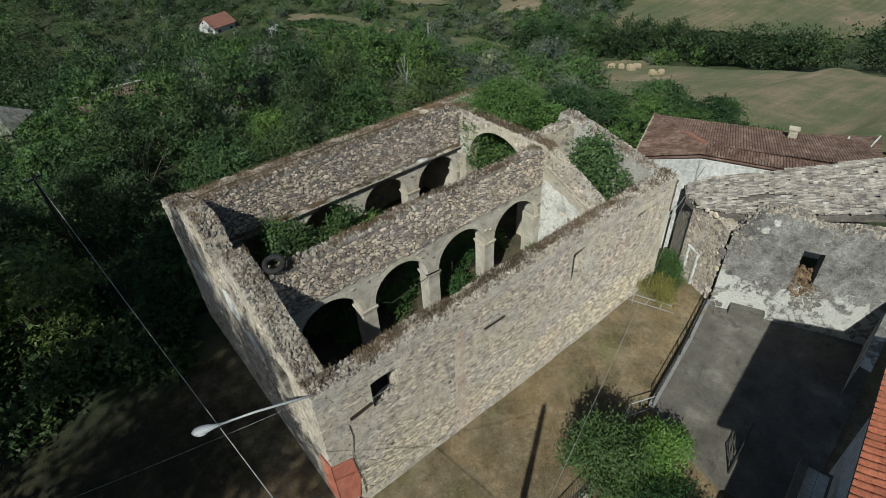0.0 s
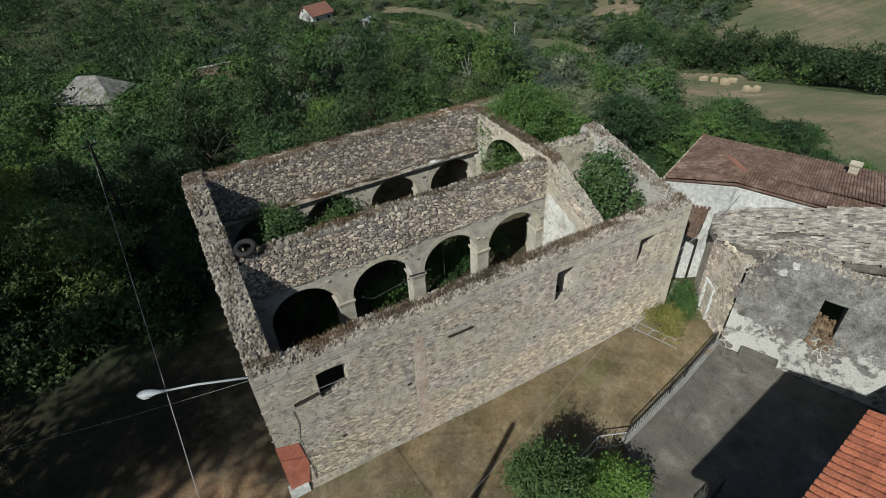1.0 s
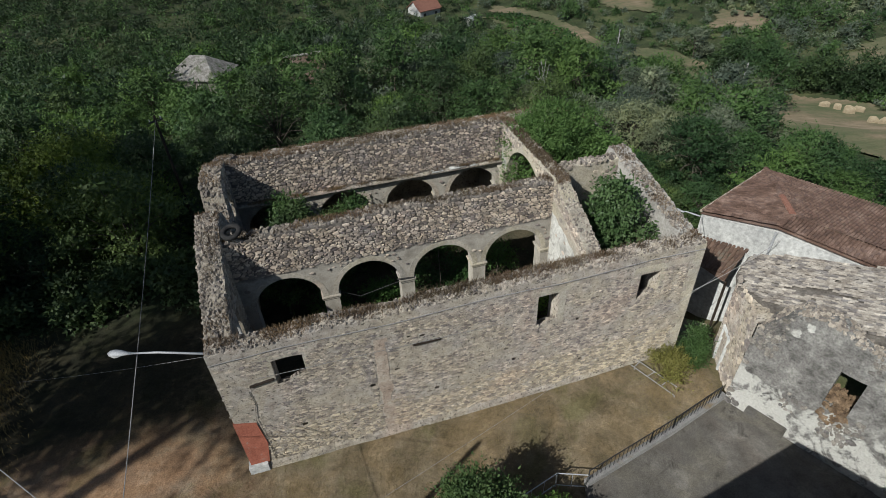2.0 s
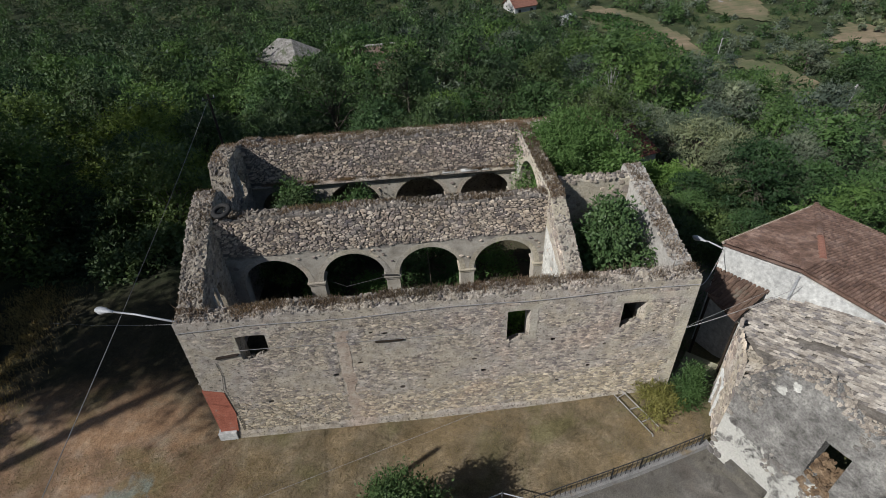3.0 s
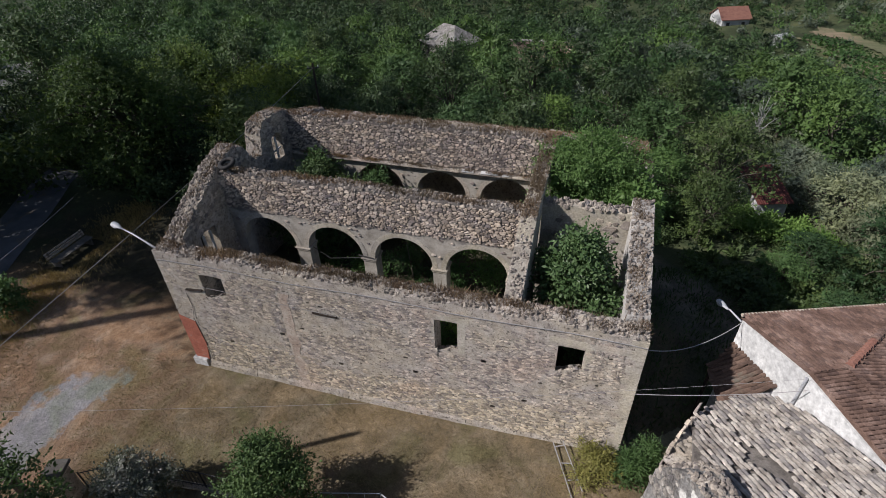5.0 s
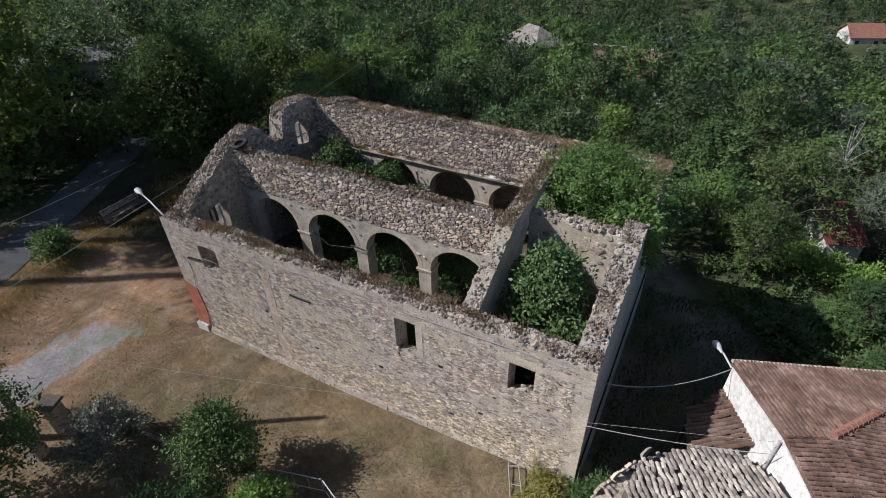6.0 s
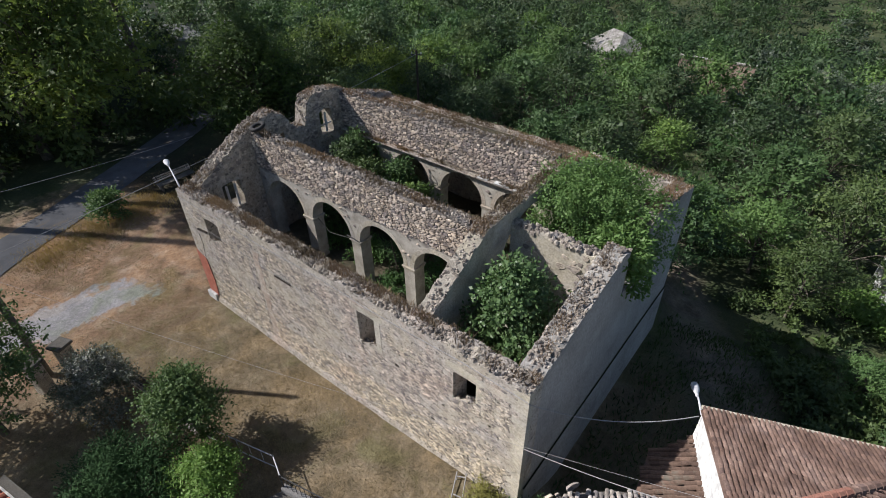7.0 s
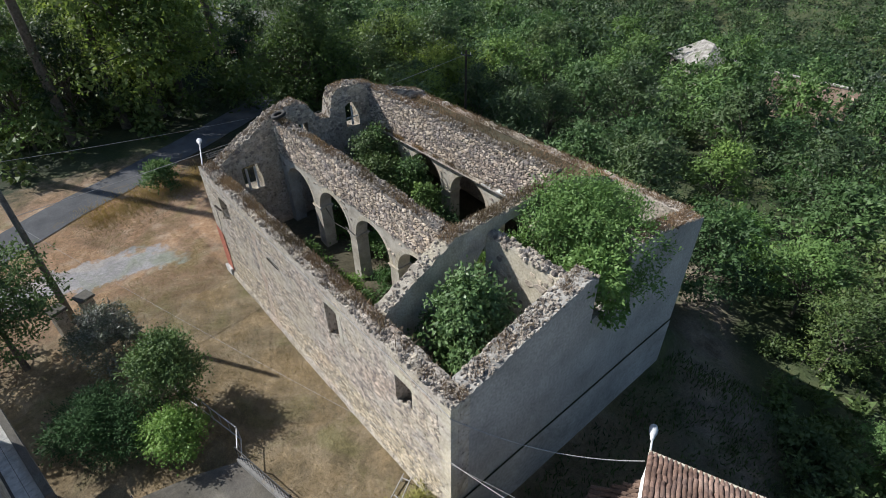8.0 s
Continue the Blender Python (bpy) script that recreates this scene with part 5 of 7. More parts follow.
tiles_over(roof_n, [A, B, P], W_DIR, 0.142, 0.2, 0.067, M["tile"], "roof_tile", 300, on_plane(A, B, P), 0.016, 3, "rows of brown barrel tiles")
tiles_over(roof_n, [A, P, C], W_DIR, 0.142, 0.2, 0.067, M["tile"], "verge_tile", 120, on_plane(A, P, C), 0.016, 31, "rows of brown barrel tiles")
tiles_over(roof_n, [P, B, G, R], -E_DIR, 0.142, 0.2, 0.067, M["tile"], "broad_tile", 200, on_plane(P, B, R), 0.008, 4, "rows of broad clay tiles")
tiles_over(roof_n, [C, P, R, D], E_DIR, 0.142, 0.2, 0.067, M["tile"], "edge_tile", 120, on_plane(C, P, D), 0.008, 5, "rows of broad clay tiles")
ridge, old_ridge = Soup(), Soup()
n = 26
for i in range(n):
    a, b = P.lerp(B, i / n), P.lerp(B, (i + 1.12) / n)
    up = Vector((0, 0, 0.06))
    (ridge if i < 9 else old_ridge).tube([a + up, b + up * 0.8], [0.15, 0.125], 8)
Soup().tube([A + Vector((0, 0, 0.02)), B + Vector((0, 0, 0.02))], 0.075, 6).make("eave_board", M["plaster"], white_house, "pale eave edge")
old_ridge.make("old_ridge_tiles", M["tile"], white_house, "old brown ridge tiles")
ridge.make("ridge_tiles", M["ridge"], white_house, "newer red ridge tiles")
dp = hw[1] - E_DIR * 0.06
Soup().tube([dp + Vector((0, 0, 4.8)), dp - E_DIR * 0.03 + Vector((0, 0, 2.0)), dp + Vector((0, 0, -1))], 0.055, 8).make("downpipe", M["grey_metal"], white_house, "grey metal downpipe")
bm = bmesh.new()
chim = Vector((30.4, -0.35, 0))
add_box(bm, (chim.x, chim.y, 4.1), (0.45, 0.45, 1.5), 20, 0.02)
add_box(bm, (chim.x, chim.y, 4.88), (0.58, 0.58, 0.1), 20, 0.02)
part("chimney", bm, M["plaster"], white_house, "whitewashed square chimney")
# low tiled lean-to against the white wall
lean_to = empty("lean_to", "low lean-to roof of dark tiles against the white wall", "lean-to")
LA, LB, LC, LD = Vector((21.0, 3.3, 2.45)), Vector((22.1, 4.75, 2.9)), Vector((22.85, 2.3, 3.1)), Vector((21.25, 1.4, 2.55))
s = Soup()
s.add([LA, LB, LC, LD] + [p - Vector((0, 0, 0.12)) for p in (LA, LB, LC, LD)], [(0, 1, 2, 3), (0, 4, 5, 1), (1, 5, 6, 2), (2, 6, 7, 3), (3, 7, 4, 0)])
lr = s.make("roof", M["ruin_tile"], lean_to)
tiles_over(lr, [LA, LB, LC, LD], E_DIR, 0.19, 0.3, 0.088, M["ruin_tile"], "roof_tile", 80, on_plane(LA, LB, LD), 0.02, 6, "")

for p in (LA, LD):
    bm = bmesh.new()
    add_box(bm, (p.x + 0.12, p.y, p.z / 2 - 1.6), (0.1, 0.1, p.z + 2.9), 20, 0.01)
    part("post", bm, M["wood"], lean_to)

# ruined house with bleached barrel tiles
slate_house = empty("ruined_house", "ruined rubble house with bleached tile roof and peeling plaster", "house")
RP = [Vector(p) for p in ((19.75, -0.6, 4.05), (20.8, 0.55, 3.75), (22.3, 1.5, 3.65), (23.2, 0.75, 3.75), (24.2, -1.3, 4.75), (27.4, -7.2, 6.6), (24.0, -9.2, 6.6), (21.0, -7.9, 6.2), (20.0, -4.1, 5.5), (19.5, -2.5, 4.95))]
rplane = on_plane(Vector((22.3, 1.5, 3.65)), Vector((25.9, -5.2, 6.2)), Vector((19.8, -2.5, 4.85)))
s = Soup()
top = [Vector((p.x, p.y, rplane(p))) for p in RP]
k = len(top)
s.add([p - Vector((0, 0, 0.04)) for p in top] + [p - Vector((0, 0, 0.3)) for p in top], [tuple(range(k)), tuple(range(k, 2 * k))[::-1]] + [(i, (i + 1) % k, k + (i + 1) % k, k + i) for i in range(k)])
rroof = s.make("roof", M["dark_mortar"], slate_house, "sagging roof of bleached barrel tiles")
# tiles left out of an ellipse: bare dark mortar stands in for a shaded step
tiles_over(rroof, RP, W_DIR, 0.17, 0.21, 0.07, M["slate"], "roof_tile", 300, rplane, 0.026, 9, "bleached, mossy barrel tiles", lambda p: inside_poly(RP)(p) and ((p.x - 21.35) * 0.5 - (p.y + 2.3) * 0.86) ** 2 / 0.9 + ((p.x - 21.35) * 0.86 + (p.y + 2.3) * 0.5) ** 2 / 0.1 > 1 + 1.2 * nz(p.x * 3, p.y * 3))

# small outhouse roof with white pipes behind the chimney
outhouse = empty("outhouse", "low outhouse with pinkish tile roof and white pipes", "outhouse", at=(33.6, -2.2, 0))
oo = [Vector(p) for p in ((-1.6, 0.9, 2.9), (1.6, 2.2, 2.8), (2.6, -0.9, 3.3), (-0.6, -2.2, 3.4))]
s = Soup()
s.add(oo + [p - Vector((0, 0, 0.15)) for p in oo] + [Vector((p.x, p.y, -6)) for p in oo], [(3, 2, 1, 0)] + [(i, (i + 1) % 4, 4 + (i + 1) % 4, 4 + i) for i in range(4)] + [(4 + i, 4 + (i + 1) % 4, 8 + (i + 1) % 4, 8 + i) for i in range(4)])
s.make("body", M["ruin_tile"], outhouse)
tiles_over(outhouse, oo, oo[3] - oo[0], 0.2, 0.32, 0.085, M["ruin_tile"], "roof_tile", 60, on_plane(oo[0], oo[1], oo[2]), 0.02, 17, "faded clay tiles")
for q0, q1 in (((-0.9, 0.2, 3.1), (-0.2, -1.4, 3.7)), ((-0.2, -1.4, 3.7), (0.1, -1.6, 4.5)), ((-1.2, 0.5, 3.0), (0.6, 0.2, 3.3)), ((-0.6, -0.2, 3.2), (-0.5, -0.3, 4.2))):
    Soup().tube([q0, q1], 0.05, 8).make("pipe", M["white_wall"], outhouse, "white plastic pipe")

ang = math.degrees(math.atan2(W_DIR.y, W_DIR.x))


def along_dir(o, d, back=0.0):
    """Wall frame: u along d, v to its left-hand side (away from the terrace); leans back with height."""
    nrm = Vector((-d.y, d.x, 0))
    return lambda u, v, z: tuple(Vector(o) + d * u + nrm * (v + back * max(0.0, z)) + Vector((0, 0, z)))


ruin_o = Vector((18.25, -3.05, 0))
ruin_top = profile([(0, 4.3), (0.5, 5.2), (1.0, 5.75), (1.6, 5.95), (2.6, 5.8), (3.4, 5.55), (4.5, 5.7), (6.5, 5.6)])
ruin_open = [(2.85, 3.65, lambda u: 2.55 + 0.2 * (3.65 - u), lambda u: 4.4 + 0.05 * nz(u * 4))]
rw = wall_data(steps(0, 6.6, 0.11), 0.85, flat(-0.6), ruin_top, ruin_open, along_dir(ruin_o, W_DIR, 0.075), 0.13, 4)
rw = rw.make("wall", M["ruin_plaster"], slate_house, "plaster peeling off a rubble wall, with a broken window")
NW_DIR = (Vector((19.85, -0.45, 0)) - Vector((18.95, -2.2, 0))).normalized()
nw = wall_data(steps(0, 2.1, 0.1), 0.6, flat(-2.6), profile([(0, 4.6), (1, 4.3), (2.1, 4.0)]), [], lambda u, v, z: tuple(Vector((18.95, -2.2, z)) + NW_DIR * u + Vector((NW_DIR.y, -NW_DIR.x, 0)) * v), 0.15, 3)
nw.make("side_wall", M["mortar"], slate_house, "crumbling rubble side wall")
EW = (Vector((22.3, 1.4, 0)) - Vector((19.85, -0.45, 0)))
ew_l, EW = EW.length, EW.normalized()
wall_data(steps(0, ew_l, 0.15), 0.5, flat(-2.6), flat(3.55), [], lambda u, v, z: tuple(Vector((19.85, -0.45, z)) + EW * u + Vector((EW.y, -EW.x, 0)) * v), 0.08, 3).make("back_wall", M["mortar"], slate_house, "rubble wall below the eave")
crown_stones(slate_house, along_dir(ruin_o, W_DIR, 0.075), ruin_top, 0, 6.6, 0.85, 520, 51, 0.13, "loose rubble on the broken wall")
crown_stones(slate_house, lambda u, v, z: tuple(Vector((18.55, -3.2, z)) + NW_DIR * u + Vector((NW_DIR.y, -NW_DIR.x, 0)) * v), lambda u: 4.55 - 0.2 * u, 0.4, 3.0, 1.1, 360, 52, 0.14, "heap of rubble on the broken wall")
heap = Soup()
hx = steps(0.45, 3.1, 0.2)
hv = steps(0, 1.3, 0.2)
hp = lambda u, v: Vector((18.5, -3.15, 4.62 - 0.2 * u + 0.25 * v + 0.14 * nz(u * 2.2, v * 2.2, 7))) + NW_DIR * u + Vector((NW_DIR.y, -NW_DIR.x, 0)) * v
for a, b in zip(hx, hx[1:]):
    for c, d in zip(hv, hv[1:]):
        heap.add([hp(a, c), hp(b, c), hp(b, d), hp(a, d)], [(0, 1, 2, 3)])
    heap.add([hp(a, 0), hp(b, 0), hp(b, 0) - Vector((0, 0, 7)), hp(a, 0) - Vector((0, 0, 7))], [(3, 2, 1, 0)])
heap.make("rubble_slope", M["mortar"], slate_house, "slope of fallen rubble and mortar")
ruin_face = along_dir(ruin_o, W_DIR, 0.075)
face_m = lambda u, z: Matrix.Translation(Vector(ruin_face(u, 0.0, z))) @ pose(0, 0, 0, 0, 0, ang) @ pose(0, 0, 0, -4, 0, 0)
bare_ruin = lambda u, z: 0.9 * nz(u * 0.7, z * 0.7, 21) + 0.4 * nz(u * 2.3, z * 2.3, 22) + (0.35 if u < 0.9 else 0.0) + (0.2 if z > ruin_top(u) - 0.7 else 0.0)
lay_stones(rw, 0.05, 6.5, 0.5, 6.0, lambda u, z: z < ruin_top(u) - 0.1 and not hit_open(ruin_open, u, z) and keep_rng.random() < (0.9 if bare_ruin(u, z) > 0.3 else 0.0), face_m, 61, lambda u, z: False, 0.15, 1.3, 0.035, mat="ruin_stone")
for cu, cz, w, h, sd in ((1.2, 5.0, 0.35, 0.3, 4), (1.5, 5.45, 0.3, 0.4, 5)):
    ps, nn = Soup(), 48
    out = []
    for k in range(nn):
        a = 2 * math.pi * k / nn
        f = 1 + 0.55 * nz(math.cos(a) * 1.3, math.sin(a) * 1.3, sd * 3.3) + 0.3 * nz(math.cos(a) * 4, math.sin(a) * 4, sd * 5.1)
        out.append((cu + w / 2 * math.cos(a) * f, cz + h / 2 * math.sin(a) * f))
    ps.add([ruin_face(u, -0.012, z) for u, z in out] + [ruin_face(u, 0.05, z) for u, z in out], [tuple(range(nn))] + [(k, (k + 1) % nn, nn + (k + 1) % nn, nn + k) for k in range(nn)])
    ps.make("plaster_patch", M["flaking"], rw, "remnant of white plaster")
sill = Soup()
for k in range(170):
    rk = random.Random(k)
    v = rk.uniform(-0.05, 0.75)
    m = Matrix.Translation(Vector(ruin_face(rk.uniform(2.8, 3.7), v, 2.5 + rk.uniform(-0.35, 0.25) + 0.75 * max(0.0, v)))) @ pose(0, 0, 0, rk.uniform(0, 360), rk.uniform(0, 360), 0) @ Matrix.Diagonal((0.2, 0.1, 0.15, 1))
    sill.add([m @ Vector(v) for v in STONES[k % 14][0]], STONES[k % 14][1])
tagged(sill.make("sill_rubble", M["brown_rubble"], rw, "brown earth and rubble spilling over the sill"), kind="stuff")
nwf = math.degrees(math.atan2(NW_DIR.y, NW_DIR.x))
lay_stones(slate_house, 0.45, 3.1, 0.2, 4.6, lambda u, z: keep_rng.random() < 0.6, lambda u, z: Matrix.Translation(Vector((18.5, -3.15, z)) + NW_DIR * u) @ pose(0, 0, 0, 0, 0, nwf + 180), 62, lambda u, z: False, 0.22, 1.3, 0.06)
# south-east wing that closes the terrace
wing = [(20.9, -9.0), (20.75, -9.1), (16.6, -10.0), (16.6, -10.4), (26, -10.4), (26, -5)]
s = Soup()
o2 = ruin_o + W_DIR * 6.4
for a, b, t in (((o2.x + .3, o2.y), (17.2, -9.35), 3.2),):
    s.add([(*a, -0.5), (*b, -0.5), (*b, t - 1.0), (*a, t), (a[0], a[1] - 0.4, t), (b[0], b[1] - 0.4, t - 1.0)], [(0, 1, 2, 3), (3, 2, 5, 4)])
s.make("yard_wall", M["ruin_plaster"], slate_house, "low plastered yard wall")
# step along the foot of the ruin
bm = bmesh.new()
add_box(bm, (18.86, -4.55, 0.55), (1.5, 0.42, 0.55), ang, 0.04)
tagged(part("masonry_bench", bm, M["concrete"]), "low concrete block bench at the wall foot", "bench")
# door frame leaning by the passage
frame_o = empty("door_frame", "pale weathered timber door frame by the passage", "door frame", at=(19.3, -1.45, 0.0))
for off, h in ((0.0, 2.1), (0.75, 2.0)):
    bm = bmesh.new()
    add_box(bm, (off * NW_DIR.x, off * NW_DIR.y, h / 2), (0.12, 0.1, h), 60, 0.01)
    part("jamb", bm, M["white_wall"], frame_o)
bm = bmesh.new()
add_box(bm, (0.38 * NW_DIR.x, 0.38 * NW_DIR.y, 2.08), (0.1, 0.95, 0.1), math.degrees(math.atan2(-NW_DIR.x, NW_DIR.y)), 0.01)
part("head", bm, M["white_wall"], frame_o)
# steps down the passage
for i in range(7):
    bm = bmesh.new()
    c = Vector((18.9, -0.15, 0)).lerp(Vector((21.0, 2.2, 0)), i / 6)
    add_box(bm, (c.x, c.y, 0.02 - 0.17 * i - 0.4), (0.62, 1.5, 0.8), 48, 0.02)
    tagged(part("stone_step", bm, M["mossy_step"]), "mossy concrete step down the passage", "step", "passage steps", "structure")

# house with the red roof, below the camera
red_house = empty("red_roof_house", "house with red clay tile roof and white walls", "house")
c0, c1 = Vector((5.3, -11.15, 7.5)), Vector((12.7, -9.93, 7.5))
ev = (c1 - c0).normalized()
dn = Vector((ev.y, -ev.x, 0))
slope = dn * 5 + Vector((0, 0, 1.6))
s = Soup()
q = [c0, c1, c1 + slope, c0 + slope]
s.add(q + [p - Vector((0, 0, 0.14)) for p in q], [(0, 1, 2, 3), (0, 4, 5, 1), (1, 5, 6, 2), (3, 7, 4, 0), (4, 7, 6, 5)])
q2 = [c0 + slope, c1 + slope, c1 + slope * 2 - Vector((0, 0, 3.2)), c0 + slope * 2 - Vector((0, 0, 3.2))]
s.add(q2, [(0, 1, 2, 3)])
rroof2 = s.make("roof", M["red_tile"], red_house, "red clay tile roof")
barrel_tiles(rroof2, c0 - slope * 0.01, slope, c1 - c0, 14, 34, (c1 - c0).length / 34, 0.09, 0.36, M["red_tile"], "roof_tile", 300, lift=0.0, wobble=0.004, seed=12, label="rows of red barrel tiles")
gut = Soup().tube([c0 - dn * 0.06 - Vector((0, 0, .06)), c1 - dn * 0.06 - Vector((0, 0, .06))], 0.06, 8)
gut.make("gutter", M["iron"], red_house, "dark eaves gutter")
s = Soup()
q = [c0 + dn * .45 + ev * .3, c1 + dn * .45 - ev * .3, c1 + dn * 9.6 - ev * .3, c0 + dn * 9.6 + ev * .3]
for i in range(4):
    a, b = q[i], q[(i + 1) % 4]
    s.add([(a.x, a.y, -1), (b.x, b.y, -1), (b.x, b.y, 7.45), (a.x, a.y, 7.45)], [(0, 1, 2, 3)])
for e0 in (q[0], q[1]):
    m0, m1 = e0 + Vector((0, 0, -0.05)), e0 + dn * 9.15 + Vector((0, 0, -0.05))
    s.add([m0, m1, (m0 + m1) / 2 + Vector((0, 0, 1.45))], [(0, 1, 2)])
s.make("wall", M["white_wall"], red_house, "white rendered wall")
back = c1 + slope * 2 - Vector((0, 0, 3.2))
barrel_tiles(rroof2, back, Vector((-slope.x, -slope.y, slope.z)), c0 - c1, 14, 34, (c1 - c0).length / 34, 0.09, 0.36, M["red_tile"], "back_tile", 0, wobble=0.004, seed=13, label="rows of red barrel tiles")

# tiled balcony on the house front
balcony = empty("balcony", "tiled balcony with a grey coping on the house front", "balcony")
bo = Vector((5.6, -10.45, 3.2))
s = Soup()
s.box((0, 0, 0), (5.0, 0.9, 0.22), 0, Matrix.Translation(bo + ev * 2.5 + dn * 0.45) @ Matrix.Rotation(math.atan2(ev.y, ev.x), 4, "Z"))
s.make("slab", M["concrete"], balcony)
s = Soup()
s.box((0, 0, 0), (5.0, 0.22, 0.3), 0, Matrix.Translation(bo + ev * 2.5 + dn * 0.1 + Vector((0, 0, 0.2))) @ Matrix.Rotation(math.atan2(ev.y, ev.x), 4, "Z"))
s.make("coping", M["concrete"], balcony, "grey coping")
for i in range(16):
    for j in range(2):
        s = Soup()
        s.box((0, 0, 0), (0.285, 0.285, 0.02), 0, Matrix.Translation(bo + ev * (0.2 + i * 0.3) + dn * (0.38 + j * 0.3) + Vector((0, 0, 0.122))) @ Matrix.Rotation(math.atan2(ev.y, ev.x), 4, "Z"))
        s.make("tile", M["white_wall"], balcony)

# terrace
TZ = 0.35
terrace = Soup()
tp = [(11.0, -4.62), (15.2, -3.72), (17.8, -3.05), (18.35, -2.9), (19.2, -4.3), (20.9, -8.4), (21.2, -9.5), (9.8, -10.6), (9.9, -8.3), (10.4, -6.2)]
k = len(tp)
terrace.add([(x, y, TZ) for x, y in tp] + [(x, y, -0.6) for x, y in tp], [tuple(range(k))[::-1]] + [(i, (i + 1) % k, k + (i + 1) % k, k + i) for i in range(k)])
tagged(terrace.make("terrace", M["concrete"]), "grey concrete terrace between the houses", "terrace", kind="structure")
kerb = Soup()
for a, b in zip(tp[:3], tp[1:4]):
    v = Vector((b[0] - a[0], b[1] - a[1], 0))
    kerb.box(((a[0] + b[0]) / 2, (a[1] + b[1]) / 2, TZ + 0.12), (v.length, 0.22, 0.3), math.degrees(math.atan2(v.y, v.x)))
tagged(kerb.make("terrace_kerb", M["pad"]), "low pale concrete kerb along the terrace", "kerb", kind="structure")


def railing(label, pts, height, base, gap=0.14, mat="iron", cat="railing"):
    """A railing along pts with upright bars, each a part of its own."""
    ob = empty("railing", label, cat)
    for a, b in zip(pts, pts[1:]):
        a, b = Vector((*a, base)), Vector((*b, base))
        for z in (0.12, height):
            Soup().tube([a + Vector((0, 0, z)), b + Vector((0, 0, z))], 0.022, 6).make("rail", M[mat], ob)
        n = max(1, int((b - a).length / gap))
        for i in range(n + 1):
            p = a.lerp(b, i / n)
            post = i in (0, n)
            Soup().tube([p, p + Vector((0, 0, height + (0.05 if post else 0)))], 0.03 if post else 0.011, 6 if post else 4).make("post" if post else "bar", M[mat], ob)
    return ob


railing("dark iron railing along the terrace edge", [(17.95, -3.0), (15.3, -3.68), (14.1, -3.95), (11.05, -4.62)], 0.85, TZ + 0.1, 0.2)
railing("low iron rail beside the lawn", [(11.05, -4.62), (10.0, -4.2), (8.3, -4.65), (6.2, -5.2)], 0.9, 0.1, 0.5, "grey_metal")
railing("iron fence on a low wall by the gate", [(-0.9, -6.55), (0.8, -5.6), (3.4, -5.35), (6.2, -5.2)], 1.0, 0.25, 0.16)
gate = railing("rusty iron mesh gate leading off the terrace", [(10.6, -8.1), (12.3, -7.85)], 1.1, TZ, 0.12, cat="gate")
gate.name = "gate"
for i in range(6):
    a, b = Vector((10.6 + i * .28, -8.1 + i * .04, TZ + .15)), Vector((10.88 + i * .28, -8.06 + i * .04, TZ + 1.05))
    Soup().tube([a, b], 0.012, 4).make("brace", M["iron"], gate)
low = Soup()
for a, b in (((-0.9, -6.55), (0.8, -5.6)), ((0.8, -5.6), (3.4, -5.35)), ((3.4, -5.35), (6.2, -5.2))):
    v = Vector((b[0] - a[0], b[1] - a[1], 0))
    low.box(((a[0] + b[0]) / 2, (a[1] + b[1]) / 2, 0.05), (v.length, 0.22, 0.42), math.degrees(math.atan2(v.y, v.x)))
tagged(low.make("fence_wall", M["mortar"]), "low rubble wall under the iron fence", "wall", kind="structure")
for x, y in ((-1.3, -6.85), (-1.15, -8.1)):
    gp = empty("gate_pillar", "square stone gate pillar with a flat cap", "pillar", at=(x, y, 0))
    bm = bmesh.new()
    add_box(bm, (0, 0, 0.85), (0.55, 0.55, 1.8), 20, 0.03)
    part("shaft", bm, M["mortar"], gp)
    bm = bmesh.new()
    add_box(bm, (0, 0, 1.82), (0.75, 0.75, 0.14), 20, 0.03)
    part("cap", bm, M["concrete"], gp, "flat concrete cap")

# ---- lane, paving ----
def ribbon(name, pts, width, lift, mat, label, category):
    s = Soup()
    L, R = [], []
    for i, p in enumerate(pts):
        a, b = Vector(pts[max(0, i - 1)]), Vector(pts[min(len(pts) - 1, i + 1)])
        d = (b - a).normalized()
        w = width * (1 + 0.06 * nz(i * 0.9, 2))
        for side, out in ((1, L), (-1, R)):
            x, y = p[0] - d.y * w / 2 * side, p[1] + d.x * w / 2 * side
            out.append((x, y, ground_z(x, y) + lift))
    for i in range(len(pts) - 1):
        mid = [tuple((np.array(L[k]) + np.array(R[k])) / 2 + np.array((0, 0, 0.02))) for k in (i, i + 1)]
        s.add([L[i], mid[0], mid[1], L[i + 1]], [(0, 1, 2, 3)])
        s.add([mid[0], R[i], R[i + 1], mid[1]], [(0, 1, 2, 3)])
    return tagged(s.make(name, mat, smooth=True), label, category, kind="structure")


def curve(pts, n=8):
    out = []
    P4 = [pts[0]] + list(pts) + [pts[-1]]
    for i in range(1, len(P4) - 2):
        p0, p1, p2, p3 = (np.array(P4[i + k]) for k in (-1, 0, 1, 2))
        for t in np.linspace(0, 1, n, endpoint=False):
            out.append(tuple(0.5 * ((2 * p1) + (-p0 + p2) * t + (2 * p0 - 5 * p1 + 4 * p2 - p3) * t ** 2 + (-p0 + 3 * p1 - 3 * p2 + p3) * t ** 3)))
    return out + [tuple(pts[-1])]


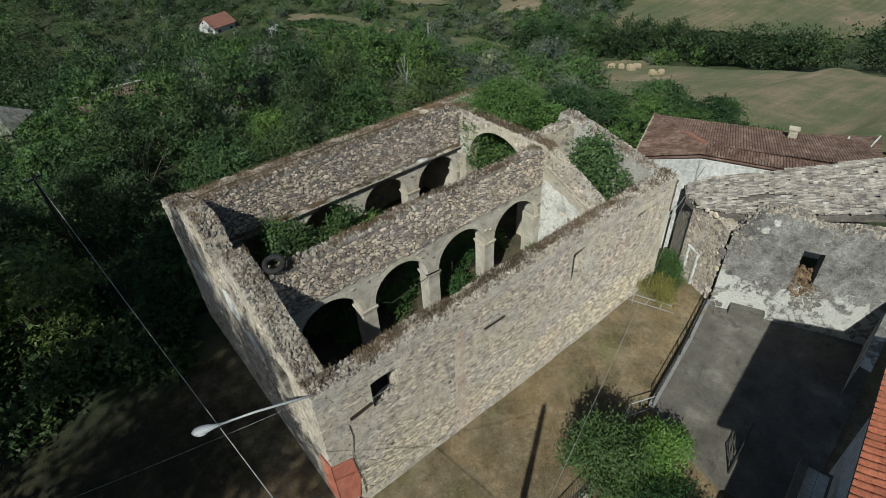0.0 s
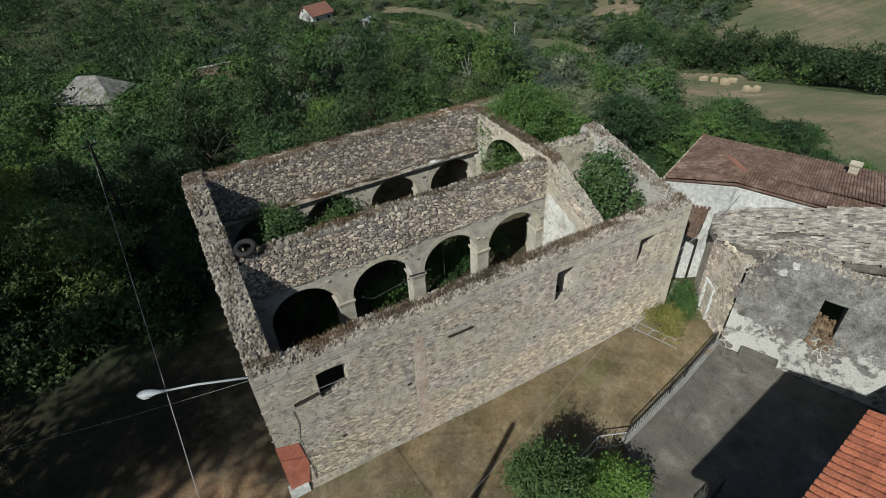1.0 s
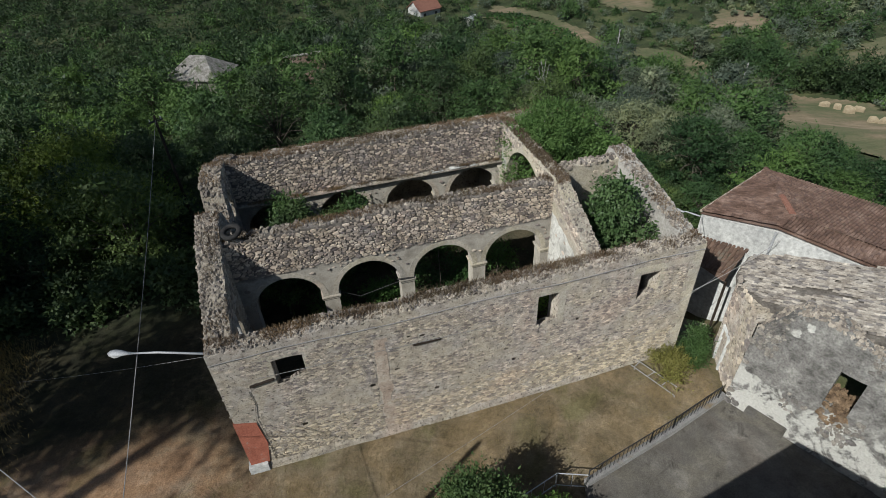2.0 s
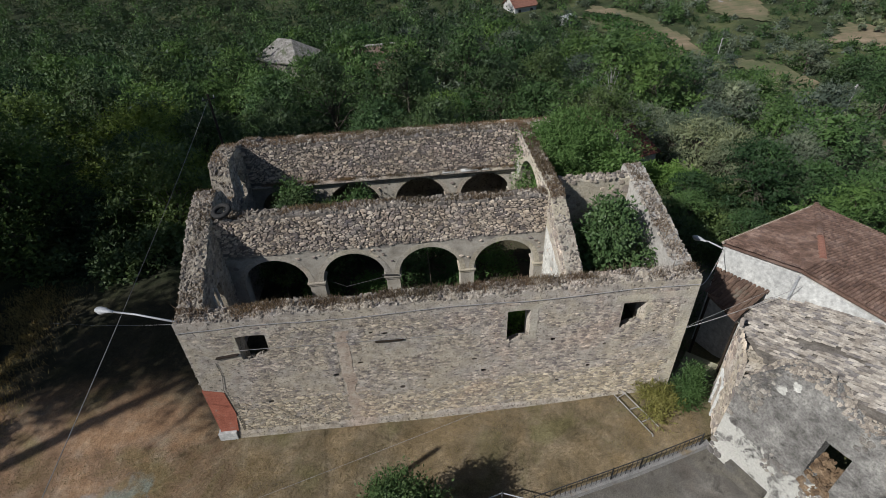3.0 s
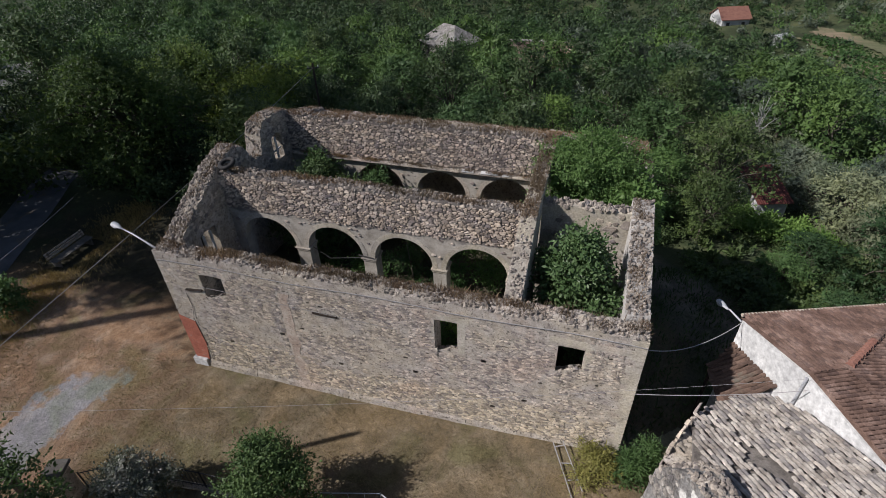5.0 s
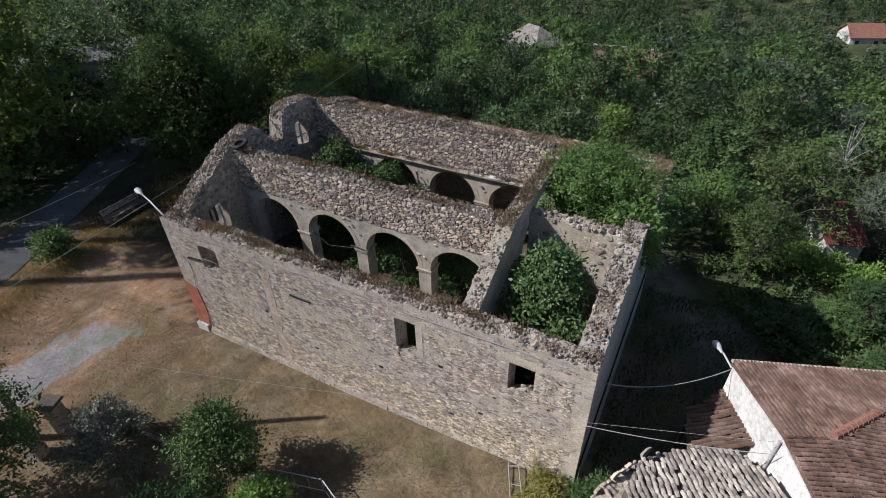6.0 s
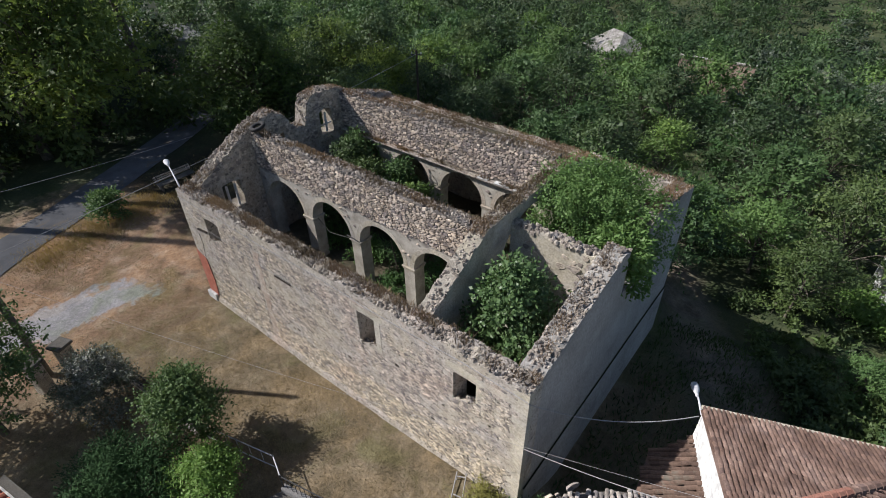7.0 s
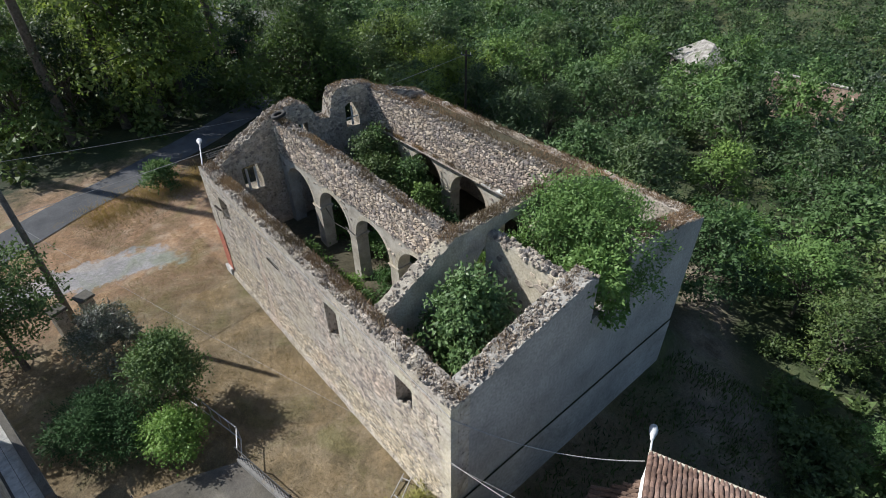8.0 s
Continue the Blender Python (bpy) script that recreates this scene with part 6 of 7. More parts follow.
ribbon("road", curve([(-9, -22), (-11, -12), (-12.6, -8.5), (-14.3, -5.2), (-15.7, -1.8), (-17.6, 2.2), (-20.5, 8), (-23, 13), (-24.5, 20), (-29, 36)]), 3.1, 0.05, M["asphalt"], "narrow grey asphalt lane beside the churchyard", "road")

# ---- lamps, poles and wires ----
def street_lamp(name, label, base, head, mat_arm="grey_metal"):
    ob = empty(name, label, "street lamp", at=base)
    d = Vector(head) - Vector(base)
    L = d.length
    e = d.normalized()
    bm = bmesh.new()
    part_s = Soup().tube([Vector((0, 0, 0)), e * L * 0.5 + Vector((0, 0, 0.06)), e * (L - 0.5)], [0.04, 0.035, 0.03], 8)
    part_s.make("arm", M[mat_arm], ob, smooth=True)
    bm.free()
    side = e.cross(Vector((0, 0, 1))).normalized()
    up = side.cross(e)
    v, f = [], []
    prof = [(-0.55, 0.05, 0.05), (-0.38, 0.07, 0.06), (-0.2, 0.13, 0.10), (0.0, 0.15, 0.11), (0.14, 0.12, 0.09), (0.22, 0.04, 0.03)]
    for s, w, h in prof:
        for k in range(10):
            a = 2 * math.pi * k / 10
            v.append(e * (L + s - 0.1) + side * (w * math.cos(a)) + up * (h * math.sin(a) * (1.0 if math.sin(a) > 0 else 0.5)))
    for i in range(len(prof) - 1):
        for k in range(10):
            f.append((i * 10 + k, i * 10 + (k + 1) % 10, (i + 1) * 10 + (k + 1) % 10, (i + 1) * 10 + k))
    f += [tuple(range(10))[::-1], tuple(range(50, 60))]
    link_mesh("housing", v, f, M["grey_metal"], ob, smooth=True)
    g = Soup()
    ring = [e * (L - 0.1 + 0.17 * math.cos(a)) + side * 0.11 * math.sin(a) - up * 0.055 for a in [2 * math.pi * k / 12 for k in range(12)]]
    g.add(ring + [p - up * 0.05 for p in ring], [tuple(range(12, 24)), tuple(range(12))[::-1]] + [(k, (k + 1) % 12, 12 + (k + 1) % 12, 12 + k) for k in range(12)])
    g.make("diffuser", M["white_wall"], ob, "clouded glass bowl")
    return ob


street_lamp("street_lamp", "grey street lamp on an arm from the church corner", (-0.8, 0.2, 6.62), (-3.75, 1.15, 6.68))
street_lamp("street_lamp", "small grey street lamp on the white house corner", (21.95, 4.6, 4.0), (21.35, 5.95, 3.75))


def cable(label, pts, r=0.016):
    return tagged(Soup().tube(pts, r, 5).make("cable", M["cable"]), label, "cable")


cable("grey cable clipped along the church wall", [(x, -0.035, 6.27 + 0.05 * math.sin(x * 0.9) - 0.03 * nz(x)) for x in steps(-0.85, 18.0, 0.6)], 0.016)
cable("grey cable clipped along the church wall", [(x, -0.035, 5.12 - 0.02 * x + 0.04 * math.sin(x * 0.45 + 1)) for x in steps(0.4, 9.4, 0.6)], 0.008)
cable("overhead cable from the church to the white house", sag((18.0, -0.03, 6.2), (21.9, 4.45, 4.05), 0.55), 0.016)
cable("overhead cable from the church to the white house", sag((18.0, -0.03, 4.0), (23.3, 1.1, 4.55), 0.15), 0.013)
cable("overhead cable across the yard", sag((-2.0, -7.7, 6.0), (23.3, 1.3, 4.9), 0.35, 24), 0.005)
cable("overhead cable from the pole over the lane", sag((-1.2, -7.4, 9.3), (-16.0, 8.4, 1.9), 0.1), 0.013)
cable("overhead cable between the two poles", sag((-4.97, 21.75, 6.6), (-2.4, -7.7, 6.3), 0.25, 24), 0.013)
cable("thin stay wire from the church corner to the ground", sag((-0.85, 0.2, 6.5), (-11.2, 7.6, 0.6), 0.1), 0.0045)


def pole(label, at, h, r, mat):
    ob = empty("utility_pole", label, "pole", at=at)
    Soup().tube([(0, 0, -0.8), (0, 0, h)], [r, r * 0.65], 10).make("shaft", M[mat], ob, smooth=True)
    bm = bmesh.new()
    add_box(bm, (0, 0, h - 0.35), (0.9, 0.08, 0.08), 30, 0.01)
    part("crossarm", bm, M["iron"], ob)
    for x in (-0.35, 0.35):
        Soup().tube([(x * 0.87, x * 0.5, h - 0.3), (x * 0.87, x * 0.5, h - 0.15)], 0.035, 8).make("insulator", M["white_wall"], ob)
    return ob


pole("tall grey concrete utility pole by the gate", (-2.0, -7.7, 0), 10.2, 0.17, "concrete")
pole("thin wooden utility pole on the slope behind the church", (-4.97, 21.75, ground_z(-4.97, 21.75)), 6.9 - ground_z(-4.97, 21.75), 0.11, "wood")
for px_, py_, lean in ((72.8, 90.6, 1), (64.7, 46.6, 2)):
    pole("thin pale utility pole on the far slope", (px_, py_, ground_z(px_, py_)), 7.6, 0.14, "cable").rotation_euler = (0, radians(lean), 0)

# bench by the lane
bench = empty("bench", "weathered slatted bench under the trees by the lane", "bench", at=(-13.6, 5.2, 0.1))
for i in range(5):
    bm = bmesh.new()
    add_box(bm, (-0.22 + i * 0.12, 0, 0.46), (0.11, 2.7, 0.05), 0, 0.008)
    part("slat", bm, M["concrete"], bench)
for i in range(3):
    bm = bmesh.new()
    add_box(bm, (-0.34 - 0.03 * i, 0, 0.6 + i * 0.14), (0.05, 2.7, 0.1), 0, 0.008)
    part("back_slat", bm, M["mortar"], bench)
for y in (-1.15, 1.15):
    bm = bmesh.new()
    add_box(bm, (0, y, 0.22), (0.6, 0.1, 0.44), 0, 0.015)
    add_box(bm, (-0.36, y, 0.55), (0.06, 0.08, 0.8), 0, 0.01)
    part("leg", bm, M["concrete"], bench)

# scrap bed frame by the church corner
scrap = empty("scrap_frame", "rusty metal frame lying in the weeds", "scrap", at=(0, 0, 0))
for a, b in (((15.6, -0.25, 0.5), (16.5, -2.2, 0.35)), ((15.95, -0.15, 0.6), (16.85, -1.9, 0.4)), ((16.0, -1.0, 0.45), (16.35, -0.95, 0.5)), ((16.3, -1.6, 0.4), (16.65, -1.5, 0.42)), ((15.7, -.4, .5), (16.0, -.3, .58)), ((15.7, -.4, .5), (15.72, -.45, .1)), ((16.5, -2.2, .35), (16.5, -2.25, .05))):
    Soup().tube([a, b], 0.022, 6).make("bar", M["cable"], scrap)

# ---- yard plants ----
tree("yard_tree", "small broadleaf tree beside the iron rail", "tree", 3.7, 1.65, 0.8, 13000, 0.12, M["leaf_yard"], (6.4, -5.2, 0.1), 5, 13, 0.09, lump=0.8, shell=0.45, twig=4.0)
tree("round_bush", "rounded bright green bush on the dry lawn", "bush", 2.0, 1.25, 0.1, 10000, 0.11, M["leaf_fresh"], (8.8, -6.0, 0.1), 6, 16, 0.06)
tree("spreading_shrub", "dark green spreading conifer shrub", "shrub", 2.0, 2.0, 0.1, 18000, 0.14, M["juniper"], (6.3, -8.2, 0.1), 7, 20, 0.06, slim=0.25)
tree("flowering_shrub", "pale flowering shrub by the fence", "shrub", 2.8, 1.7, 0.2, 13000, 0.11, M["flower"], (1.9, -6.75, 0.1), 8, 16, 0.06)
tree("garden_tree", "leafy garden tree beside the gate", "tree", 6.0, 2.9, 1.6, 18000, 0.15, M["leaf_yard"], (-0.1, -10.1, 0.1), 9, 22, 0.13)
# this second tree is unseen, added only to cast shade on the garden
tree("garden_tree", "leafy garden tree added out of view behind the gate for shade", "tree", 8.0, 3.6, 1.8, 14000, 0.2, M["leaf"], (-1.8, -13.6, 0.0), 19, 20, 0.15)
tree("roadside_bush", "green bush at the edge of the lane", "bush", 2.0, 1.4, 0.1, 5000, 0.16, M["leaf_mid"], (-12.6, 0.2, 0.1), 10, 9, 0.05)
tree("nettle_bush", "tall green weeds by the church corner", "bush", 1.3, 0.7, 0.05, 4200, 0.14, M["leaf"], (18.5, -0.7, 0.1), 12, 10, 0.03, slim=0.25)
tree("nettle_bush", "tall green weeds in the passage", "bush", 1.7, 0.6, 0.05, 2600, 0.14, M["leaf"], (19.1, -0.1, -0.1), 14, 8, 0.03, slim=0.25)
tree("weed_bush", "yellowing weeds by the church corner", "bush", 0.9, 1.0, 0.05, 4000, 0.16, M["weeds"], (17.2, -0.9, 0.2), 13, 10, 0.03, slim=0.2)

# dry lawn
rng = random.Random(3)
spots, straw = [], []
while len(spots) < 40000:
    x, y = rng.uniform(-14, 18.5), rng.uniform(-7.5, -0.15)
    if rng.random() < 0.5 + 0.5 * nz(x * 0.8, y * 0.8, 3) and not (-7 < x < -3.6 and y < -1.4):
        if x > 10.6 and y < -4.2 + 0.23 * (x - 11):
            continue
        spots.append((x, y, ground_z(x, y)))
grass_stuff("lawn", "short dry straw-coloured grass", M["straw"], spots, 0.075, 0.016, 9)
spots = []
while len(spots) < 16000:
    t = rng.random()
    x, y = -12.5 + rng.gauss(0, 1.0), -5 + 16 * t + rng.gauss(0, 0.4)
    x += 3.0 * max(0.0, 0.6 - t) - 0.6
    if abs(x + 13.6) > 0.9 or abs(y - 5.2) > 1.6:
        spots.append((x, y, ground_z(x, y)))
weeds = []
while len(weeds) < 7000:
    x, y = rng.uniform(18.3, 30), rng.uniform(1.5, 17)
    if nz(x * 0.5, y * 0.5, 8) > rng.uniform(-0.4, 0.5) and not (x > 21.5 and y < 4.8 + 0.44 * (x - 21.5)):
        weeds.append((x, y, ground_z(x, y)))
grass_stuff("yard_weeds", "sparse weeds on the shaded ground beside the church", M["leaf_dark"], weeds, 0.3, 0.05, 19, "weeds")
grass_stuff("verge_grass", "long tawny dry grass along the lane", M["straw"], spots, 0.24, 0.02, 10)

# ---- woods and fields on the hillside ----
oak = tree("oak_tree", "large dark broadleaf tree beside the lane", "tree", 14.2, 7.7, 2.2, 21000, 0.26, M["leaf_oak"], (-26.0, 4.2, -0.2), 6, 46, 0.45, slim=0.55, tris=True)
for x, y, s, r in ((-16.5, 14.5, 0.66, 70), (-38, 3.0, 0.88, 140), (-27, 27, 0.55, 200), (-20.5, 26, 0.72, 20), (-9.5, 20.5, 0.56, 250), (-41, 9, 0.92, 300), (-12.5, 26, 0.64, 100)):
    ob = copy_thing(oak, pose(x, y, ground_z(x, y) - 0.2, 0, 0, r))
    ob.scale = (s, s, s)
# unseen high pines, added south-west of the yard to shade it
for k, (x, y, h, b) in enumerate(((-27.0, -6.4, 25.0, 17.5), (-27.3, -10.6, 32.0, 22.5), (-24.8, -3.0, 32.0, 18.0), (-25.6, 1.2, 31.0, 18.0), (-28.5, 7.0, 31.0, 19.0), (-29.5, 12.0, 31.0, 19.0))):
    tree("pine_tree", "tall pine added with its crown out of view, shading the churchyard", "tree", h, 3.7, b, 5000, 0.42, M["leaf_dark"], (x, y, -0.2), 17 + k, 16, 0.34)
KINDS = [(8.5, 3.8, 0.6, "leaf", "broadleaf_tree", "green broadleaf tree on the hillside"),
         (7.0, 3.6, 0.4, "leaf_mid", "broadleaf_tree", "green broadleaf tree on the hillside"),
         (9.5, 3.8, 0.8, "leaf_dark", "broadleaf_tree", "dark green broadleaf tree on the hillside"),
         (5.2, 3.0, 0.3, "leaf_olive", "olive_tree", "grey-green olive tree on the hillside"),
         (6.0, 3.2, 0.4, "leaf_olive", "olive_tree", "grey-green olive tree on the hillside"),
         (4.2, 3.1, 0.1, "leaf_bright", "bush", "bright green bush on the hillside")]


def hill_kinds(leaves, size, seed, clumps):
    """One tree of each kind, to be copied over the hillside; the plain broadleaves carry long fronds."""
    out = []
    for i, (h, s, b, mat, nm, lb) in enumerate(KINDS):
        frond = i in (0, 1, 5)
        out.append(tree(nm, lb, nm.split("_")[-1], h, s, b, leaves, size * (0.75 if "olive" in mat else 0.95), M[mat], (0, 0, 0), seed + i, clumps, 0.16, group="hillside trees", tris=True,
                        per=11 if frond else 8, twig=5.2 if frond else 3.4, slim=0.4, flat=0.62, scatter=0.3 if frond else 0.45, droop=0.4 if frond else 0.25, shell=0.72, lump=0.82))
    return out


near_kinds, far_kinds = hill_kinds(5600, 0.21, 20, 22), hill_kinds(2600, 0.3, 40, 15)
for k, (x, y, r) in enumerate(((-26, -5.6, 20), (-25.5, -1.8, 90), (-31, -4.2, 150), (-38, -6.2, 200), (-47, -3.0, 260), (-56, -6, 310), (-62, 1, 40))):
    ob = copy_thing(near_kinds[2 if k % 3 else 0], pose(x, y, -0.3, 0, 0, r))
    ob.scale = (1.05, 1.05, 1.1)
rng = random.Random(11)
FIELDS = [[(92, 64), (103, 55), (100, 44), (94, 34), (93, 22), (80, -8), (50, -12), (46, 4), (51, 10), (62, 24), (61, 31), (70, 48)],
          [(108, 70), (126, 77), (143, 82), (158, 76), (185, 64), (200, 40), (180, 10), (142, 30), (131, 50), (119, 61)],
          [(58, 138), (66, 133.5), (71, 123), (73, 113), (74, 101), (68, 105), (64.5, 120), (60, 130)],
          [(61, 143), (67, 137), (71.3, 126), (73.3, 113), (74.3, 100.5), (76.2, 100.5), (77.6, 113), (76.8, 126.5), (72, 139), (65, 146)],
          [(79, 99.5), (84, 97), (88, 92), (90, 84), (89, 79), (85, 72), (81.5, 77), (83, 83), (81, 90)],
          [(104, 103), (117, 110), (124, 104), (114, 93)],
          [(92, 139), (107, 132), (101, 116), (94, 125)]]
SHED = (29.1, 29.8)


def in_field(x, y, only=None):
    x, y = x + 2.5 * nz(x * 0.12, y * 0.12, 2) + 1.2 * nz(x * 0.6, y * 0.6, 3), y + 2.5 * nz(x * 0.12, y * 0.12, 9) + 1.2 * nz(x * 0.6, y * 0.6, 5)
    p = Vector((x, y, 0))
    return any(inside_poly([Vector((*q, 0)) for q in f])(p) for f in (FIELDS if only is None else [FIELDS[only]]))


def clear(x, y):
    if 19 < x < 33 and -8 < y < 9 or in_field(x, y):
        return False
    if math.hypot(x - 4.8, y - 69) < 5.0 or math.hypot(x + 8.6, y - 70.5) < 4.2 or math.hypot(x - 45, y - 150) < 6 or math.hypot(x - SHED[0], y - SHED[1]) < 4.2:
        return False
    return math.hypot(x + 5, y - 21.8) > 1.5


def scrub(x, y):
    """Low growth on the slope just below a field or beside the shed."""
    d = Vector((x - 6, y + 13)).normalized()
    if any(in_field(x + d.x * k, y + d.y * k) for k in (4, 9, 14, 20)):
        return True
    if any(math.hypot(x + d.x * k - a, y + d.y * k - b) < 5.0 for a, b in ((4.8, 69), (-8.6, 70.5)) for k in (3, 6, 10)):
        return True
    return shed_view(x, y) or any(math.hypot(x + d.x * k - 45, y + d.y * k - 150) < 6 for k in (6, 12, 18))


def shed_view(x, y):
    """The low growth below the shed."""
    return 0 < SHED[1] + 1 - y < 14 and abs(x - SHED[0] + 0.27 * (SHED[1] - y)) < 3.2


def valley_view(x, y, reach):
    """The low-grown stretch between the white house and the valley fields."""
    return 17 < math.degrees(math.atan2(y + 12.1, x + 0.2)) < 38.5 and math.hypot(x + 0.2, y + 12.1) > reach and x < 100


spots = []
tries = 0
while len(spots) < 285 and tries < 9000:
    tries += 1
    y = 15.6 + 75 * rng.random() ** 1.3
    x = rng.uniform(-42 - y * 0.35, 40 + y * 0.75)
    if rng.random() < 0.12:
        x, y = rng.uniform(24, 75), rng.uniform(6, 40)
    if not clear(x, y) or 17 < x < 27.5 and y < 21 or 17 < x < 23 and y < 24:
        continue
    if scrub(x, y) and x > 46 or valley_view(x, y, 50) or shed_view(x, y):
        continue
    gap = 4.1 + y * 0.03
    if any((x - a) ** 2 + (y - b) ** 2 < gap * gap for a, b in spots):
        continue
    spots.append((x, y))
thicket = [p for p in [(52, 25), (52.5, 20.5), (50, 15.5), (49.5, 11), (57, 24), (56, 18.5), (47, 19), (46, 24), (48, 29), (55, 13), (43, 14), (58, 29), (39.5, 13), (41.5, 9.5), (37, 16.5), (45, 7.5), (46.5, 10.5), (41, 18), (38, 9), (49, 6.5), (35, 12)] if not valley_view(*p, 56)]
spots = [p for p in spots if min(math.hypot(p[0] - a, p[1] - b) for a, b in thicket) > 3.0] + thicket
olives = [(25.6, 31.8), (33.4, 31.2), (34.6, 28.0), (32.6, 35.2), (36.6, 32.4)]
spots = [p for p in spots if min(math.hypot(p[0] - a, p[1] - b) for a, b in olives) > 2.8] + olives
placed = set()
for i, (x, y) in enumerate(spots):
    olive = 1.3 * nz(x * 0.035, y * 0.035, 5) + (x - 24) * 0.026
    k = rng.choice((3, 4, 4)) if olive > 0.1 and rng.random() < 0.8 else rng.choice((0, 0, 1, 1, 2, 5)) if not (18 < x < 60 and y < 46) else rng.choice((0, 0, 2, 2, 1))
    if x < -2 and y < 32:
        k = 2
    if (x, y) in thicket:
        k = rng.choice((1, 1, 5))
    if (x, y) in olives:
        k = 3 + i % 2
    if y < 19 and k in (2, 0) and x > -2:
        k = 1
    s = rng.uniform(0.75, 1.25) * (0.8 if y < 19 else 1.0) * (0.6 if scrub(x, y) else 1.0) * (0.6 if 20 < x < 33 and y < 22 else 1.0)
    m = pose(x, y, ground_z(x, y) - 0.3, rng.uniform(-5, 5), rng.uniform(-5, 5), rng.uniform(0, 360))
    kinds = near_kinds if y < 42 and -30 < x < 45 else far_kinds
    if id(kinds[k]) not in placed:
        placed.add(id(kinds[k]))
        kinds[k].matrix_basis = m
        continue
    ob = copy_thing(kinds[k], m)
    ob.scale = (s * rng.uniform(0.9, 1.1), s, s * rng.uniform(0.85, 1.15))


def far_woods(name, label, mat, count, area, seed, leaf, per, size, test):
    """Many far crowns in one mesh."""
    rg = np.random.default_rng(seed)
    c_all, d_all, o_all, n = [], [], [], 0
    while n < count:
        x, y = area(rg)
        if not clear(x, y) or not test(x, y):
            continue
        h = size * rg.uniform(0.6, 1.3) * (0.42 if name != "far_hedgerow" and scrub(x, y) else 1.0)
        clumps = make_clumps(rg, h, h * rg.uniform(0.42, 0.62), 0.0, 6, 0.85)
        c, d = crown_points(rg, clumps, per // 4)
        c, d, o = sprays(rg, c, d, 4, leaf * 2.0, leaf * 0.5)
        c_all.append(c + np.array([x, y, ground_z(x, y) - 0.4]))
        d_all.append(d)
        o_all.append(o)
        n += 1
    c, d, o = np.concatenate(c_all), np.concatenate(d_all), np.concatenate(o_all)
    return tagged(new(name, tris_mesh(name, leaf_tris(rg, c, d, leaf, leaf * 0.6, o), M[mat])), label, "woods", kind="stuff")


def far_area(rg):
    y = 20 + 230 * rg.random() ** 1.15
    return rg.uniform(-60 - y * 0.6, 50 + y * 1.1), y


def east_area(rg):
    return rg.uniform(34, 210), rg.uniform(-40, 100)


far_woods("far_woods", "green woods covering the far hillside", "leaf", 1050, far_area, 71, 0.5, 220, 5.6, lambda x, y: (y > 60 or x > 60) and not valley_view(x, y, 40))
far_woods("far_dark_woods", "dark oak woods on the far hillside", "leaf_dark", 520, far_area, 72, 0.52, 220, 7.0, lambda x, y: (y > 55 or x > 60) and (x < 10 + 0.3 * y))
far_woods("far_olive_groves", "grey-green olive groves on the far hillside", "leaf_olive", 850, far_area, 73, 0.42, 190, 3.8, lambda x, y: (y > 50 or x > 50) and x > -20 + 0.2 * y and not valley_view(x, y, 40))
far_woods("far_valley_woods", "green woods along the valley fields", "leaf", 150, east_area, 74, 0.5, 220, 4.5, lambda x, y: nz(x * 0.02, y * 0.03, 1) > 0.0 and not valley_view(x, y, 40))
HEDGE = curve([(84, 80), (90, 73), (99, 65), (109, 60), (113, 49), (109, 37), (107, 28), (98, 8), (92, -12)], 10)


def hedge_area(rg):
    k = rg.uniform(0, len(HEDGE) - 1.001)
    a, b = np.array(HEDGE[int(k)]), np.array(HEDGE[int(k) + 1])
    p = a + (b - a) * (k % 1)
    return p[0] + rg.normal() * 2.6, p[1] + rg.normal() * 2.0


far_woods("north_woods", "dark woods on the far northern slope", "leaf_dark", 420, lambda rg: (rg.uniform(-150, 40), rg.uniform(80, 240)), 82, 0.5, 170, 6.5, lambda x, y: True)
far_woods("far_scrub", "low green scrub on the far slope", "leaf", 900, lambda rg: (rg.uniform(20, 150), rg.uniform(55, 170)), 79, 0.34, 70, 1.9, lambda x, y: nz(x * 0.08, y * 0.08, 4) > -0.15)
far_woods("far_hedgerow", "tall dark hedgerow trees along the field", "leaf_dark", 130, hedge_area, 77, 0.42, 420, 6.8, lambda x, y: True)
far_woods("undergrowth", "tangled green undergrowth between the trees", "leaf_dark", 560, lambda rg: (rg.uniform(-50, 80), rg.uniform(15.3, 75)), 75, 0.36, 140, 1.5, lambda x, y: not (15 < x < 24 and y < 23))
far_woods("lane_brambles", "dark brambles beside the dirt track", "leaf_dark", 170, lambda rg: (rg.uniform(21, 36), rg.uniform(8.5, 26)), 84, 0.2, 300, 1.5, lambda x, y: 0.861 * x + 0.508 * y > 28.0)
far_woods("yard_thicket", "dark nettles and brambles behind the church corner", "leaf_dark", 60, lambda rg: (rg.uniform(-20, -2.5), rg.uniform(10.5, 15.5)), 78, 0.24, 420, 2.0, lambda x, y: y > 10.5 + 0.12 * (-2.5 - x))
far_woods("west_woods", "green woods on the slope beyond the lane", "leaf", 420, lambda rg: (rg.uniform(-190, -52), rg.uniform(-20, 130)), 80, 0.5, 190, 6.0, lambda x, y: True)
far_woods("lane_thicket", "dark thicket along the lane", "leaf_dark", 300, lambda rg: (rg.uniform(-75, -19), rg.uniform(-9, 40)), 76, 0.42, 200, 3.6, lambda x, y: x < -20.5 - 0.1 * y)

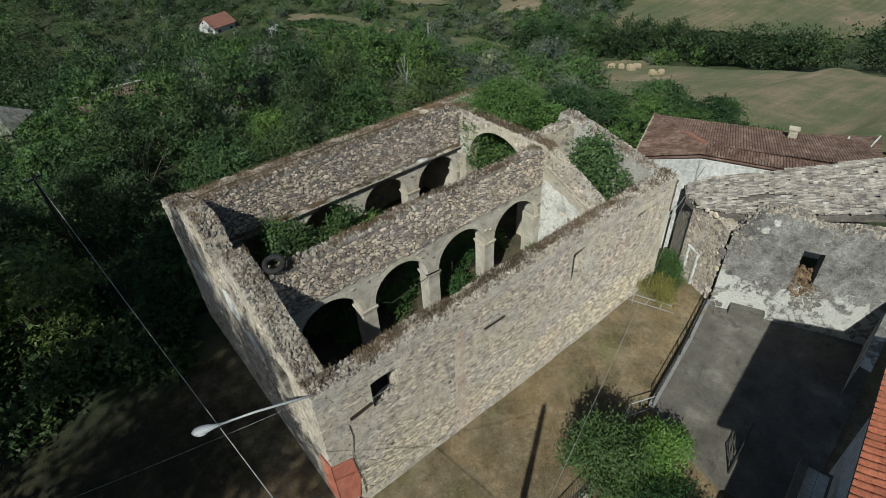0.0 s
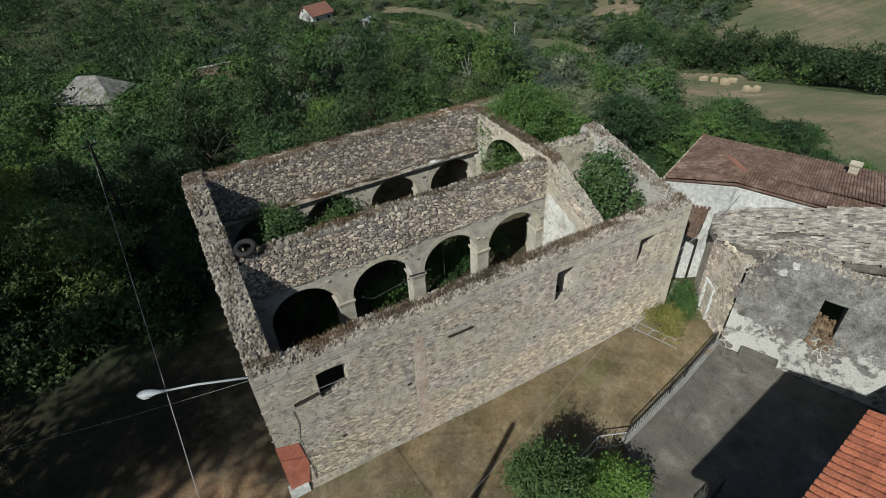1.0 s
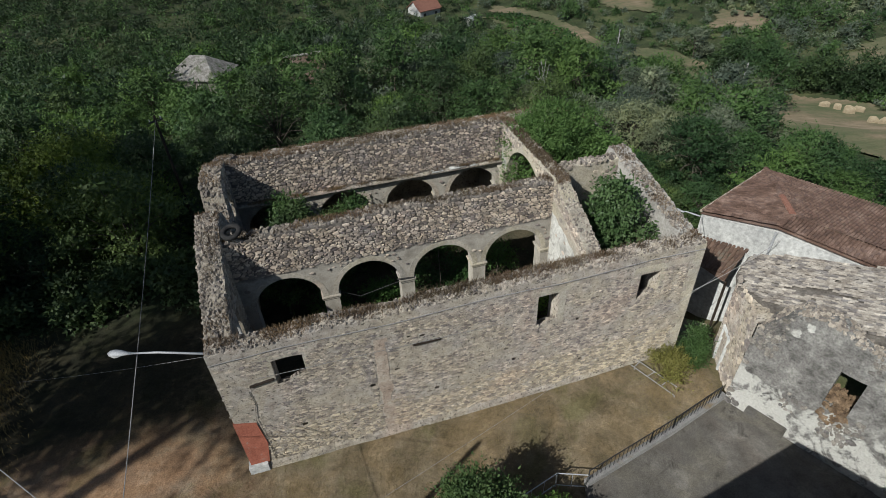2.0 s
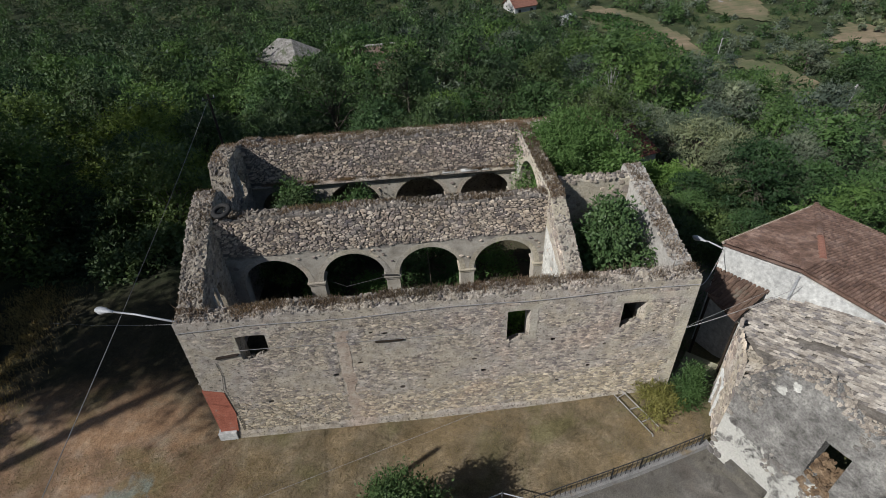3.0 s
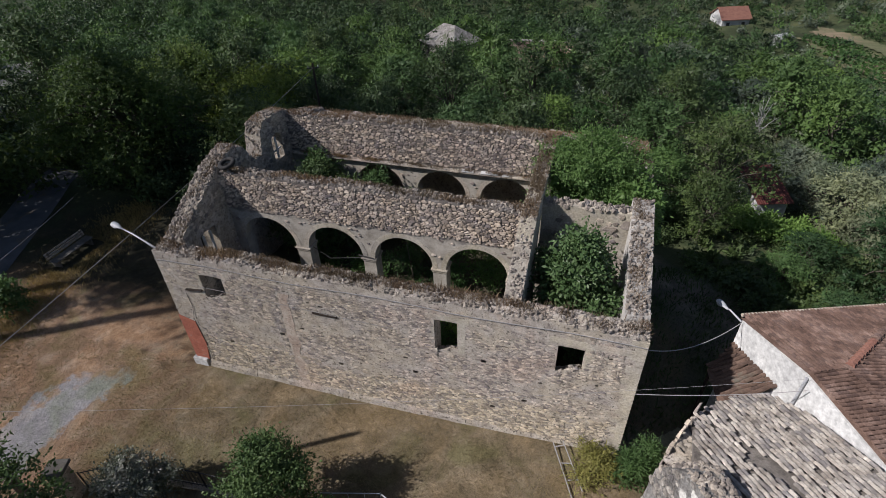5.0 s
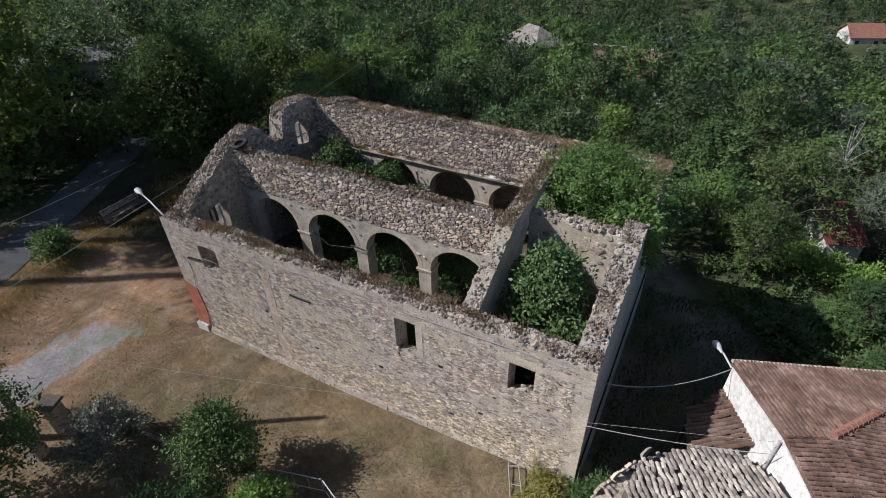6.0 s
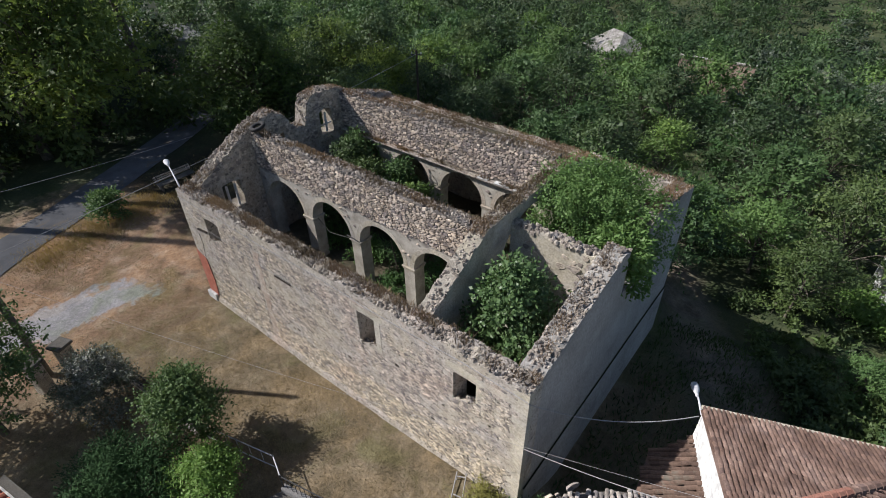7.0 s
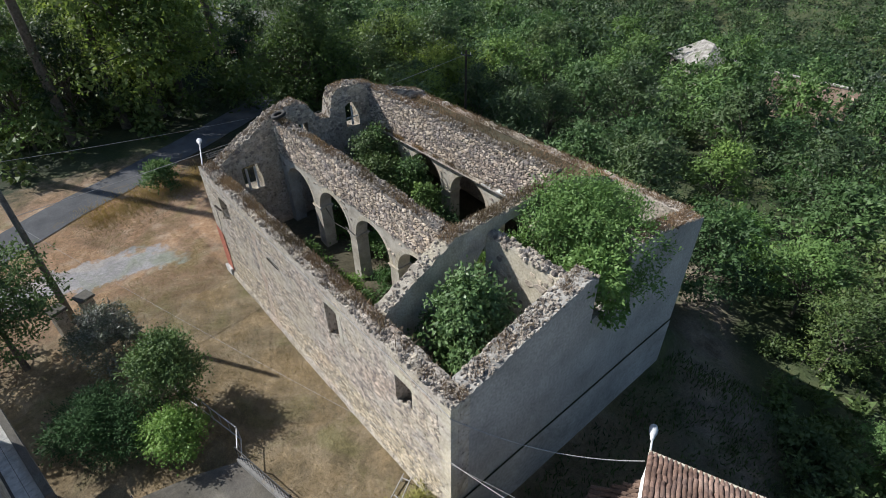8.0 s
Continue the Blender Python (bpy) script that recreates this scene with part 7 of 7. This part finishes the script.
for k, (x, y) in enumerate(((26.9, 25.7), (28.7, 25.2), (30.5, 24.8), (31.6, 23.6))):
    tree("fig_bush", "bright green fig bush below the shed", "bush", 1.8, 1.5, 0.1, 3000, 0.2, M["leaf_fresh"], (x, y, ground_z(x, y)), 97 + k, 14, 0.06, slim=0.6, group="fig bushes")

for k, (x, y, h) in enumerate(((29.4, 38.0, 8.5), (52.0, 86.0, 8.0))):
    drng = np.random.default_rng(130 + k)
    dead = empty("dead_tree", "bare grey dead tree on the hillside", "tree", at=(x, y, ground_z(x, y)), group="dead trees")
    trunk_soup(drng, h, h * 0.35, make_clumps(drng, h, 1.9, h * 0.35, 16), 0.11).make("trunk", M["cable"], dead, smooth=True)

# fields
def field_surface():
    m, nt, b = node_mat("stubble_field", 0.95)
    broad, mid, fine = noise_node(nt, 0.045, 5, 0.65), noise_node(nt, 0.3, 5, 0.7), noise_node(nt, 3.0, 4, 0.7)
    mp = nt.nodes.new("ShaderNodeMapping")
    mp.inputs["Rotation"].default_value, mp.inputs["Scale"].default_value = (0, 0, 0.6), (0.03, 0.9, 0.3)
    nt.links.new(geo_pos(nt), mp.inputs[0])
    streak = noise_node(nt, 1.0, 3, 0.6, coords=mp.outputs[0])
    f = math_node(nt, "ADD", math_node(nt, "MULTIPLY", broad, 0.6), math_node(nt, "ADD", math_node(nt, "MULTIPLY", mid, 0.2), math_node(nt, "MULTIPLY", streak, 0.2)))
    col = ramp_node(nt, f, [(0.4, (0.07, 0.088, 0.042)), (0.49, (0.112, 0.112, 0.062)), (0.56, (0.17, 0.138, 0.09)), (0.66, (0.28, 0.22, 0.155))])
    g = ramp_node(nt, fine, [(0.3, (0.75, 0.75, 0.75)), (0.7, (1.2, 1.2, 1.2))])
    nt.links.new(mix_node(nt, col, g, 0.8, "MULTIPLY"), b.inputs["Base Color"])
    bump_node(nt, b, mid, 0.5, 0.3)
    return m


field_mat = field_surface()
for i, f in enumerate(FIELDS):
    fxs, fys = [q[0] for q in f], [q[1] for q in f]
    st = 1.4 if i == 1 else 0.8
    drape("field_%d" % (i + 1), field_mat, steps(min(fxs) - 3, max(fxs) + 3, st), steps(min(fys) - 3, max(fys) + 3, st), 0.5 if i == 1 else 0.3, lambda x, y: in_field(x, y, i), "dry stubble field on the far slope", "field")
# vineyard rows and orchard rows
rg = np.random.default_rng(90)
vc = []
vin = inside_poly([Vector((*q, 0)) for q in ((58, 138), (66, 133.5), (71, 123), (73, 113), (74, 101), (68, 105), (64.5, 120), (60, 130))])
va = Vector((0.5, -0.866, 0))
for r in range(24):
    for k in range(150):
        p = Vector((58, 136, 0)) + va * (k * 0.3) + Vector((0.866, 0.5, 0)) * ((r - 10) * 1.7)
        x, y = p.x, p.y
        if vin(p):
            for q in range(5):
                vc.append((x + rg.normal() * 0.25, y + rg.normal() * 0.2, ground_z(x, y) + rg.uniform(0.2, 1.4)))
vc = np.array(vc)
tagged(new("vineyard", tris_mesh("vineyard", leaf_tris(rg, vc, rg.normal(size=vc.shape), 0.5, 0.4), M["leaf_bright"])), "green rows of vines on the far slope", "vineyard", kind="stuff")
oc = []
for r in range(12):
    for k in range(14):
        x, y = 116 + k * 2.9 + r * 2.0, 106 - k * 1.9 + r * 3.2
        c, d = crown_points(rg, [(np.array([0, 0, 0.9]), np.array([1.0, 1.0, 0.9]))], 90)
        oc.append(c + np.array([x, y, ground_z(x, y)]))
oc = np.concatenate(oc)
tagged(new("olive_rows", tris_mesh("olive_rows", leaf_tris(rg, oc, rg.normal(size=oc.shape), 0.5, 0.35), M["leaf_olive"])), "rows of small olive trees on a far field", "orchard", kind="stuff")
# hay bales on the near field
for k, (px_, py_) in enumerate(((91.9, 54), (92.6, 52.1), (93.3, 50.4), (94.8, 49.9), (91.3, 48.9), (87.6, 40.5), (87.2, 41.8))):
    bm = bmesh.new()
    add_box(bm, (px_, py_, ground_z(px_, py_) + 0.55), (1.6, 1.1, 1.1), 40 * k, 0.2)
    tagged(part("hay_bale", bm, M["bale"]), "pale straw bale on the stubble field", "bale", "hay bales")


def cottage(name, label, at, w, d, h, rise, rot, wall, roof, hip=0.0):
    ob = empty(name, label, "house", at=at)
    ob.rotation_euler = (0, 0, radians(rot))
    s = Soup().box((0, 0, h / 2 - 1), (w, d, h + 2))
    if not hip:
        s.add([(-w / 2, -d / 2, h), (-w / 2, d / 2, h), (-w / 2, 0, h + rise), (w / 2, -d / 2, h), (w / 2, d / 2, h), (w / 2, 0, h + rise)], [(0, 2, 1), (3, 4, 5)])
    s.make("wall", M[wall], ob)
    e = 0.4
    r = Soup()
    for sgn in (-1, 1):
        q = [(-w / 2 - e, sgn * (d / 2 + e), h - 0.1), (w / 2 + e, sgn * (d / 2 + e), h - 0.1), ((w / 2 + e) * (1 - hip), 0, h + rise + 0.1), (-(w / 2 + e) * (1 - hip), 0, h + rise + 0.1)]
        r.add(q + [(x, y, z - 0.2) for x, y, z in q], [(0, 1, 2, 3), (4, 5, 6, 7), (0, 1, 5, 4), (1, 2, 6, 5), (3, 0, 4, 7)])
        if hip:
            x = sgn * (w / 2 + e)
            r.add([(x, -d / 2 - e, h - 0.1), (x, d / 2 + e, h - 0.1), (x * (1 - hip), 0, h + rise + 0.1)], [(0, 1, 2)])
    r.make("roof", M[roof], ob)
    for k in (-0.28, 0.28):
        bm = bmesh.new()
        add_box(bm, (w * k, -d / 2 - 0.02, h * 0.55), (0.9, 0.1, 1.2), 0, 0.02)
        part("window", bm, M["iron"], ob)
    return ob


def roofed(name, label, x, y, ztop, w, d, h, rise, rot, wall, roof, hip=0.0):
    return cottage(name, label, (x, y, ztop - h - rise), w, d, h, rise, rot, wall, roof, hip)


cottage("red_cottage", "white cottage with red tile roof among trees", (45, 150, ground_z(45, 150) - 1.7), 7.2, 6.4, 3.2, 2.2, 20, "white_wall", "ridge")
cottage("white_hut", "small pale hut below the vineyard", (53.8, 132.1, ground_z(53.8, 132.1)), 3.2, 2.4, 2.0, 0.4, 40, "white_wall", "grey_metal")
roofed("stone_barn", "old barn with a mossy stone roof in the woods", -8.6, 70.5, -2.8, 7.2, 6.0, 2.6, 2.2, -28, "ruin_stone", "moss_roof", 0.7)
ruined_barn = empty("ruined_barn", "roofless barn with a pinkish wall top in the woods", "barn", at=(5.6, 70.8, -9.0))
Soup().box((0, 0, 1.6), (9.6, 0.45, 5.6), 4).make("wall", M["pink_masonry"], ruined_barn)
Soup().box((4.5, -1.2, 1.2), (0.45, 2.6, 4.6), 4).make("wall", M["pink_masonry"], ruined_barn)
Soup().box((0, 0, 4.46), (9.8, 0.6, 0.14), 4).make("coping", M["moss_roof"], ruined_barn, "pale stone coping")
red_shed = empty("red_shed", "small shed with a rust red sheet roof among olive trees", "shed", at=(28.4, 27.6, -5.8))
red_shed.rotation_euler = (0, 0, radians(18))
sw = Soup()
for lo, hi in (((0.15, 0.2), (2.5, 0.35)), ((0.15, 3.5), (2.5, 3.65)), ((0.15, 0.35), (0.3, 3.5)), ((2.35, 0.35), (2.5, 3.5))):
    q = [(lo[0], lo[1]), (hi[0], lo[1]), (hi[0], hi[1]), (lo[0], hi[1])]
    sw.add([(a, b, -1.0) for a, b in q] + [(a, b, 2.1 + b * 0.28) for a, b in q], [(0, 1, 2, 3), (4, 5, 6, 7), (0, 1, 5, 4), (1, 2, 6, 5), (2, 3, 7, 6), (3, 0, 4, 7)])
sw.make("wall", M["white_wall"], red_shed, "whitewashed block wall")
sr = Soup()
ribs = [(-0.1 + 0.09 * i, 0.03 * (i % 2)) for i in range(32)]
for low in (0.0, -0.04):
    sr.add([(a, b, 2.2 + b * 0.28 + z + low) for a, z in ribs for b in (-0.15, 4.0)], [(2 * i, 2 * i + 2, 2 * i + 3, 2 * i + 1) for i in range(31)])
sr.make("roof", M["rust_roof"], red_shed, "rust red corrugated sheet roof")
roofed("white_barn", "long barn with a pale corrugated roof beyond the trees", -50.5, 26.5, 1.2, 13, 6, 3.0, 1.0, 52, "white_wall", "fibre_roof")
tree("oleander", "pink flowering oleander beside the pale barn", "shrub", 4.2, 2.2, 0.3, 3000, 0.3, M["oleander"], (-44.5, 20.2, ground_z(-44.5, 20.2)), 95, 12, 0.08)
ribbon("far_road", curve([(91.4, 136.8), (99.0, 136.2), (104.3, 139.1), (109.5, 145.0)], 6), 4.0, 0.3, M["pad"], "pale concrete road on the far slope", "road")
